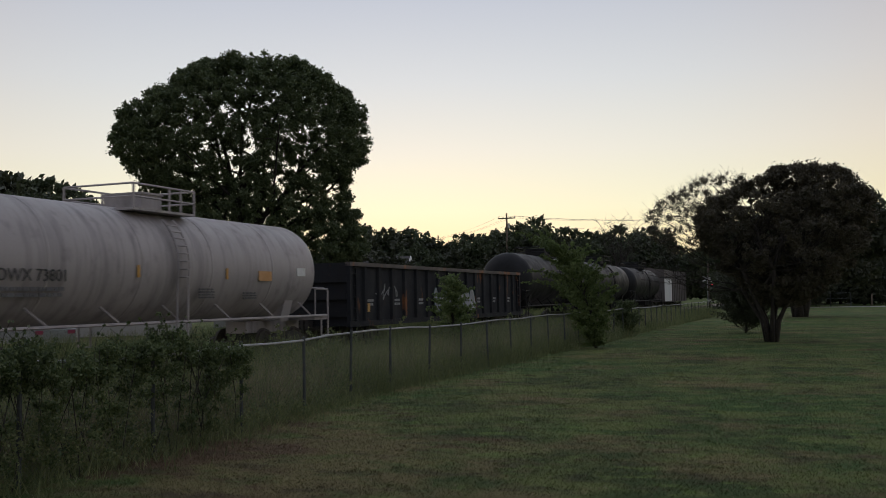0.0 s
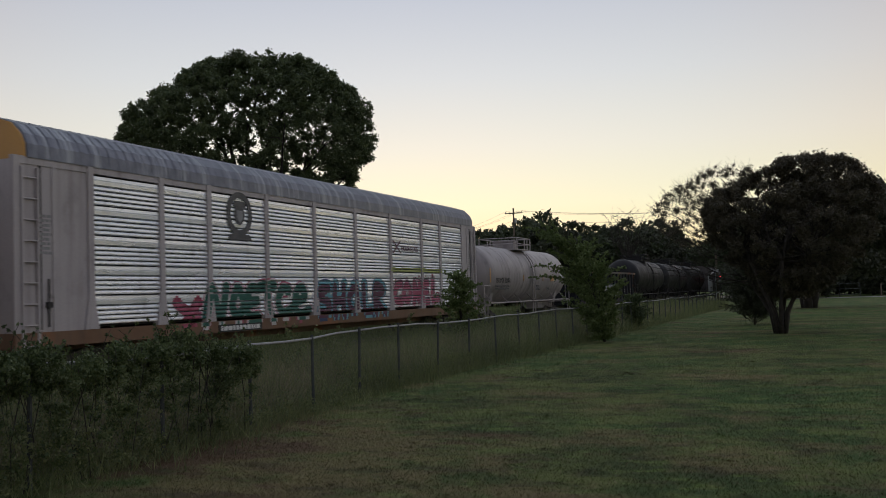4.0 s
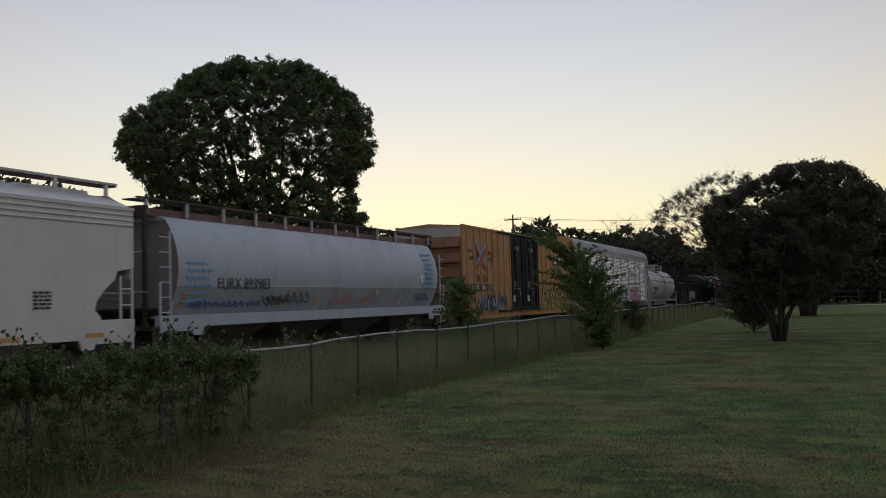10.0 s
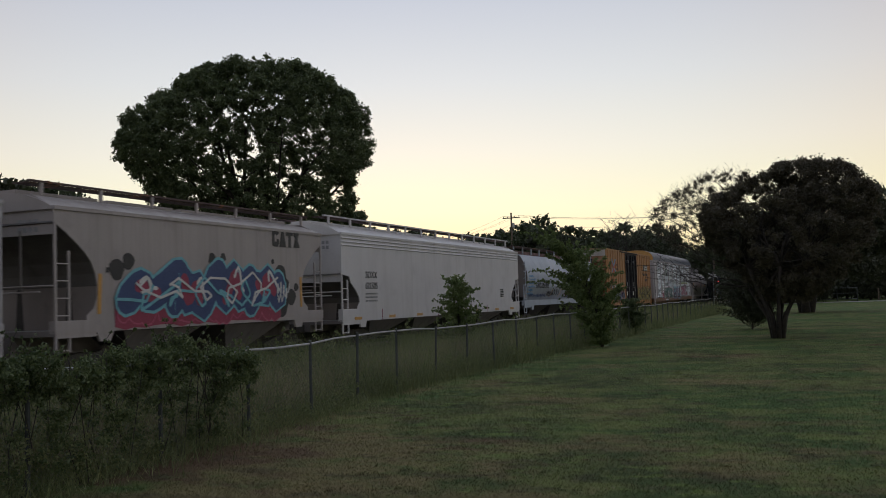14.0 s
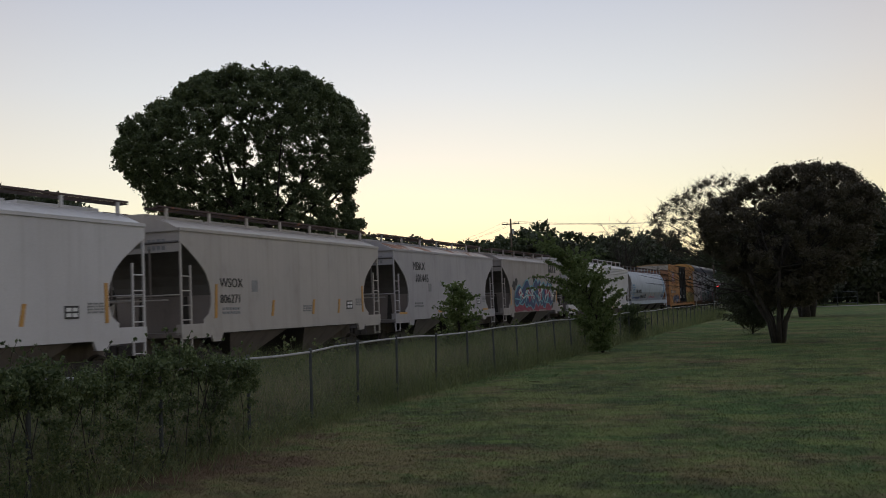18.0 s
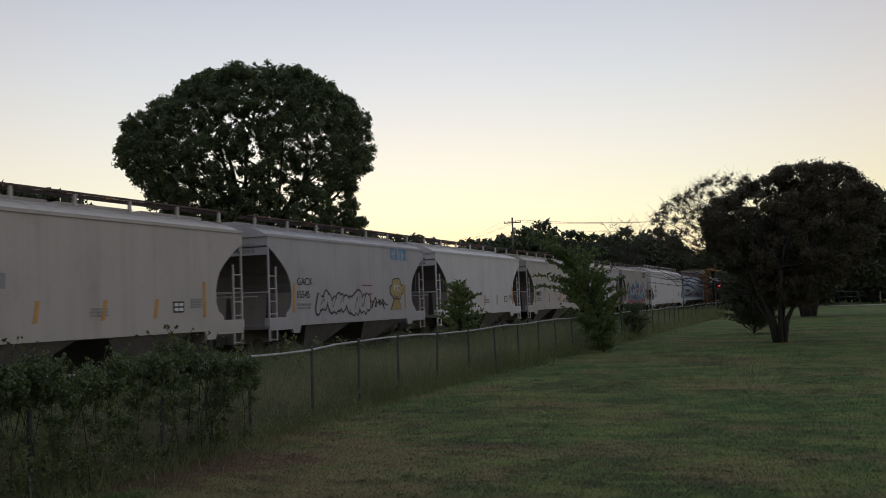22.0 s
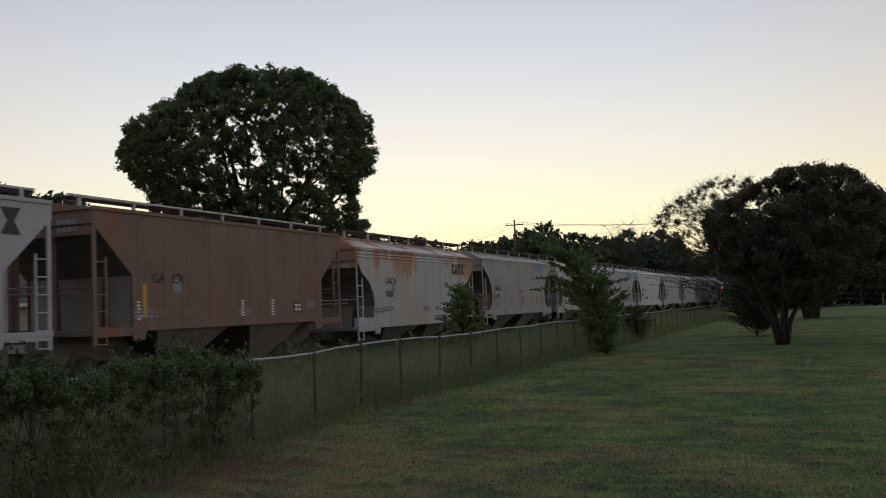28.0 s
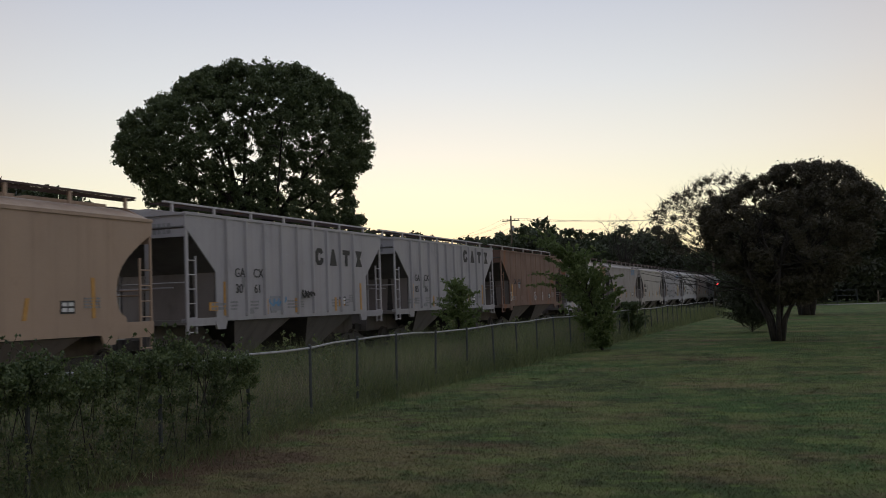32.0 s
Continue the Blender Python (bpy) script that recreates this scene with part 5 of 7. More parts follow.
    g, c = Geo(), Geo()
    for s in (-1, 1):
        for dy, geo in ((0.0, g), (0.26, c)):
            z = (3.06, 4.36)
            geo.prism([(-6.84 - s * 0.72 - 0.15, z[0] + dy), (-6.84 - s * 0.72 + 0.15, z[0] + dy), (-6.84 + s * 0.72 + 0.15, z[1] - 0.26 + dy), (-6.84 + s * 0.72 - 0.15, z[1] - 0.26 + dy)], "x", 1.634 - dy * 0.02 + 0.0015 * s, 1.640 - dy * 0.02 + 0.0015 * s)
    part("painted_cross", g, red, car, "red painted cross")
    part("painted_cross", c, blue, car, "blue painted cross")
    words(car, "next", -8.55, 3.85, 0.25, x=1.6)
    words(car, "load", -8.45, 3.53, 0.25, x=1.6)
    words(car, "any", -5.78, 3.84, 0.24, x=1.6)
    words(car, "road", -5.88, 3.53, 0.24, x=1.6)
    words(car, "TB", -7.55, 2.53, 0.33, x=1.6)
    words(car, "OX", -6.62, 2.53, 0.33, x=1.6)
    for y, d in ((-8.25, "6"), (-7.62, "70"), (-6.72, "06"), (-5.72, "3")):
        w = 0.42 if len(d) == 1 else 0.68
        p = patch(car, y, y + w, 2.1, 2.42, M_INK, "number_panel", 1.60)
        words(car, d, y + 0.07, 2.15, 0.22, M_WHITE, 1.609)
    p = patch(car, 5.8, 7.7, 3.62, 4.14, M_INK, "mark_panel", 1.636)
    blocks(car, 5.95, 3.7, 1.55, 0.34, 3, M_WHITE, 1.646, 0.14, 1)
    words(car, "Railcar Pooling", 5.3, 3.22, 0.27, x=1.634)
    words(car, "Experts", 6.25, 2.74, 0.27, x=1.634)
    spray(car, 2.75, 9.2, 1.0, 2.3, P_YELLOW, P_BLACK, 21, 8, 1.638, fat=0.85, glow=P_WHITE, rim=1.45, back=P_OLIVE)
    scrawl(car, 2.8, 9.1, 1.1, 2.4, P_BLACK, 22, 12, 1.658, 0.016)
    spray(car, -7.4, -3.0, 0.95, 2.05, P_GREY, P_BLACK, 23, 7, 1.638, glow=P_WHITE, fat=0.62, rim=1.5)
    scrawl(car, -7.4, -3.0, 0.95, 2.1, P_BLUE, 24, 11, 1.656, 0.016)
    scrawl(car, -8.9, -8.0, 1.6, 1.95, P_BLACK, 25, 4, 1.638, 0.02)
    patch(car, -8.3, -7.8, 1.16, 1.34, M_REFLECT, "placard", 1.60)
    for y in (-1.3, 1.2):
        bars(car, y - 0.5, 4.4, 0.8, 3, 0.045, M_FADED, 1.66, seed=7)
        bars(car, y - 0.7, 2.6, 0.55, 4, 0.05, M_FADED, 1.66, seed=8)
        patch(car, y + 0.25, y + 0.36, 1.85, 2.1, M_FADED, "placard", 1.66)
        bars(car, y - 0.7, 2.22, 1.0, 1, 0.045, M_FADED, 1.66, seed=9)
        scrawl(car, y - 0.9, y - 0.5, 1.35, 2.05, P_WHITE, 26, 3, 1.66, 0.04)

    MARK[0] = -0.17
    # bays and sills in dark steel: shade beneath this car put into their colour
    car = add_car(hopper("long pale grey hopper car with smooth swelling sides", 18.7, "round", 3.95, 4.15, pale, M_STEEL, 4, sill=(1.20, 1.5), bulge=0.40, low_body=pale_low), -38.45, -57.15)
    part("roof_trough", Geo().box(-0.62, 0.95, -9.0, 9.0, 4.02, 4.21), maroon, car, "maroon roof trough")
    def swell(z):
        return 1.606 - 0.40 * (2 * (z - 1.5) / 2.45 - 1) ** 2
    words(car, "FURX 893983", -6.75, 2.16, 0.33, x=1.576)
    for k in range(6):
        scrawl(car, -8.1, -7.2 + 0.25 * (k % 2), 2.75 - 0.19 * k, 2.88 - 0.19 * k, P_LBLUE, 30 + k, 5, swell(2.86 - 0.19 * k) + 0.002, 0.02)
    for y0, y1, z0, z1, m, seed, loops, r in (
            (-7.9, -4.3, 1.66, 1.85, P_BLUE, 37, 12, 0.022), (-4.2, -1.6, 1.7, 2.1, P_BLACK, 38, 6, 0.02), (-4.4, -3.0, 1.66, 2.0, P_BLACK, 39, 5, 0.022),
            (-0.2, 3.2, 1.66, 1.9, P_PINK, 40, 7, 0.016), (6.6, 8.0, 1.7, 2.05, P_BLUE, 41, 5, 0.025), (7.4, 8.2, 2.7, 3.1, P_LBLUE, 42, 4, 0.02)):
        scrawl(car, y0, y1, z0, z1, m, seed, loops, swell(z1) + 0.004, r)
    for k in range(8):
        z = 3.55 - 0.19 * k
        scrawl(car, 7.25 + 0.12 * (k % 3), 8.3 - 0.1 * (k % 2), z - 0.08, z + 0.08, P_LBLUE, 43 + k, 4, swell(z - 0.08 if z > 2.7 else z + 0.08) + 0.012, 0.02)
    patch(car, 6.95, 7.2, 2.42, 2.72, M_WHITE, "placard", swell(2.7) + 0.004)
    for y in (-8.2, -3.2, -1.2, 0.6, 2.4, 5.0):
        # slanting strips that follow the swell of the side
        q, w = y + MARK[0], 0.07
        for z0, z1 in ((1.62, 1.78), (1.78, 1.94), (1.94, 2.10)):
            a, c = q + (z0 - 1.62) * 0.55, q + (z1 - 1.62) * 0.55
            part("reflector", Geo().face((swell(z0) + 0.004, a - w, z0), (swell(z0) + 0.004, a + w, z0), (swell(z1) + 0.004, c + w, z1), (swell(z1) + 0.004, c - w, z1)), M_REFLECT, car)
    patch(car, 3.0, 3.35, 1.95, 2.15, M_FADED, "stencil_plate", swell(2.12))

    MARK[0] = -0.27
    car = add_car(hopper("long white hopper car with smooth sides", 19.86, "foot", 4.02, 4.45, white, under, 4, sill=(1.03, 1.46)), -58.08, -77.94)
    for z in (3.62, 3.74, 3.86):
        part("side_bead", Geo().prism([(1.6, z - 0.035), (1.63, z), (1.6, z + 0.035)], "y", -9.9, 9.9), white, car)
    words(car, "SOXX", -7.88, 2.52, 0.25)
    words(car, "621585", -7.9, 2.14, 0.24)
    bars(car, -7.9, 2.0, 0.95, 3, 0.06, M_FADED, gap=1.1)
    bars(car, 7.1, 2.1, 0.5, 5, 0.05, M_INK, seed=3)
    g = Geo()
    for a, b in (((2.1, 1.05), (2.55, 1.45)), ((2.15, 1.45), (2.5, 1.05)), ((1.8, 1.1), (1.95, 1.42))):
        g.prism([(a[0] - 0.03, a[1]), (a[0] + 0.04, a[1]), (b[0] + 0.04, b[1]), (b[0] - 0.03, b[1])], "x", 1.612, 1.618)
    part("chalk_cross", g, P_PINK, car)
    for y in (-8.8, -6.0, -3.4, 0.2, 3.4, 6.2, 8.6):
        patch(car, y, y + 0.55, 1.08, 1.18, M_REFLECT, x=1.613)
    for y in (-6.6, -1.2, 5.0):
        patch(car, y, y + 0.04, 1.02, 1.42, P_RED, "tick", 1.613)

    L = 11.58
    REFLECT_AT = ((-4.1, True), (-2.0, False), (-0.35, False), (2.2, False), (4.05, True))
    MARK[0] = -0.37
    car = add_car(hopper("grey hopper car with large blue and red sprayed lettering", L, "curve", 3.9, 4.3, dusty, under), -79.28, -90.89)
    blocks(car, 3.2, 3.4, 1.6, 0.5, 4, M_INK)
    spray(car, -3.6, 3.4, 1.20, 2.1, P_RED, P_PINK, 51, 5, 1.622, fat=1.5, back=P_RED)
    spray(car, -3.55, 3.35, 1.32, 2.95, P_BLUE, P_CYAN, 52, 4, 1.636, fat=1.5, glow=P_WHITE, inner=P_RED)
    scrawl(car, -3.4, 3.3, 1.5, 2.5, P_CYAN, 53, 6, 1.656, 0.035)
    scrawl(car, -3.3, 3.2, 1.6, 2.7, P_WHITE, 54, 5, 1.660, 0.03)
    scrawl(car, 3.3, 4.0, 1.7, 2.45, P_WHITE, 56, 4, 1.66, 0.018)
    for k, (y, z, r) in enumerate(((-3.5, 2.6, 0.25), (-3.1, 2.8, 0.2), (0.2, 2.95, 0.16), (0.7, 3.0, 0.12), (3.6, 2.5, 0.36), (3.75, 2.1, 0.4), (3.6, 1.75, 0.45), (4.2, 1.9, 0.25), (4.5, 2.2, 0.12), (3.2, 2.95, 0.07))):
        part("sprayed_spot", Geo().prism([(y + r * math.cos(w) * (1 + 0.15 * math.sin(3 * w + k)), z + r * math.sin(w)) for w in np.linspace(0, 2 * math.pi, 15)[:-1]], "x", 1.604, 1.611 + 0.0007 * k), P_BLACK, car, m=pose(0, MARK[0], 0))
    scrawl(car, 3.4, 3.9, 1.8, 2.4, P_GREY, 55, 4, 1.63, 0.02)
    bars(car, -3.85, 2.65, 0.2, 1, 0.12, M_INK)
    stripes(car, (-4.1, 4.8))

    MARK[0] = -0.52
    car = add_car(hopper("grey hopper car with rusty roof", L, "curve", 3.9, 4.3, grey, under, trim=None), -92.24, -103.82)
    part("roof_rust", rust_strip(3.9, 4.3, 5.6), rust_roof, car, "rusty strip of roof")
    words(car, "MBKX", -3.5, 3.16, 0.33)
    words(car, "101445", -3.3, 2.68, 0.33)
    plates(car, 61)
    patch(car, 2.0, 2.5, 1.75, 2.0, M_WHITE, "sticker")
    patch(car, 0.6, 0.85, 1.9, 2.0, M_WHITE, "sticker")
    for y in (-4.9, -1.0, 2.0, 4.6):
        patch(car, y, y + 0.7, 1.44, 1.52, M_REFLECT, x=1.613)

    MARK[0] = -0.61
    car = add_car(hopper("cream hopper car, clean sides", L, "curve", 3.9, 4.3, cream, under_brown), -105.15, -116.72)
    words(car, "WSOX", -3.5, 2.42, 0.26)
    words(car, "806271", -3.5, 2.0, 0.24)
    plates(car, 62)
    stripes(car, (-3.7, -0.9, 1.5, 3.2, 5.0))

    MARK[0] = -0.67
    car = add_car(hopper("white hopper car with orange stripes", L, "curve", 3.9, 4.3, white, under_brown), -118.09, -129.61)
    words(car, "CRDX", -3.52, 2.44, 0.24)
    words(car, "23386", -3.56, 2.0, 0.24)
    plates(car, 63)
    words(car, "tune", -2.15, 1.76, 0.26, M_INK, 1.614, "sprayed_word", 1.1)
    scrawl(car, -1.3, -0.9, 1.7, 2.05, P_BLACK, 64, 3, 1.614, 0.02)
    stripes(car, (-3.65, -1.1, 0.8, 2.6, 5.1))

    MARK[0] = -0.80
    car = add_car(hopper("grey-white hopper car with black scrawled lettering", L, "curve", 3.9, 4.3, grey, under), -131.0, -142.51)
    words(car, "GACX", -3.4, 2.44, 0.24)
    words(car, "15545", -3.45, 2.04, 0.24)
    blocks(car, 3.45, 3.42, 1.5, 0.44, 4, P_LBLUE)
    bars(car, -3.4, 1.88, 0.85, 2, 0.07, M_FADED, seed=67)
    spray(car, -2.3, 1.5, 1.44, 2.3, grey, P_BLACK, 66, 5, 1.613, fat=1.1, glow=P_BLACK, rim=1.55)
    scrawl(car, 1.1, 3.0, 1.58, 2.05, P_BLACK, 67, 6, 1.616, 0.022)
    part("sprayed_figure", Geo().prism([(3.32, 1.56), (4.32, 1.56), (4.08, 1.97), (4.32, 2.12), (4.47, 2.18), (4.48, 2.46), (4.30, 2.50), (4.20, 2.70), (3.86, 2.72), (3.56, 2.66), (3.50, 2.46), (3.34, 2.42), (3.36, 2.14), (3.5, 2.12), (3.72, 1.97)], "x", 1.605, 1.612), P_OCHRE, car, m=pose(0, MARK[0], 0))
    g, shift = Geo(), MARK[0]
    head = [(3.62, 1.98), (3.48, 2.12), (3.36, 2.14), (3.34, 2.42), (3.50, 2.46), (3.56, 2.66), (3.86, 2.72), (4.20, 2.70), (4.30, 2.50), (4.48, 2.46), (4.47, 2.18), (4.32, 2.14), (4.18, 1.97), (3.62, 1.98)]
    ribbon(g, smooth_line([(y + shift, z) for y, z in head]), 0.022, 1.6135)
    ribbon(g, smooth_line([(3.68 + shift, 2.1), (3.8 + shift, 2.04), (4.05 + shift, 2.05), (4.15 + shift, 2.14)]), 0.014, 1.6135)
    ribbon(g, [(3.36 + shift, 1.6), (3.72 + shift, 1.96)], 0.016, 1.6135)
    ribbon(g, [(4.26 + shift, 1.6), (4.08 + shift, 1.96)], 0.016, 1.6135)
    part("sprayed_outline", g, P_BLACK, car)
    for y in (3.78, 4.06):
        part("sprayed_light", Geo().prism([(y + shift + 0.085 * math.cos(w), 2.38 + 0.13 * math.sin(w)) for w in np.linspace(0, 2 * math.pi, 13)[:-1]], "x", 1.606, 1.6132), P_WHITE, car)
        part("sprayed_spot", Geo().prism([(y + shift + 0.03 + 0.035 * math.cos(w), 2.36 + 0.06 * math.sin(w)) for w in np.linspace(0, 2 * math.pi, 9)[:-1]], "x", 1.606, 1.6142), P_BLACK, car)
    for z in (2.18, 2.48):
        bars(car, 1.05, z, 0.75, 1, 0.05, P_RED)
    stripes(car, (-3.6, -1.0, 1.6, 4.7))

    MARK[0] = -0.91
    car = add_car(hopper("cream-white hopper car with black number", L, "curve", 3.9, 4.3, cream, under), -143.88, -155.42)
    words(car, "MBKX", -3.3, 2.46, 0.25, bold=0.02)
    words(car, "102252", -3.3, 2.02, 0.25, bold=0.02)
    plates(car, 69, 3.6)
    stripes(car, (-3.55, -0.9, 1.1, 2.9, 4.9))

    MARK[0] = -0.96
    car = add_car(hopper("dusty grey hopper car with orange stripes", L, "curve", 3.9, 4.3, dusty, under_brown), -156.74, -168.34)
    words(car, "GACX", -3.25, 2.40, 0.25)
    words(car, "53777", -3.35, 2.0, 0.25)
    blocks(car, 3.7, 3.42, 1.5, 0.44, 4, P_LBLUE)
    plates(car, 70)
    for z in (2.1, 2.4):
        bars(car, 0.7, z, 0.75, 1, 0.05, P_RED)
    stripes(car, (-3.2, -0.8, 1.4, 2.9, 5.0))

    MARK[0] = -1.05
    car = add_car(hopper("white hopper car with rust running down its sides", L, "step", 3.85, 4.3, rusty, under, sill=(1.05, 1.42)), -169.67, -181.21)
    blocks(car, 4.2, 3.08, 1.45, 0.45, 4, M_INK)
    words(car, "GACX", -2.5, 2.62, 0.24)
    words(car, "9205", -2.5, 2.14, 0.24)
    bars(car, -2.6, 1.8, 0.8, 2, 0.06, M_FADED)
    plates(car, 71, 3.95, 1.6)
    for z in (3.55, 3.66, 3.77):
        part("side_bead", Geo().prism([(1.6, z - 0.03), (1.622, z), (1.6, z + 0.03)], "y", -5.75, 5.75), rusty, car)
    for y0, y1 in ((-5.2, -4.0), (-3.4, -1.0), (-0.6, 1.4), (2.0, 3.6), (4.1, 5.3)):
        part("roof_rust", rust_strip(3.85, 4.3, (y1 - y0) * 0.5), rust_roof, car, "rusty patch of roof", m=pose(0, (y0 + y1) / 2, 0))

    MARK[0] = -1.045
    car = add_car(hopper("brown ribbed hopper car", L, "diag", 4.2, 4.32, brown, under_brown, sill=(1.40, 1.50)), -182.55, -193.9)
    for k in range(10):
        y = -4.26 + 0.933 * k
        part("side_crease", Geo().prism([(1.6, y - 0.035), (1.618, y), (1.6, y + 0.035)], "z", 1.58, 4.12), brown, car)
    words(car, "GA", -2.75, 2.53, 0.25)
    words(car, "CX", -2.0, 2.53, 0.25)
    for y in (-2.7, -1.6):
        patch(car, y, y + 0.42, 1.68, 1.9, paint("faded_patch", (0.20, 0.11, 0.075)), "patch")
    plates(car, 72)
    for y, w in ((-3.3, 0.12), (1.0, 0.14), (2.55, 0.12)):
        bars(car, y, 2.1, w, 6, 0.05, M_WHITE, seed=int(y * 10))
    patch(car, -3.1, -2.95, 1.7, 2.5, M_REFLECT)

    for label, number, f, r, gy, gz, extra in (
            ("grey-white ribbed hopper car with a large black mark", ("85", "36"), -195.3, -206.68, 2.86, 3.46, 0),
            ("grey-white ribbed hopper car with a scrawl on it", ("30", "61"), -208.2, -219.25, 2.25, 3.02, 1)):
        MARK[0] = -1.325 if extra else -1.21
        car = add_car(hopper(label, L, "diag", 4.2, 4.32, grey, under, sill=(1.40, 1.50), ribs=9 if extra else 10, rib_at=(-4.0, 0.94) if extra else (-4.27, 0.943)), f, r)
        ny = -2.72 if not extra else -2.3
        for k in (0, 1):
            words(car, ("GA", "CX")[k], ny + 0.93 * k, 2.58, 0.26)
            words(car, number[k], ny + 0.93 * k + 0.03, 2.14, 0.26)
        for k in range(4):
            blocks(car, gy + 0.93 * k, gz, 0.5, 0.54, 1, M_INK, 1.61, 0.0, k)
        plates(car, 80 + extra)
        for y, tall in REFLECT_AT:
            patch(car, y - 0.06 - MARK[0], y + 0.06 - MARK[0], 1.54, 2.45 if tall else 1.98, M_REFLECT, x=1.607)
        for y in (-3.9, -2.85, -1.75, -0.85, 1.95, 2.75):
            bars(car, y - MARK[0], 1.92, 0.42, 3, 0.05, M_FADED, 1.606, gap=0.9, seed=int(y * 10) + 40)
        for y in (-3.0, -1.8):
            patch(car, y - MARK[0], y + 0.3 - MARK[0], 1.56, 1.70, M_FADED, "stencil_plate", 1.606)
        if extra:
            scrawl(car, 1.2, 1.95, 1.95, 2.25, P_BLACK, 91, 4, 1.69, 0.035)
            patch(car, -0.5, 0.3, 1.62, 2.05, P_GREY, "sticker", 1.608, "torn silver sticker")
            scrawl(car, -0.5, 0.4, 1.7, 2.05, P_LBLUE, 92, 4, 1.615, 0.03)
            for y in (-3.5, 3.75):
                patch(car, y, y + 0.4, 1.68, 1.9, M_REFLECT, "placard", 1.609)
    MARK[0] = -1.25
    car = add_car(hopper("tan hopper car with smooth sides", L, "curve", 3.9, 4.3, tan, under_brown), -220.8, -232.4)
    plates(car, 95, 4.0)
    stripes(car, (-3.05, -0.9, 1.3, 3.0, 5.0))
    MARK[0] = 0.0


def boxcar_plain():
    car = thing("box_car", "dark box car with a white panel at its end", "box car", "cars of the freight train")
    body = paint("far_boxcar", (0.10, 0.085, 0.08), (0.05, 0.04, 0.035), 0.5)
    part("body", Geo().prism([(-1.6, 0.95), (1.6, 0.95), (1.6, 4.3), (0, 4.5), (-1.6, 4.3)], "y", -8.5, 8.5), body, car)
    patch(car, -8.4, -3.4, 1.05, 3.4, M_WHITE, "white_panel", 1.615)
    for k in range(9):
        y = -3.0 + k * 1.4
        part("rib", Geo().box(1.6, 1.65, y - 0.06, y + 0.06, 1.0, 4.25), body, car)
    running_gear(car, 17.0)
    return car


build_train()


# ---- fence along the lawn ----
FENCE = [(-7.35, 5.0), (-7.4, 9.5), (-7.6, 12.5), (-8.1, 17.0), (-8.2, 30.0), (-8.2, 45.0), (-8.5, 60.0), (-8.7, 90.0)]


def fence_x(y):
    ys = [p[1] for p in FENCE]
    return float(np.interp(y, ys, [p[0] for p in FENCE]))


def build_fence():
    fence = thing("chain_link_fence", "chain-link fence with steel posts and a dented top rail", "fence", kind="structure")
    g = np.random.default_rng(4)
    ys = [5.3 + 2.07 * k for k in range(40)]
    tops = []
    for y in ys:
        h = 1.2 + float(g.normal(0, 0.02))
        tops.append((fence_x(y), y, h))
        lean = float(g.normal(0, 0.02))
        part("post", Geo().tube([(fence_x(y), y, 0), (fence_x(y) + lean, y, h + 0.02)], 0.025, 8).lathe([(h, 0.029), (h + 0.05, 0.024), (h + 0.06, 0.01)], 8, "z", (fence_x(y) + lean, y, 0)), M_POST, fence)
    for a, b in zip(tops, tops[1:]):
        sag = float(g.uniform(-0.02, 0.03))
        m = tuple((p + q) / 2 for p, q in zip(a, b))
        part("top_rail", Geo().tube([a, (m[0], m[1], m[2] - sag), b], 0.018, 6), M_TOPRAIL, fence)
        # woven wire, two sets of slanting strands
        if a[1] < 40:
            w = Geo()
            d = 0.13 if a[1] > 20 else 0.09
            wide, high = b[1] - a[1], 1.14
            r = 0.0011 if a[1] < 20 else 0.0015
            k = -high
            while k < wide:
                for s in (1, -1):
                    u0, u1 = max(0, k), min(wide, k + high)
                    z0, z1 = u0 - k, u1 - k
                    if s < 0:
                        z0, z1 = high - z0, high - z1
                    p = [(a[0] + (b[0] - a[0]) * u / wide, a[1] + u, 0.04 + z) for u, z in ((u0, z0), (u1, z1))]
                    w.tube(p, r, 3)
                k += d
            part("wire_mesh", w, M_WIRE, fence)


build_fence()


# ---- plants ----
def limbs(geo, base, tips, radius, seed, fork=0.35, sides=6):
    """Limbs that leave the trunk and bend to each tip."""
    rnd = random.Random(seed)
    base = Vector(base)
    for tip in tips:
        tip = Vector(tip)
        d = tip - base
        side = Vector((rnd.uniform(-1, 1), rnd.uniform(-1, 1), 0)) * d.length * 0.10
        pts = []
        for k in range(7):
            u = k / 6
            p = base + Vector((d.x * u ** 1.25, d.y * u ** 1.25, d.z * u ** 0.85)) + side * math.sin(math.pi * u)
            pts.append(p + Vector((rnd.uniform(-1, 1), rnd.uniform(-1, 1), rnd.uniform(-1, 1))) * 0.03 * d.length * (0 < k < 6))
        geo.tube(pts, radius * rnd.uniform(0.7, 1.0), sides, radius * 0.12)
        for k in (2, 3, 4, 5):
            p = pts[k]
            for _ in range(2):
                q = p + Vector((rnd.uniform(-1, 1), rnd.uniform(-1, 1), rnd.uniform(0.0, 1.0))) * d.length * fork * rnd.uniform(0.5, 1.0)
                m = (p + q) / 2 + Vector((rnd.uniform(-1, 1), rnd.uniform(-1, 1), 0.4)) * d.length * 0.03
                geo.tube([p, m, q], radius * (0.45 - 0.05 * k), 4, radius * 0.06)


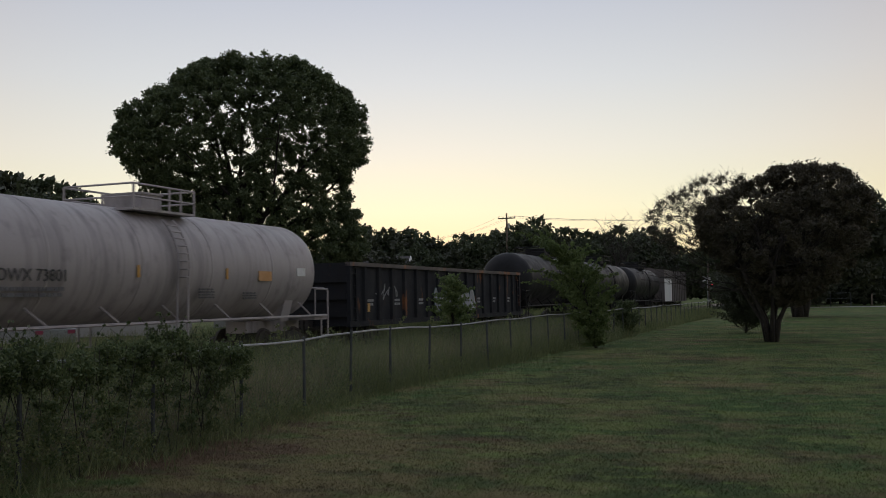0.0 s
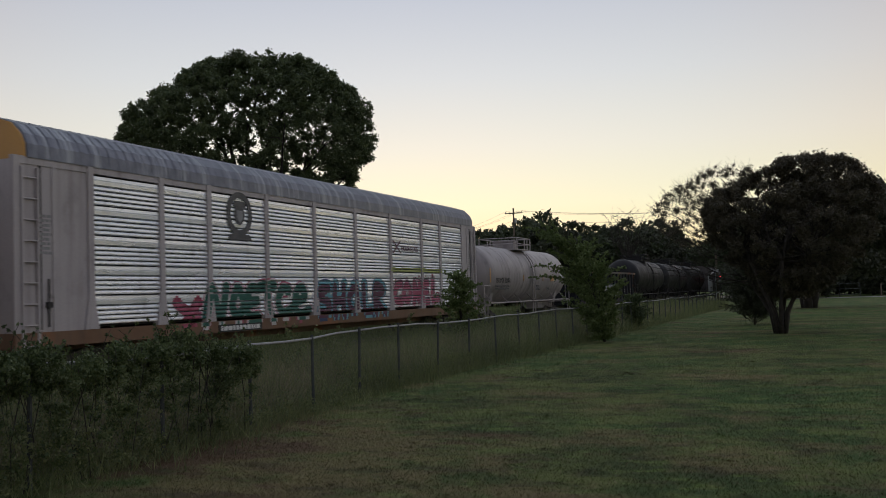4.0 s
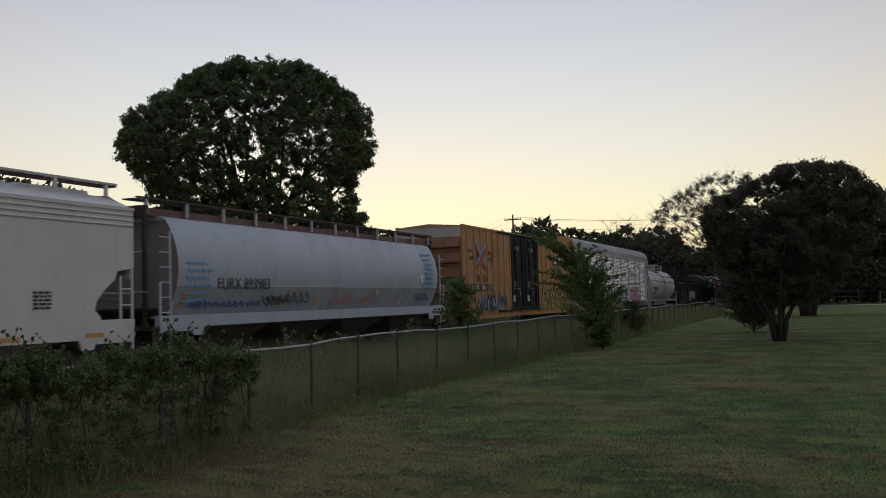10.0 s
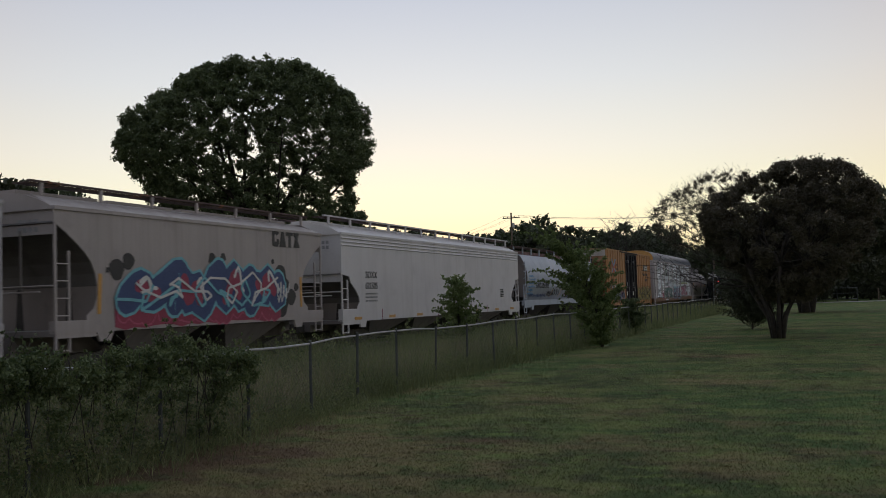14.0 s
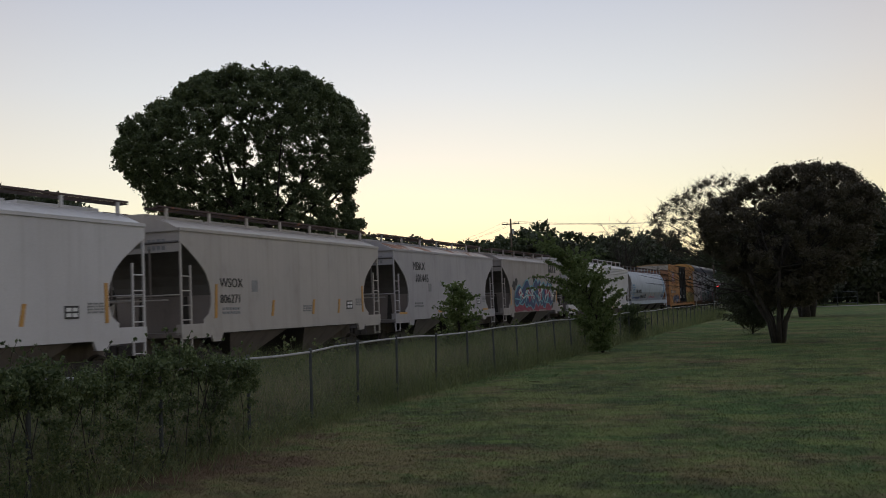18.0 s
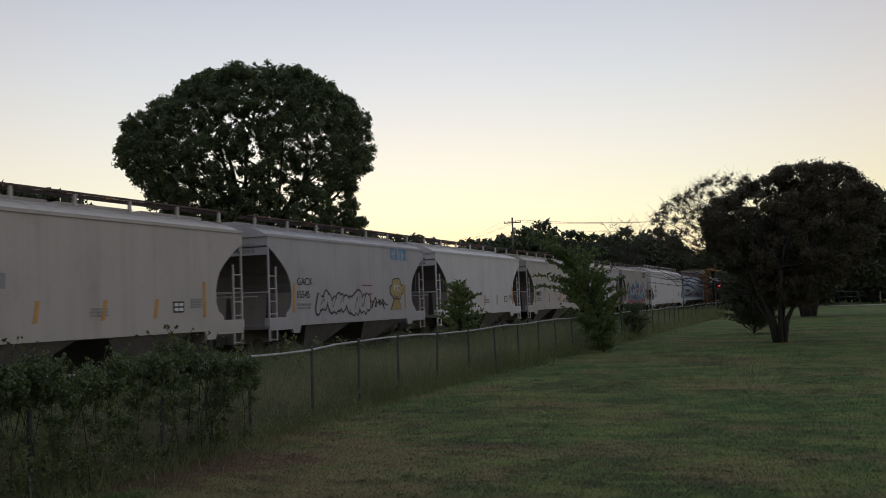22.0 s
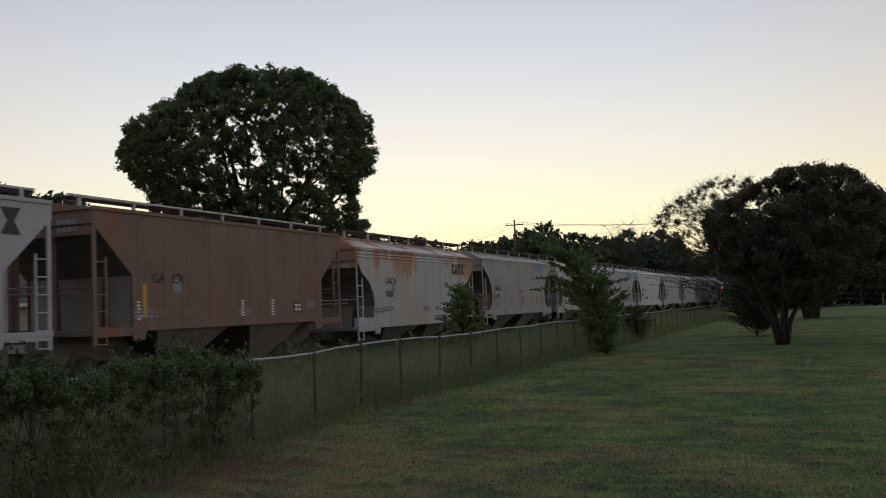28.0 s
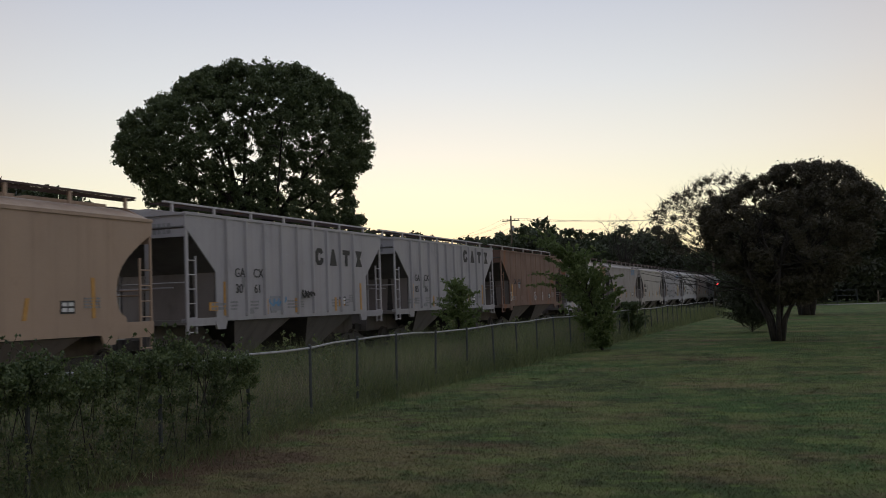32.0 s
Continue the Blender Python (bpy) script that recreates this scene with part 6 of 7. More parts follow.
def outlined(table, depth, n, r0, r1, seed, rim=0.5, holes=(), lobes=0.0):
    """Clump centres inside an outline: rows of height, left and right. rim: share that keeps to the outside."""
    g = np.random.default_rng(seed)
    zs = [row[0] for row in table]
    full = max(row[2] - row[1] for row in table)
    out = []
    while len(out) < n:
        r = g.uniform(r0, r1)
        z = g.uniform(zs[0] + r * 0.5, zs[-1] - r * 0.6)
        lo = float(np.interp(z, zs, [row[1] for row in table])) + r * 0.8
        hi = float(np.interp(z, zs, [row[2] for row in table])) - r * 0.8
        lo += lobes * (0.5 * math.sin(3.1 * z + 1.0) + 0.5 * math.sin(6.7 * z))
        hi += lobes * (0.5 * math.sin(2.7 * z + 2.2) + 0.5 * math.sin(7.3 * z + 1.0))
        if hi <= lo:
            continue
        u = g.uniform(-1, 1)
        if g.random() < rim:
            u = np.sign(u) * (1 - 0.35 * abs(u))
        v = g.uniform(-1, 1) * math.sqrt(max(0.0, 1 - u * u)) * min(1.0, (hi - lo + 1.6 * r) / full)
        x = (lo + hi) / 2 + u * (hi - lo) / 2
        if lobes and z + r * 0.6 > zs[-1] - lobes * (1.0 + math.sin(4.3 * x) * 0.6 + math.sin(9.1 * x + 1.0) * 0.4):
            continue
        if any(((x - hx) / hw) ** 2 + ((z - hz) / hh) ** 2 < 1 and g.random() < keep for hx, hz, hw, hh, keep in holes):
            continue
        out.append((x, v * depth, z, r))
    return out


def turned(rows, across):
    """Clumps laid out across the line of sight."""
    return [(x * across[0] - y * across[1], x * across[1] + y * across[0], z, r) for x, y, z, r in rows]


def big_tree():
    """Broad round crown behind the track."""
    mid = np.array((-0.545, 0.838)) * 48.0
    across = (0.838, 0.545)
    t = thing("tree", "broad tall tree with a dense round dark green crown", "tree", at=pose(mid[0], mid[1], 0))
    table = ((2.6, -3.5, 5.0), (4.0, -4.6, 6.1), (5.05, -4.8, 6.15), (6.1, -4.7, 5.9), (6.6, -4.7, 5.3), (7.6, -4.9, 5.4), (8.7, -6.0, 6.05), (9.7, -6.4, 6.45), (10.9, -5.9, 6.3), (12.1, -4.3, 5.5), (12.9, -3.1, 4.6), (13.4, -2.2, 3.6), (14.0, -1.2, 2.6))
    g = np.random.default_rng(14)
    # the low inner crown lets many small spots of sky through, the top is closed
    holes = [(-0.9, 9.0, 0.5, 0.45, 0.9), (2.6, 8.4, 0.45, 0.4, 0.85), (0.3, 9.7, 0.3, 0.4, 0.85), (4.1, 7.1, 0.4, 0.35, 0.85), (-0.4, 8.2, 0.25, 0.6, 0.8)]
    while len(holes) < 15:
        hx, hz = g.uniform(-4.6, 5.2), g.uniform(6.2, 10.3)
        if hz < 9.0 or abs(hx) < 3.0:
            holes.append((hx, hz, g.uniform(0.16, 0.4), g.uniform(0.14, 0.34), g.uniform(0.7, 0.98)))
    for _ in range(22):
        holes.append((g.uniform(0.4, 5.2), g.uniform(4.8, 8.4), g.uniform(0.14, 0.34), g.uniform(0.12, 0.3), g.uniform(0.8, 0.98)))
    rows = turned(outlined(table, 4.6, 6200, 0.13, 0.38, 11, 0.16, holes, 0.24), across)
    part("crown", leaf_mesh("crown", [c[:3] for c in rows], [c[3] for c in rows], 330000, 0.064, M_LEAF, 12, 0.85, 0.1), None, t)
    part("outer_leaves", leaf_mesh("outer_leaves", [c[:3] for c in rows], [c[3] * 1.25 for c in rows], 50000, 0.056, M_LEAF, 13, 0.9, 0.4), None, t)
    wood = Geo().tube([(0, 0, -0.1), (0.1, 0, 1.2), (0.0, 0.1, 2.6)], 0.5, 10, 0.42)
    limbs(wood, (0, 0.1, 2.4), [c[:3] for c in rows[::210]], 0.17, 3, 0.14)
    part("trunk", wood, M_BARK, t, smooth=True)


def lawn_tree(label, at, stems, crown, count, size, seed, mat, spread=0.16, bare=(), foot=0.16, rise=2.4, thick=0.17):
    t = thing("tree", label, "tree", at=pose(*at))
    wood = Geo()
    for k in range(stems):
        w = 2 * math.pi * k / stems + 0.4
        root = (foot * math.cos(w), foot * math.sin(w), -0.05)
        top = (spread * 8 * math.cos(w), spread * 8 * math.sin(w), rise)
        wood.tube([root, (root[0] * 2.0, root[1] * 2.0, rise * 0.3), (top[0] * 0.7, top[1] * 0.7, rise * 0.7), top], thick, 8, thick * 0.6)
        limbs(wood, top, [(c[0] * 0.9, c[1] * 0.9, c[2] * 0.93) for i, c in enumerate(crown) if i % (stems * 5) == k], thick * 0.48, seed + k, 0.1, 5)
    for i, b in enumerate(bare):
        limbs(wood, (0.1, 0, 1.5), [b], 0.04, seed + 50 + i, 0.13, 5)
        limbs(wood, (b[0] * 0.6, b[1] * 0.6, b[2] * 0.75), [(b[0] + 0.2 * j, b[1] + 0.5 * (j - 1), b[2] + 0.35 * j) for j in range(3)], 0.010, seed + 80 + i, 0.07, 4)
    part("trunk", wood, M_BARK, t, smooth=True)
    part("crown", leaf_mesh("crown", [c[:3] for c in crown], [c[3] for c in crown], count, size, mat, seed + 9, 0.8, 0.2), None, t)
    return t


def clumps(seed, n, rx, ry, z0, z1, r0, r1):
    g = np.random.default_rng(seed)
    out = []
    while len(out) < n:
        u, v, w = g.uniform(-1, 1), g.uniform(-1, 1), g.random()
        lim = math.sqrt(max(0.0, 1 - (abs(w - 0.35) / (0.68 if w > 0.35 else 0.5)) ** 2.2))
        if u * u + v * v > lim * lim:
            continue
        out.append((u * rx, v * ry, z0 + (z1 - z0) * w, g.uniform(r0, r1)))
    return out


big_tree()
# the low tree on the lawn: dense heart, sparse twiggy side
heart = outlined(((1.3, -0.5, 0.9), (1.8, -0.9, 1.8), (2.4, -1.5, 2.6), (3.2, -2.3, 3.45), (3.9, -2.8, 3.6), (4.6, -2.9, 3.75), (5.3, -2.3, 3.75), (5.8, -0.9, 3.4), (6.15, -0.1, 2.8), (6.6, 0.5, 2.1)), 2.6, 760, 0.15, 0.38, 22, 0.22, (), 0.08)
thin = outlined(((3.2, -3.6, -1.6), (4.0, -4.3, -1.7), (4.6, -4.6, -1.7), (5.2, -4.2, -1.2), (5.7, -3.3, -0.5), (6.15, -2.5, -0.5), (6.3, -1.7, -0.8)), 1.6, 310, 0.10, 0.27, 23, 0.3)
low_tree = lawn_tree("low spreading dark tree with several stems on the lawn", (-1.79, 37.4, 0), 7, heart, 130000, 0.046, 21, M_LEAF_RED,
                     bare=((-4.3, 0.5, 4.9), (-4.4, -0.4, 4.2), (-4.5, 0.6, 3.0), (-3.4, 0.0, 5.6), (-4.9, 0.2, 2.7), (-4.6, -0.6, 2.4), (-2.6, 0.8, 5.9), (-4.0, 0.0, 3.4), (-5.3, 0.3, 2.9)), foot=0.15, thick=0.10, rise=2.6)
part("sparse_leaves", leaf_mesh("sparse_leaves", [c[:3] for c in thin], [c[3] for c in thin], 23000, 0.026, M_LEAF_RED, 25, 0.9, 0.0), None, low_tree)
part("outer_leaves", leaf_mesh("outer_leaves", [c[:3] for c in heart], [c[3] * 1.3 for c in heart], 26000, 0.036, M_LEAF_RED, 27, 0.9, 0.5), None, low_tree)
twigs = Geo()
rnd_twig = random.Random(26)
for spot, c in enumerate(thin):
    hub = Vector((c[0] * 0.72, c[1] * 0.6, c[2] - 0.55))
    if spot % 3 == 0:
        twigs.tube([hub, (hub + Vector(c[:3])) / 2 + Vector((0, rnd_twig.uniform(-0.1, 0.1), 0.08)), c[:3]], 0.009, 4, 0.004)
    for _ in range(4):
        twigs.tube([c[:3], (c[0] + rnd_twig.uniform(-0.35, 0.25), c[1] + rnd_twig.uniform(-0.3, 0.3), c[2] + rnd_twig.uniform(-0.05, 0.4))], 0.005, 3, 0.002)
part("twig_spray", twigs, M_BARK, low_tree)
crown = outlined(((2.2, -4.0, 5.0), (4.5, -4.6, 7.0), (6.5, -4.2, 7.2), (8.3, -2.8, 6.4), (9.8, -1.0, 4.2)), 4.5, 150, 0.7, 1.5, 24, 0.3)
lawn_tree("large dense dark tree with a stout trunk, behind the low one", (-1.6, 76.0, 0), 3, crown, 26000, 0.17, 31, M_LEAF_DARK, foot=0.25, thick=0.34, rise=3.4, spread=0.12)


def wood_tree(seed, h, w, mat):
    t = thing("tree", "distant dark green tree against the bright sky", "tree", "distant row of trees")
    cl = clumps(seed, 430, w, w, h * 0.06, h - 0.6, w * 0.11, w * 0.22)
    part("crown", leaf_mesh("crown", [c[:3] for c in cl], [c[3] for c in cl], 14000, 0.27, mat, seed, 0.8, 0.15), None, t)
    g = Geo().tube([(0, 0, -0.2), (0.1, 0, h * 0.3), (0, 0.1, h * 0.6)], 0.3, 7, 0.12)
    limbs(g, (0, 0, h * 0.3), [c[:3] for c in cl[:8]], 0.1, seed, 0.25, 4)
    part("trunk", g, M_BARK, t)
    return t


def build_woods():
    variants = [wood_tree(40 + k, h, w, m) for k, (h, w, m) in enumerate(((12.5, 6.0, M_LEAF_FAR), (11.5, 5.4, M_LEAF_DARK), (13.5, 5.6, M_LEAF_FAR)))]
    rnd = random.Random(8)
    spots = []
    for k in range(32):
        spots.append((-67 + 2.0 * k, 136 + rnd.uniform(-9, 12), 1.04 if k < 12 else 1.02 if k < 17 else 0.9))
    for k in range(26):
        spots.append((-68 + 2.6 * k, 127 + rnd.uniform(-4, 4), 0.83))
    for k in range(15):
        spots.append((-24 + 3.3 * k, 155 + rnd.uniform(-8, 14), 0.92))
    for k in range(9):
        spots.append((5 + 4.0 * k, 140 + rnd.uniform(-5, 8), 0.62))
    for k in range(5):
        spots.append((-8.5 + 3.1 * k, 168 + rnd.uniform(-5, 8), 1.1))
    spots += [(-47, 33, 0.72), (-55, 36, 0.75), (-58, 28, 0.8), (-45, 27, 0.62), (-26.5, 57.0, 0.46), (-60, 48, 0.8), (-58, 66, 0.7), (-57, 53, 1.12), (-62, 61, 1.12), (-55, 58, 0.98), (-66, 62, 1.0)]
    spots += [(-48.4, 50.6, 0.78), (-44.6, 53.9, 0.70)]
    spots = [q for q in spots if not (-22.5 < q[0] < -10.5 and 90 < q[1] < 380)]
    spots += [(-56 + 4.0 * k, 392 + rnd.uniform(-8, 8), 1.65) for k in range(15)]
    for i, (x, y, size) in enumerate(spots):
        v = variants[i % 3]
        m = pose(x, y, 0, 0, 0, rnd.uniform(0, 360))
        k = rnd.uniform(0.86, 1.06) * size
        if i < 3:
            v.matrix_basis = m
        else:
            c = copy_thing(v, m)
            c.scale = (k, k, k * rnd.uniform(0.92, 1.04))


build_woods()


def bare_tree(at, h):
    t = thing("tree", "tall bare tree with fine leafless twigs", "tree", at=at)
    rnd, g = random.Random(17), Geo()
    g.tube([(0, 0, -0.2), (0.1, 0, h * 0.4), (0, 0.1, h * 0.6)], 0.22, 7, 0.1)
    tips = [(rnd.uniform(-1, 1) * h * 0.30, rnd.uniform(-1, 1) * h * 0.2, h * rnd.uniform(0.7, 1.0)) for _ in range(26)]
    limbs(g, (0.05, 0, h * 0.35), tips, 0.07, 18, 0.32, 4)
    for tip in tips:
        for _ in range(5):
            g.tube([tip, tuple(c + rnd.uniform(-0.9, 0.9) for c in tip)], 0.02, 3, 0.008)
    part("trunk", g, M_BARK, t)


bare_tree(pose(-22.8, 118, 0), 11.5)


def shoots(wood, trunk, tips, seed, per, size, thick, mat, parent, droop=0.3):
    """Arching shoots from a stem, each set with leaves along it."""
    rnd, g = random.Random(seed), np.random.default_rng(seed)
    c, r = [], []
    for tip, start in tips:
        a = Vector(trunk(start))
        b = Vector(tip)
        bow = Vector((rnd.uniform(-0.06, 0.06), rnd.uniform(-0.06, 0.06), 0.12)) * (b - a).length
        line = [a + (b - a) * u + bow * math.sin(math.pi * u) for u in (0, 0.2, 0.4, 0.6, 0.8, 1.0)]
        wood.tube(line, thick, 4, thick * 0.3)
        n = max(4, int((b - a).length * 16))
        for k in range(n):
            u = 0.22 + 0.78 * (k + 0.5) / n
            p = a + (b - a) * u + bow * math.sin(math.pi * u)
            c.append((p.x + rnd.gauss(0, 0.03), p.y + rnd.gauss(0, 0.03), p.z + rnd.gauss(0, 0.03))); r.append((0.05 + 0.10 * (1 - u)) * rnd.uniform(0.7, 1.3))
    part("crown", leaf_mesh("crown", c, r, per * len(tips), size, mat, seed, 1.0, 0.0, droop), None, parent)


def small_tree(name, label, at, h, w, count, seed, mat=None, low=0.25):
    t = thing(name, label, "sapling", at=pose(*at))
    rnd = random.Random(seed)
    wood = Geo().tube([(0, 0, -0.1), (0.03, 0.02, h * 0.35), (-0.02, 0.03, h * 0.7), (0, 0, h * 0.95)], 0.04, 6, 0.01)
    tips = []
    n = count // 130
    for k in range(n):
        s = low + (0.9 - low) * k / n
        a = rnd.uniform(0, 2 * math.pi)
        reach = w * rnd.uniform(0.5, 1.05) * (1.0 - 0.75 * max(0.0, s - 0.35))
        tips.append(((reach * math.cos(a), reach * math.sin(a), min(h, h * s + reach * rnd.uniform(0.3, 0.9))), s * h))
    tips.append(((0, 0, h), 0.6 * h))
    shoots(wood, lambda z: (0, 0.02, z), tips, seed, 130, 0.036, 0.008, mat or M_LEAF_SAP, t)
    part("trunk", wood, M_BARK, t)
    return t


def fence_sapling():
    """Leaning young tree that grows through the fence."""
    t = thing("sapling", "slender leaning green sapling growing through the fence", "sapling", at=pose(-7.95, 33.2, 0))
    rnd = random.Random(61)
    table = ((0.4, -0.1, 1.0), (0.9, -0.4, 1.2), (1.5, -0.9, 1.4), (2.2, -1.3, 1.5), (3.0, -1.4, 1.4), (3.5, -1.2, 0.7), (3.8, -1.6, -0.2), (4.2, -2.0, -0.9))
    zs = [q[0] for q in table]
    spine = ((0.6, -0.1), (0.5, 0.9), (0.2, 1.9), (-0.3, 2.9), (-1.1, 3.8))
    wood = Geo().tube([(x, 0, z) for x, z in spine], 0.06, 6, 0.015)
    def stem(z):
        return (float(np.interp(z, [q[1] for q in spine], [q[0] for q in spine])), 0.0, z)
    tips = []
    for k in range(150):
        z = rnd.uniform(0.4, 3.9)
        lo, hi = float(np.interp(z, zs, [q[1] for q in table])), float(np.interp(z, zs, [q[2] for q in table]))
        u = rnd.uniform(-1, 1)
        tips.append((((lo + hi) / 2 + u * (hi - lo) / 2, rnd.uniform(-1.1, 1.1) * math.sqrt(1 - u * u), z), max(0.4, z - rnd.uniform(0.5, 1.3))))
    for k in range(26):
        z = rnd.uniform(0.12, 0.8)
        tips.append(((0.55 + rnd.uniform(-0.55, 0.6), rnd.uniform(-0.6, 0.5), z), max(0.05, z - 0.25)))
    tips += [((-2.1, 0.1, 2.3), 1.6), ((-2.0, 0.0, 2.7), 2.0), ((-2.2, 0.0, 4.1), 3.2), ((-1.7, 0.2, 4.35), 3.4), ((-1.9, -0.2, 3.9), 3.0), ((-1.2, 0.1, 4.3), 3.5)]
    shoots(wood, stem, tips, 63, 270, 0.040, 0.012, M_LEAF_SAP, t)
    part("trunk", wood, M_BARK, t)


fence_sapling()
small_tree("sapling", "small green sapling beside the track", (-10.9, 28.6, 0), 2.55, 0.95, 13000, 62, low=0.08)
small_tree("shrub", "dull brown-green shrub at the fence", (-8.15, 43.0, 0), 1.55, 0.8, 13000, 63, M_LEAF, low=0.0)
small_tree("shrub", "dark shrub beside the stems of the low tree", (-3.3, 46.0, 0), 2.8, 1.9, 46000, 64, M_LEAF_DARK, low=0.0)


def vine():
    """Vines that cover the near stretch of the fence."""
    g = np.random.default_rng(71)
    c, r = [], []
    for _ in range(560):
        y = g.uniform(3.2, 11.6)
        top = 1.38 + 0.07 * math.sin(y * 2.1) + 0.05 * math.sin(y * 5.3) - 0.06 * max(0.0, y - 9.5)
        z = top - abs(g.normal(0.0, 0.24)) - 0.06
        c.append((fence_x(y) + g.normal(0.06, 0.14), y, max(0.3, z))); r.append(g.uniform(0.07, 0.17))
    for _ in range(190):
        y = g.uniform(3.2, 11.2)
        c.append((fence_x(y) + g.normal(0.03, 0.12), y, g.uniform(0.15, 0.8))); r.append(g.uniform(0.05, 0.14))
    t = thing("vine", "dense green vines hanging over the fence", "vine", kind="stuff")
    rnd = random.Random(73)
    stems = Geo()
    # sprigs that stand up from the top, and runners that hang down
    for k in range(190):
        y = rnd.uniform(3.2, 11.4)
        x, top = fence_x(y) + rnd.uniform(-0.1, 0.18), 1.33 + 0.07 * math.sin(y * 2.1) + 0.05 * math.sin(y * 5.3) - 0.06 * max(0.0, y - 9.5)
        up = rnd.random() < 0.5
        reach = rnd.uniform(0.06, 0.26) if up else -rnd.uniform(0.45, 1.05)
        bend = (rnd.uniform(-0.15, 0.15), rnd.uniform(-0.2, 0.2))
        line = [(x + bend[0] * u * u, y + bend[1] * u * u, top + reach * u) for u in (0.0, 0.33, 0.66, 1.0)]
        stems.tube(line, 0.004, 4, 0.002)
        for p in line[1:]:
            c.append(p); r.append(rnd.uniform(0.02, 0.04))
    part("leaves", leaf_mesh("leaves", c, r, 92000, 0.0195, M_VINE, 72, 0.9, 0.0, 0.5), None, t)
    for k in range(34):
        y = rnd.uniform(3.2, 11.4)
        x = fence_x(y) + rnd.uniform(0.0, 0.1)
        stems.tube([(x, y, 0), (x + rnd.uniform(-0.1, 0.1), y + rnd.uniform(-0.2, 0.2), 0.5), (x + rnd.uniform(-0.1, 0.15), y + rnd.uniform(-0.35, 0.35), 1.15)], 0.006, 4)
    part("stems", stems, M_BARK, t)


vine()


def fence_weeds():
    """Leafy tangle at the fence's foot, high near the eye and lower further on."""
    g = np.random.default_rng(76)
    c, r = [], []
    for _ in range(3200):
        y = 3 + 50 * g.random() ** 1.6
        top = 1.0 if y < 11.5 else 0.62 + 0.2 * math.sin(y * 1.3)
        back = abs(g.normal(0.0, 0.9))
        c.append((fence_x(y) + 0.22 - back, y, top * (0.1 + 0.9 * g.random() ** 1.2) * (0.55 + 0.45 * min(1.0, back)))); r.append(g.uniform(0.05, 0.2))
    t = thing("weeds", "tangle of leafy weeds at the foot of the fence", "weeds", kind="stuff")
    part("leaves", leaf_mesh("leaves", c, r, 95000, 0.02, M_WEED, 77, 1.0, 0.0, 0.3), None, t)


fence_weeds()


def tall_weeds():
    """Single leafy stalks that stand above the grass along the track."""
    g = np.random.default_rng(75)
    for k in range(26):
        y = float(g.uniform(6, 34))
        x = float(g.uniform(-13.6, -8.8))
        h = float(g.uniform(0.8, 1.35))
        t = thing("weed", "tall leafy weed standing in rough grass", "weed", "weeds by the track", at=pose(x, y, 0))
        part("stalk", Geo().tube([(0, 0, 0), (0.03, 0.05, h * 0.5), (0.0, 0.12, h)], 0.012, 5, 0.005), M_WEEDSTALK, t)
        c = [(g.normal(0, 0.07), g.normal(0.05, 0.07), h * u) for u in np.linspace(0.2, 1.0, 8)]
        part("leaves", leaf_mesh("leaves", c, [0.13] * 8, 170, 0.035, M_WEED, 200 + k, 1.0, 0.0), None, t)


tall_weeds()


def blades(name, label, category, spots, height, width, material, seed, lean=0.35):
    g = np.random.default_rng(seed)
    n = len(spots)
    a = g.uniform(0, 2 * np.pi, n)
    h = height * (0.5 + g.random(n))
    side = np.stack([np.cos(a), np.sin(a), 0 * a], 1) * (width * (0.6 + 0.8 * g.random(n)))[:, None]
    tip = np.stack([g.normal(0, lean, n) * h, g.normal(0, lean, n) * h, h], 1)
    v = np.stack([spots - side, spots + side, spots + tip], 1).reshape(-1, 3)
    ob = new(name, quads(name, v, material, 3))
    return tagged(ob, label, category, kind="stuff")


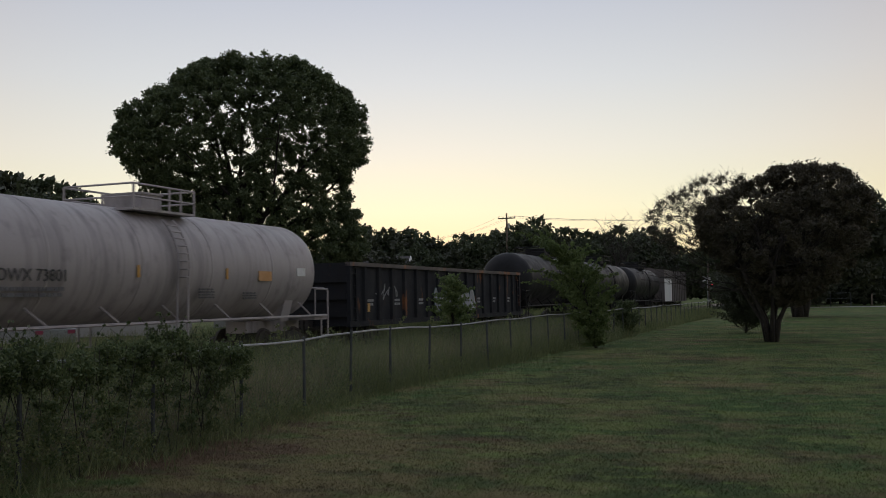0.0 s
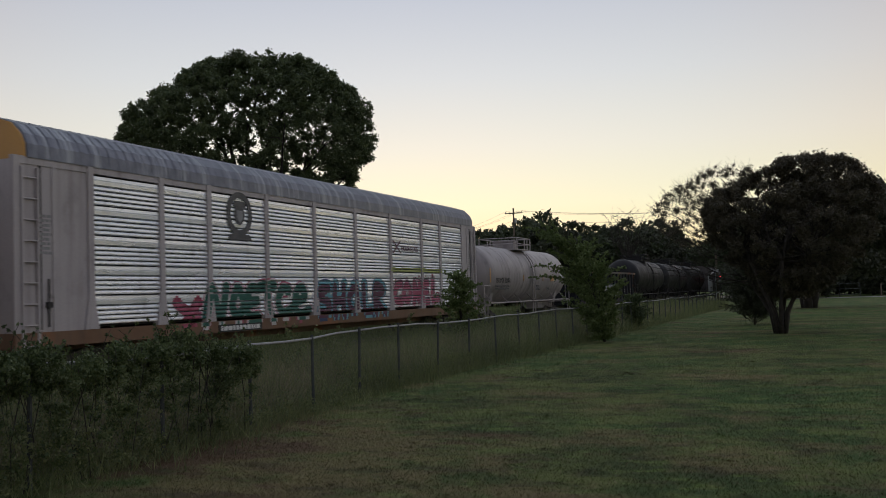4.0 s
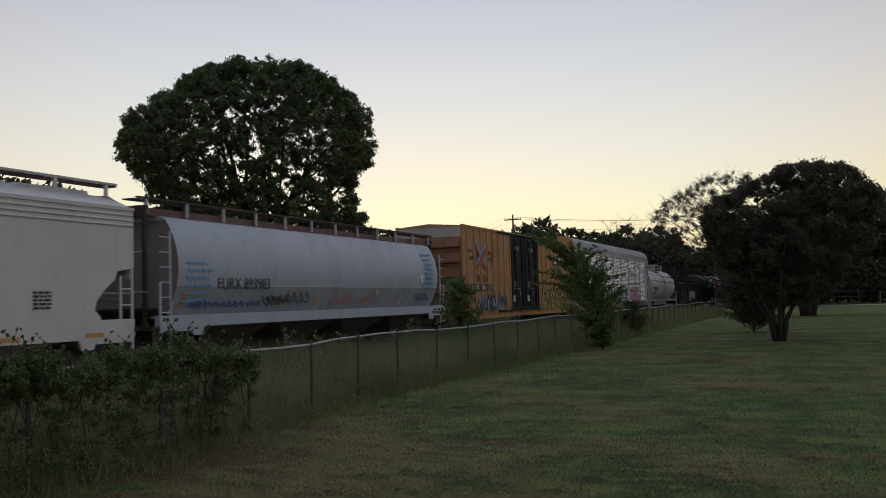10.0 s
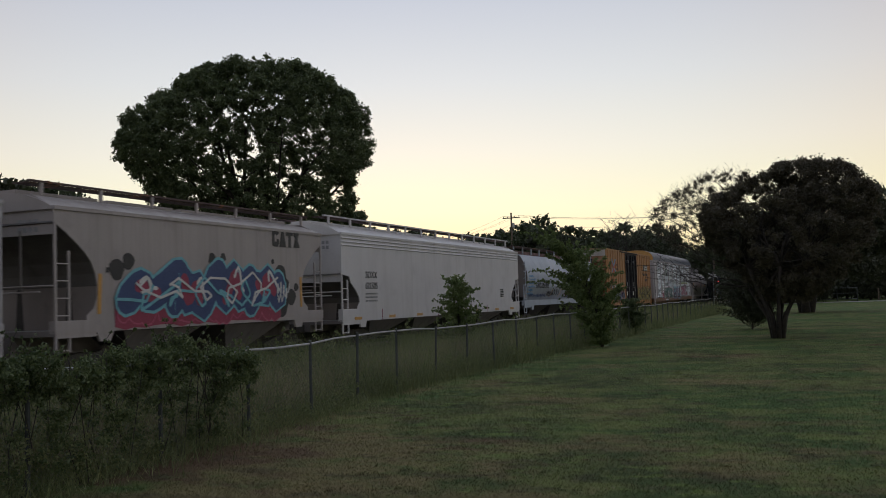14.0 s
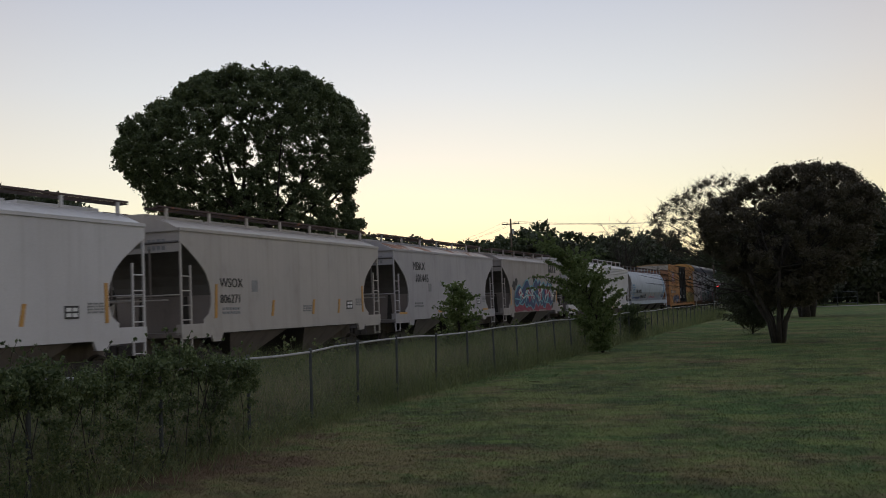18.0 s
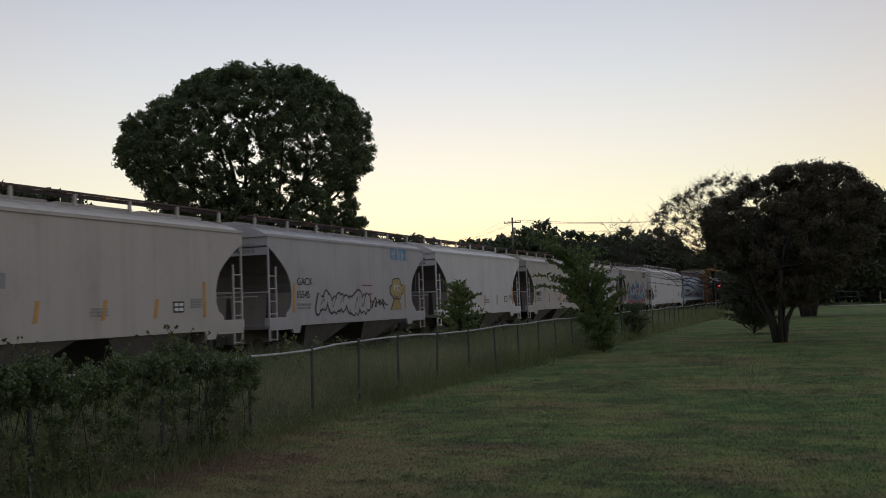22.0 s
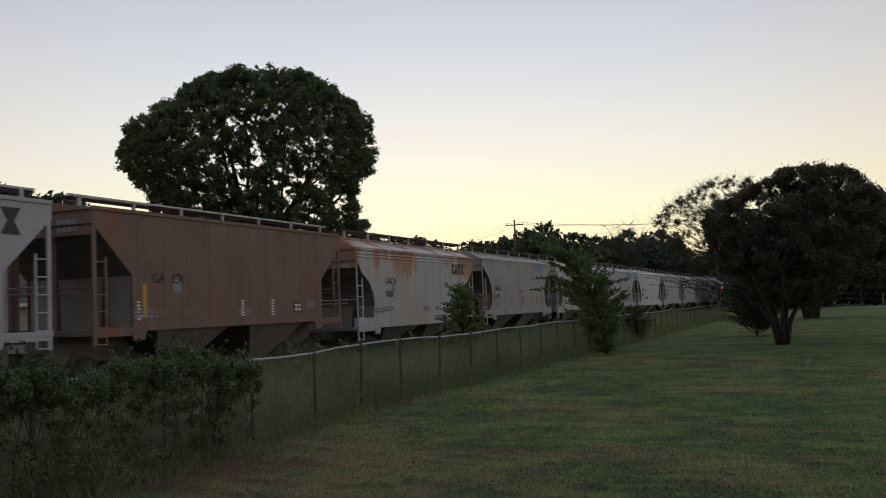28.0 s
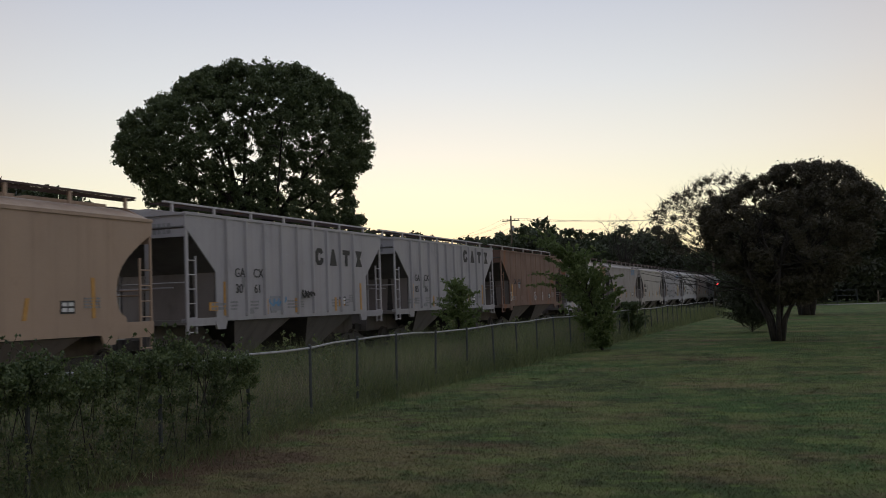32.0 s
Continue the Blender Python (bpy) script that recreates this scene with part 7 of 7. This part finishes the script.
def grass():
    g = np.random.default_rng(81)
    n = 640000
    y = 5 + 60 * g.random(n) ** 2.4
    x = -8.0 + g.random(n) * (10.0 + 0.10 * y)
    keep = (x < 0.07 * y + 2) & (g.random(n) < np.clip((85 - y) / 40, 0, 1))
    p = np.stack([x, y, 0 * x], 1)[keep]
    blades("lawn_grass", "short mown lawn grass, green and brown", "grass", p, 0.022, 0.0035, M_BLADE, 82, 0.9)
    n = 16000
    y = 5 + 30 * g.random(n) ** 1.3
    blades("dry_grass", "dry straw-coloured grass in the lawn", "grass", np.stack([-7.5 + g.random(n) * (9 + 0.2 * y), y, 0 * y], 1), 0.03, 0.003, M_STRAW, 83, 0.8)
    tuft = np.random.default_rng(87)
    n = 520
    y = 6 + 24 * tuft.random(n) ** 1.4
    x = -6.8 + tuft.random(n) * (6.5 + 0.28 * y)
    t = thing("clover", "low broad-leaved tufts in the lawn", "grass", kind="stuff")
    part("leaves", leaf_mesh("leaves", np.stack([x, y, 0 * x + 0.012], 1), 0.06 + 0.16 * tuft.random(n), 13000, 0.012, M_BLADE, 88, 0.1, 0.0), None, t)
    n = 26000
    y = 3 + 85 * g.random(n) ** 1.6
    fx = np.interp(y, [q[1] for q in FENCE], [q[0] for q in FENCE])
    blades("tall_grass", "tall weedy grass along the fence", "weeds", np.stack([fx + g.normal(-0.25, 0.35, n), y, 0 * y], 1), 0.24, 0.005, M_WEED, 84, 0.55)
    n = 26000
    y = 3 + 60 * g.random(n) ** 1.4
    fx = np.interp(y, [q[1] for q in FENCE], [q[0] for q in FENCE])
    blades("dry_tall_grass", "dry straw-coloured tall grass along the fence", "weeds", np.stack([fx - 0.25 - np.abs(g.normal(0.0, 1.5, n)), y, 0 * y], 1), 0.62, 0.0045, M_STRAW, 86, 0.3)
    # rough grass in clumps of their own height
    m = 2600
    hub_y, hub_x, hub_h = -2 + 90 * g.random(m) ** 1.6, -13.8 + g.random(m) * 5.7, 0.35 + 0.9 * g.random(m) ** 1.6
    n = 170000
    pick = g.integers(0, m, n)
    p = np.stack([hub_x[pick] + g.normal(0, 0.16, n), hub_y[pick] + g.normal(0, 0.16, n), np.zeros(n)], 1)
    for low, high, tall in ((0.0, 0.55, 0.34), (0.55, 0.85, 0.52), (0.85, 2.0, 0.78)):
        part_of = (hub_h[pick] >= low) & (hub_h[pick] < high)
        blades("track_weeds", "rough grass and weeds in clumps beside the track", "weeds", p[part_of], tall, 0.007, M_WEED, 85, 0.35)
    n = 30000
    y = 8 + 80 * g.random(n) ** 1.3
    blades("far_weeds", "tall weeds beyond the track", "weeds", np.stack([-19.3 - np.abs(g.normal(0, 2.6, n)), y, 0 * y], 1), 0.7, 0.018, M_WEED, 89, 0.3)


grass()


def utility_pole(at, h):
    p = thing("utility_pole", "wooden utility pole with a crossarm and wires", "utility pole", at=pose(*at))
    part("pole", Geo().tube([(0, 0, -0.3), (0, 0, h)], 0.16, 8, 0.11), M_WOODPOLE, p)
    part("crossarm", Geo().box(-1.2, 1.2, -0.06, 0.06, h - 0.75, h - 0.62), M_WOODPOLE, p)
    for x in (-1.1, -0.5, 0.5, 1.1):
        part("insulator", Geo().lathe([(h - 0.62, 0.05), (h - 0.5, 0.06), (h - 0.45, 0.03)], 8, "z", (x, 0, 0)), M_GALV, p)
    part("transformer", Geo().lathe([(h - 2.0, 0.17), (h - 1.4, 0.17), (h - 1.35, 0.08)], 10, "z", (0.28, 0, 0)), M_GALV, p)
    return p


POLES = [(-0.3682 * 172, 0.9298 * 172), (-0.3011 * 130, 0.9536 * 130), (-0.105 * 142, 0.9945 * 142)]
for px, py in POLES:
    utility_pole((px, py, 0), 13.2)


def wires():
    t = thing("power_lines", "thin dark power lines between wooden poles", "power line")
    for (x0, y0), (x1, y1) in zip(POLES, POLES[1:]):
        for off, h in ((-1.1, 12.8), (0.5, 12.8), (1.1, 12.8), (0.0, 11.6)):
            pts = []
            for k in range(13):
                u = k / 12
                pts.append((x0 + (x1 - x0) * u + off, y0 + (y1 - y0) * u, h - 0.9 * 4 * u * (1 - u) * 0.6))
            part("wire", Geo().tube(pts, 0.013, 4), M_INK, t)


wires()


def house(at, e=2.7, label="low house with a dark shingled roof behind the track"):
    t = thing("house", label, "house", at=at)
    wall = plain("house_siding", (0.42, 0.40, 0.37), (0.50, 0.48, 0.45), 2.0, 0.8)
    shingle = plain("roof_shingle", (0.05, 0.046, 0.045), (0.085, 0.078, 0.075), 3.0, 0.9, 0.0, 0.5)
    part("wall", Geo().prism([(-3.6, 0), (3.6, 0), (3.6, e), (0, e + 2.2), (-3.6, e)], "x", -7, 7), wall, t)
    for s in (-1, 1):
        part("roof", Geo().prism([(s * 4.1, e - 0.35), (s * 4.1, e - 0.2), (0, e + 2.45), (0, e + 2.3)], "x", -7.4, 7.4), shingle, t)
        part("gable_trim", Geo().prism([(s * 4.1, e - 0.4), (s * 4.1, e - 0.18), (0, e + 2.47), (0, e + 2.25)], "x", 7.4, 7.46), M_WHITE, t)
        part("fascia", Geo().box(-7.4, 7.4, *sorted((s * 4.1, s * 4.14)), e - 0.38, e - 0.19), M_WHITE, t)
        for x in (-4.0, 1.0, 4.6):
            w = part("window", Geo().box(x - 0.6, x + 0.6, *sorted((s * 3.6, s * 3.64)), 0.95, 2.15), M_WHITE, t)
            part("pane", Geo().box(x - 0.53, x + 0.53, *sorted((s * 3.63, s * 3.65)), 1.02, 2.08), M_INK, w)
    for y in (-1.6, 1.6):
        w = part("window", Geo().box(7.0, 7.04, y - 0.5, y + 0.5, 1.0, 2.2), M_WHITE, t)
        part("pane", Geo().box(7.03, 7.05, y - 0.43, y + 0.43, 1.07, 2.13), M_INK, w)


house(pose(-36.5, 66.5, 0, 0, 0, 12))
house(pose(-42.8, 46.5, 0, 0, 0, 43), 3.15, "low grey-roofed house with a white eave board behind the track")


def parked_car(at):
    t = thing("car", "silver car parked beyond the track", "car", at=at)
    silver = plain("car_silver", (0.42, 0.43, 0.45), (0.48, 0.49, 0.51), 1.5, 0.3, 0.6, 0.02)
    glass = plain("car_glass", (0.02, 0.022, 0.025), (0.03, 0.032, 0.035), 2.0, 0.1)
    part("body", Geo().prism([(-2.2, 0.35), (2.2, 0.35), (2.25, 0.75), (1.2, 0.95), (0.6, 1.42), (-1.1, 1.45), (-1.9, 1.0), (-2.25, 0.9)], "x", -0.85, 0.85), silver, t)
    for s in (-1, 1):
        part("window", Geo().prism([(-1.65, 1.0), (1.05, 0.98), (0.55, 1.36), (-1.05, 1.38)], "x", s * 0.85, s * 0.86), glass, t)
        for y in (-1.4, 1.4):
            w = part("wheel", Geo().lathe([(s * 0.68, 0.32), (s * 0.88, 0.32), (s * 0.89, 0.22)], 16, "x", (0, y, 0.32)), M_INK, t)
            part("rim", Geo().lathe([(s * 0.86, 0.2), (s * 0.90, 0.18), (s * 0.90, 0.05)], 12, "x", (0, y, 0.32)), M_GALV, w)
    part("windscreen", Geo().face((-0.75, 1.18, 0.97), (0.75, 1.18, 0.97), (0.7, 0.64, 1.40), (-0.7, 0.64, 1.40)), glass, t)
    for s in (-1, 1):
        part("tail_lamp", Geo().box(s * 0.5, s * 0.8, -2.27, -2.22, 0.72, 0.86), P_RED, t)


parked_car(pose(-30.0, 30.5, 0, 0, 0, 70))


def crossing_signal(at):
    t = thing("crossing_signal", "level crossing signal with red lamps lit", "signal", at=at)
    part("mast", Geo().tube([(0, 0, 0), (0, 0, 4.2)], 0.06, 8), M_GALV, t)
    part("arm", Geo().box(-0.75, 0.75, -0.04, 0.04, 2.95, 3.03), M_STEEL, t)
    lit, n, l, b = tree_of("red_lamp_glow", 0.4)
    b.inputs["Base Color"].default_value = (0.6, 0.02, 0.02, 1)
    b.inputs["Emission Color"].default_value, b.inputs["Emission Strength"].default_value = (1.0, 0.05, 0.06, 1), 4.0
    for s in (-1, 1):
        part("hood", Geo().lathe([(-0.12, 0.26), (-0.05, 0.27), (0.05, 0.27)], 14, "y", (s * 0.6, 0, 2.95)), M_STEEL, t)
        part("lamp", Geo().lathe([(-0.14, 0.13), (-0.125, 0.15)], 14, "y", (s * 0.6, 0, 2.95)), lit if s > 0 else M_STEEL, t, "red lamp")
    for a, b2 in (((-0.6, 3.5), (0.6, 4.1)), ((-0.6, 4.1), (0.6, 3.5))):
        g = Geo()
        g.prism([(a[0], a[1] - 0.1), (b2[0], b2[1] - 0.1), (b2[0], b2[1] + 0.1), (a[0], a[1] + 0.1)], "y", -0.06, -0.03)
        part("crossbuck", g, M_WHITE, t)
    gate = part("gate_arm", Geo().box(-0.06, 4.5, -0.1, -0.06, 1.0, 1.12), M_WHITE, t)
    for k in range(5):
        part("gate_band", Geo().box(0.4 + k * 0.85, 0.8 + k * 0.85, -0.105, -0.055, 0.995, 1.125), P_RED, gate)


crossing_signal(pose(-13.9, 130, 0))


def far_yard():
    tagged(part("drive", Geo().box(-6, 60, 122, 127, -0.02, 0.02), plain("pale_gravel", (0.26, 0.25, 0.22), (0.34, 0.32, 0.29), 1.0, 0.95)), "pale gravel drive across the far lawn", "drive", kind="structure")
    f = thing("gate", "low wire gate at the far edge of the lawn", "gate")
    for x in (-1.5, 0.9, 3.2):
        part("post", Geo().tube([(x, 129, 0), (x, 129, 1.7)], 0.06, 6), M_POST, f)
    for z in (0.3, 1.0, 1.65):
        part("rail", Geo().tube([(-1.5, 129, z), (3.2, 129, z)], 0.03, 5), M_WIRE, f)
    for x in (5.6, 8.3, 9.1):
        p = thing("fence_post", "weathered post at the far edge of the lawn", "post", at=pose(x, 130, 0))
        part("post", Geo().tube([(0, 0, 0), (0.03, 0, 1.5)], 0.09, 6), M_WOODPOLE, p)


far_yard()


# ---- motion ----
def along(t):
    """How far the slowing train has come after t seconds."""
    return 7.666 * t - 0.001003 * t ** 2 - 0.000134 * t ** 3


def motions():
    for car, middle in TRAIN:
        walk(car, [(t, pose(TRACK_X, middle + along(t), RAIL_Z)) for t in range(0, 33, 2)])
    steps = [k / 15 for k in range(0, 481)]
    for w in WHEELS:
        walk(w, [(t, Matrix.Translation(w.location) @ Matrix.Rotation(-along(t) / 0.42, 4, "X")) for t in steps])


motions()
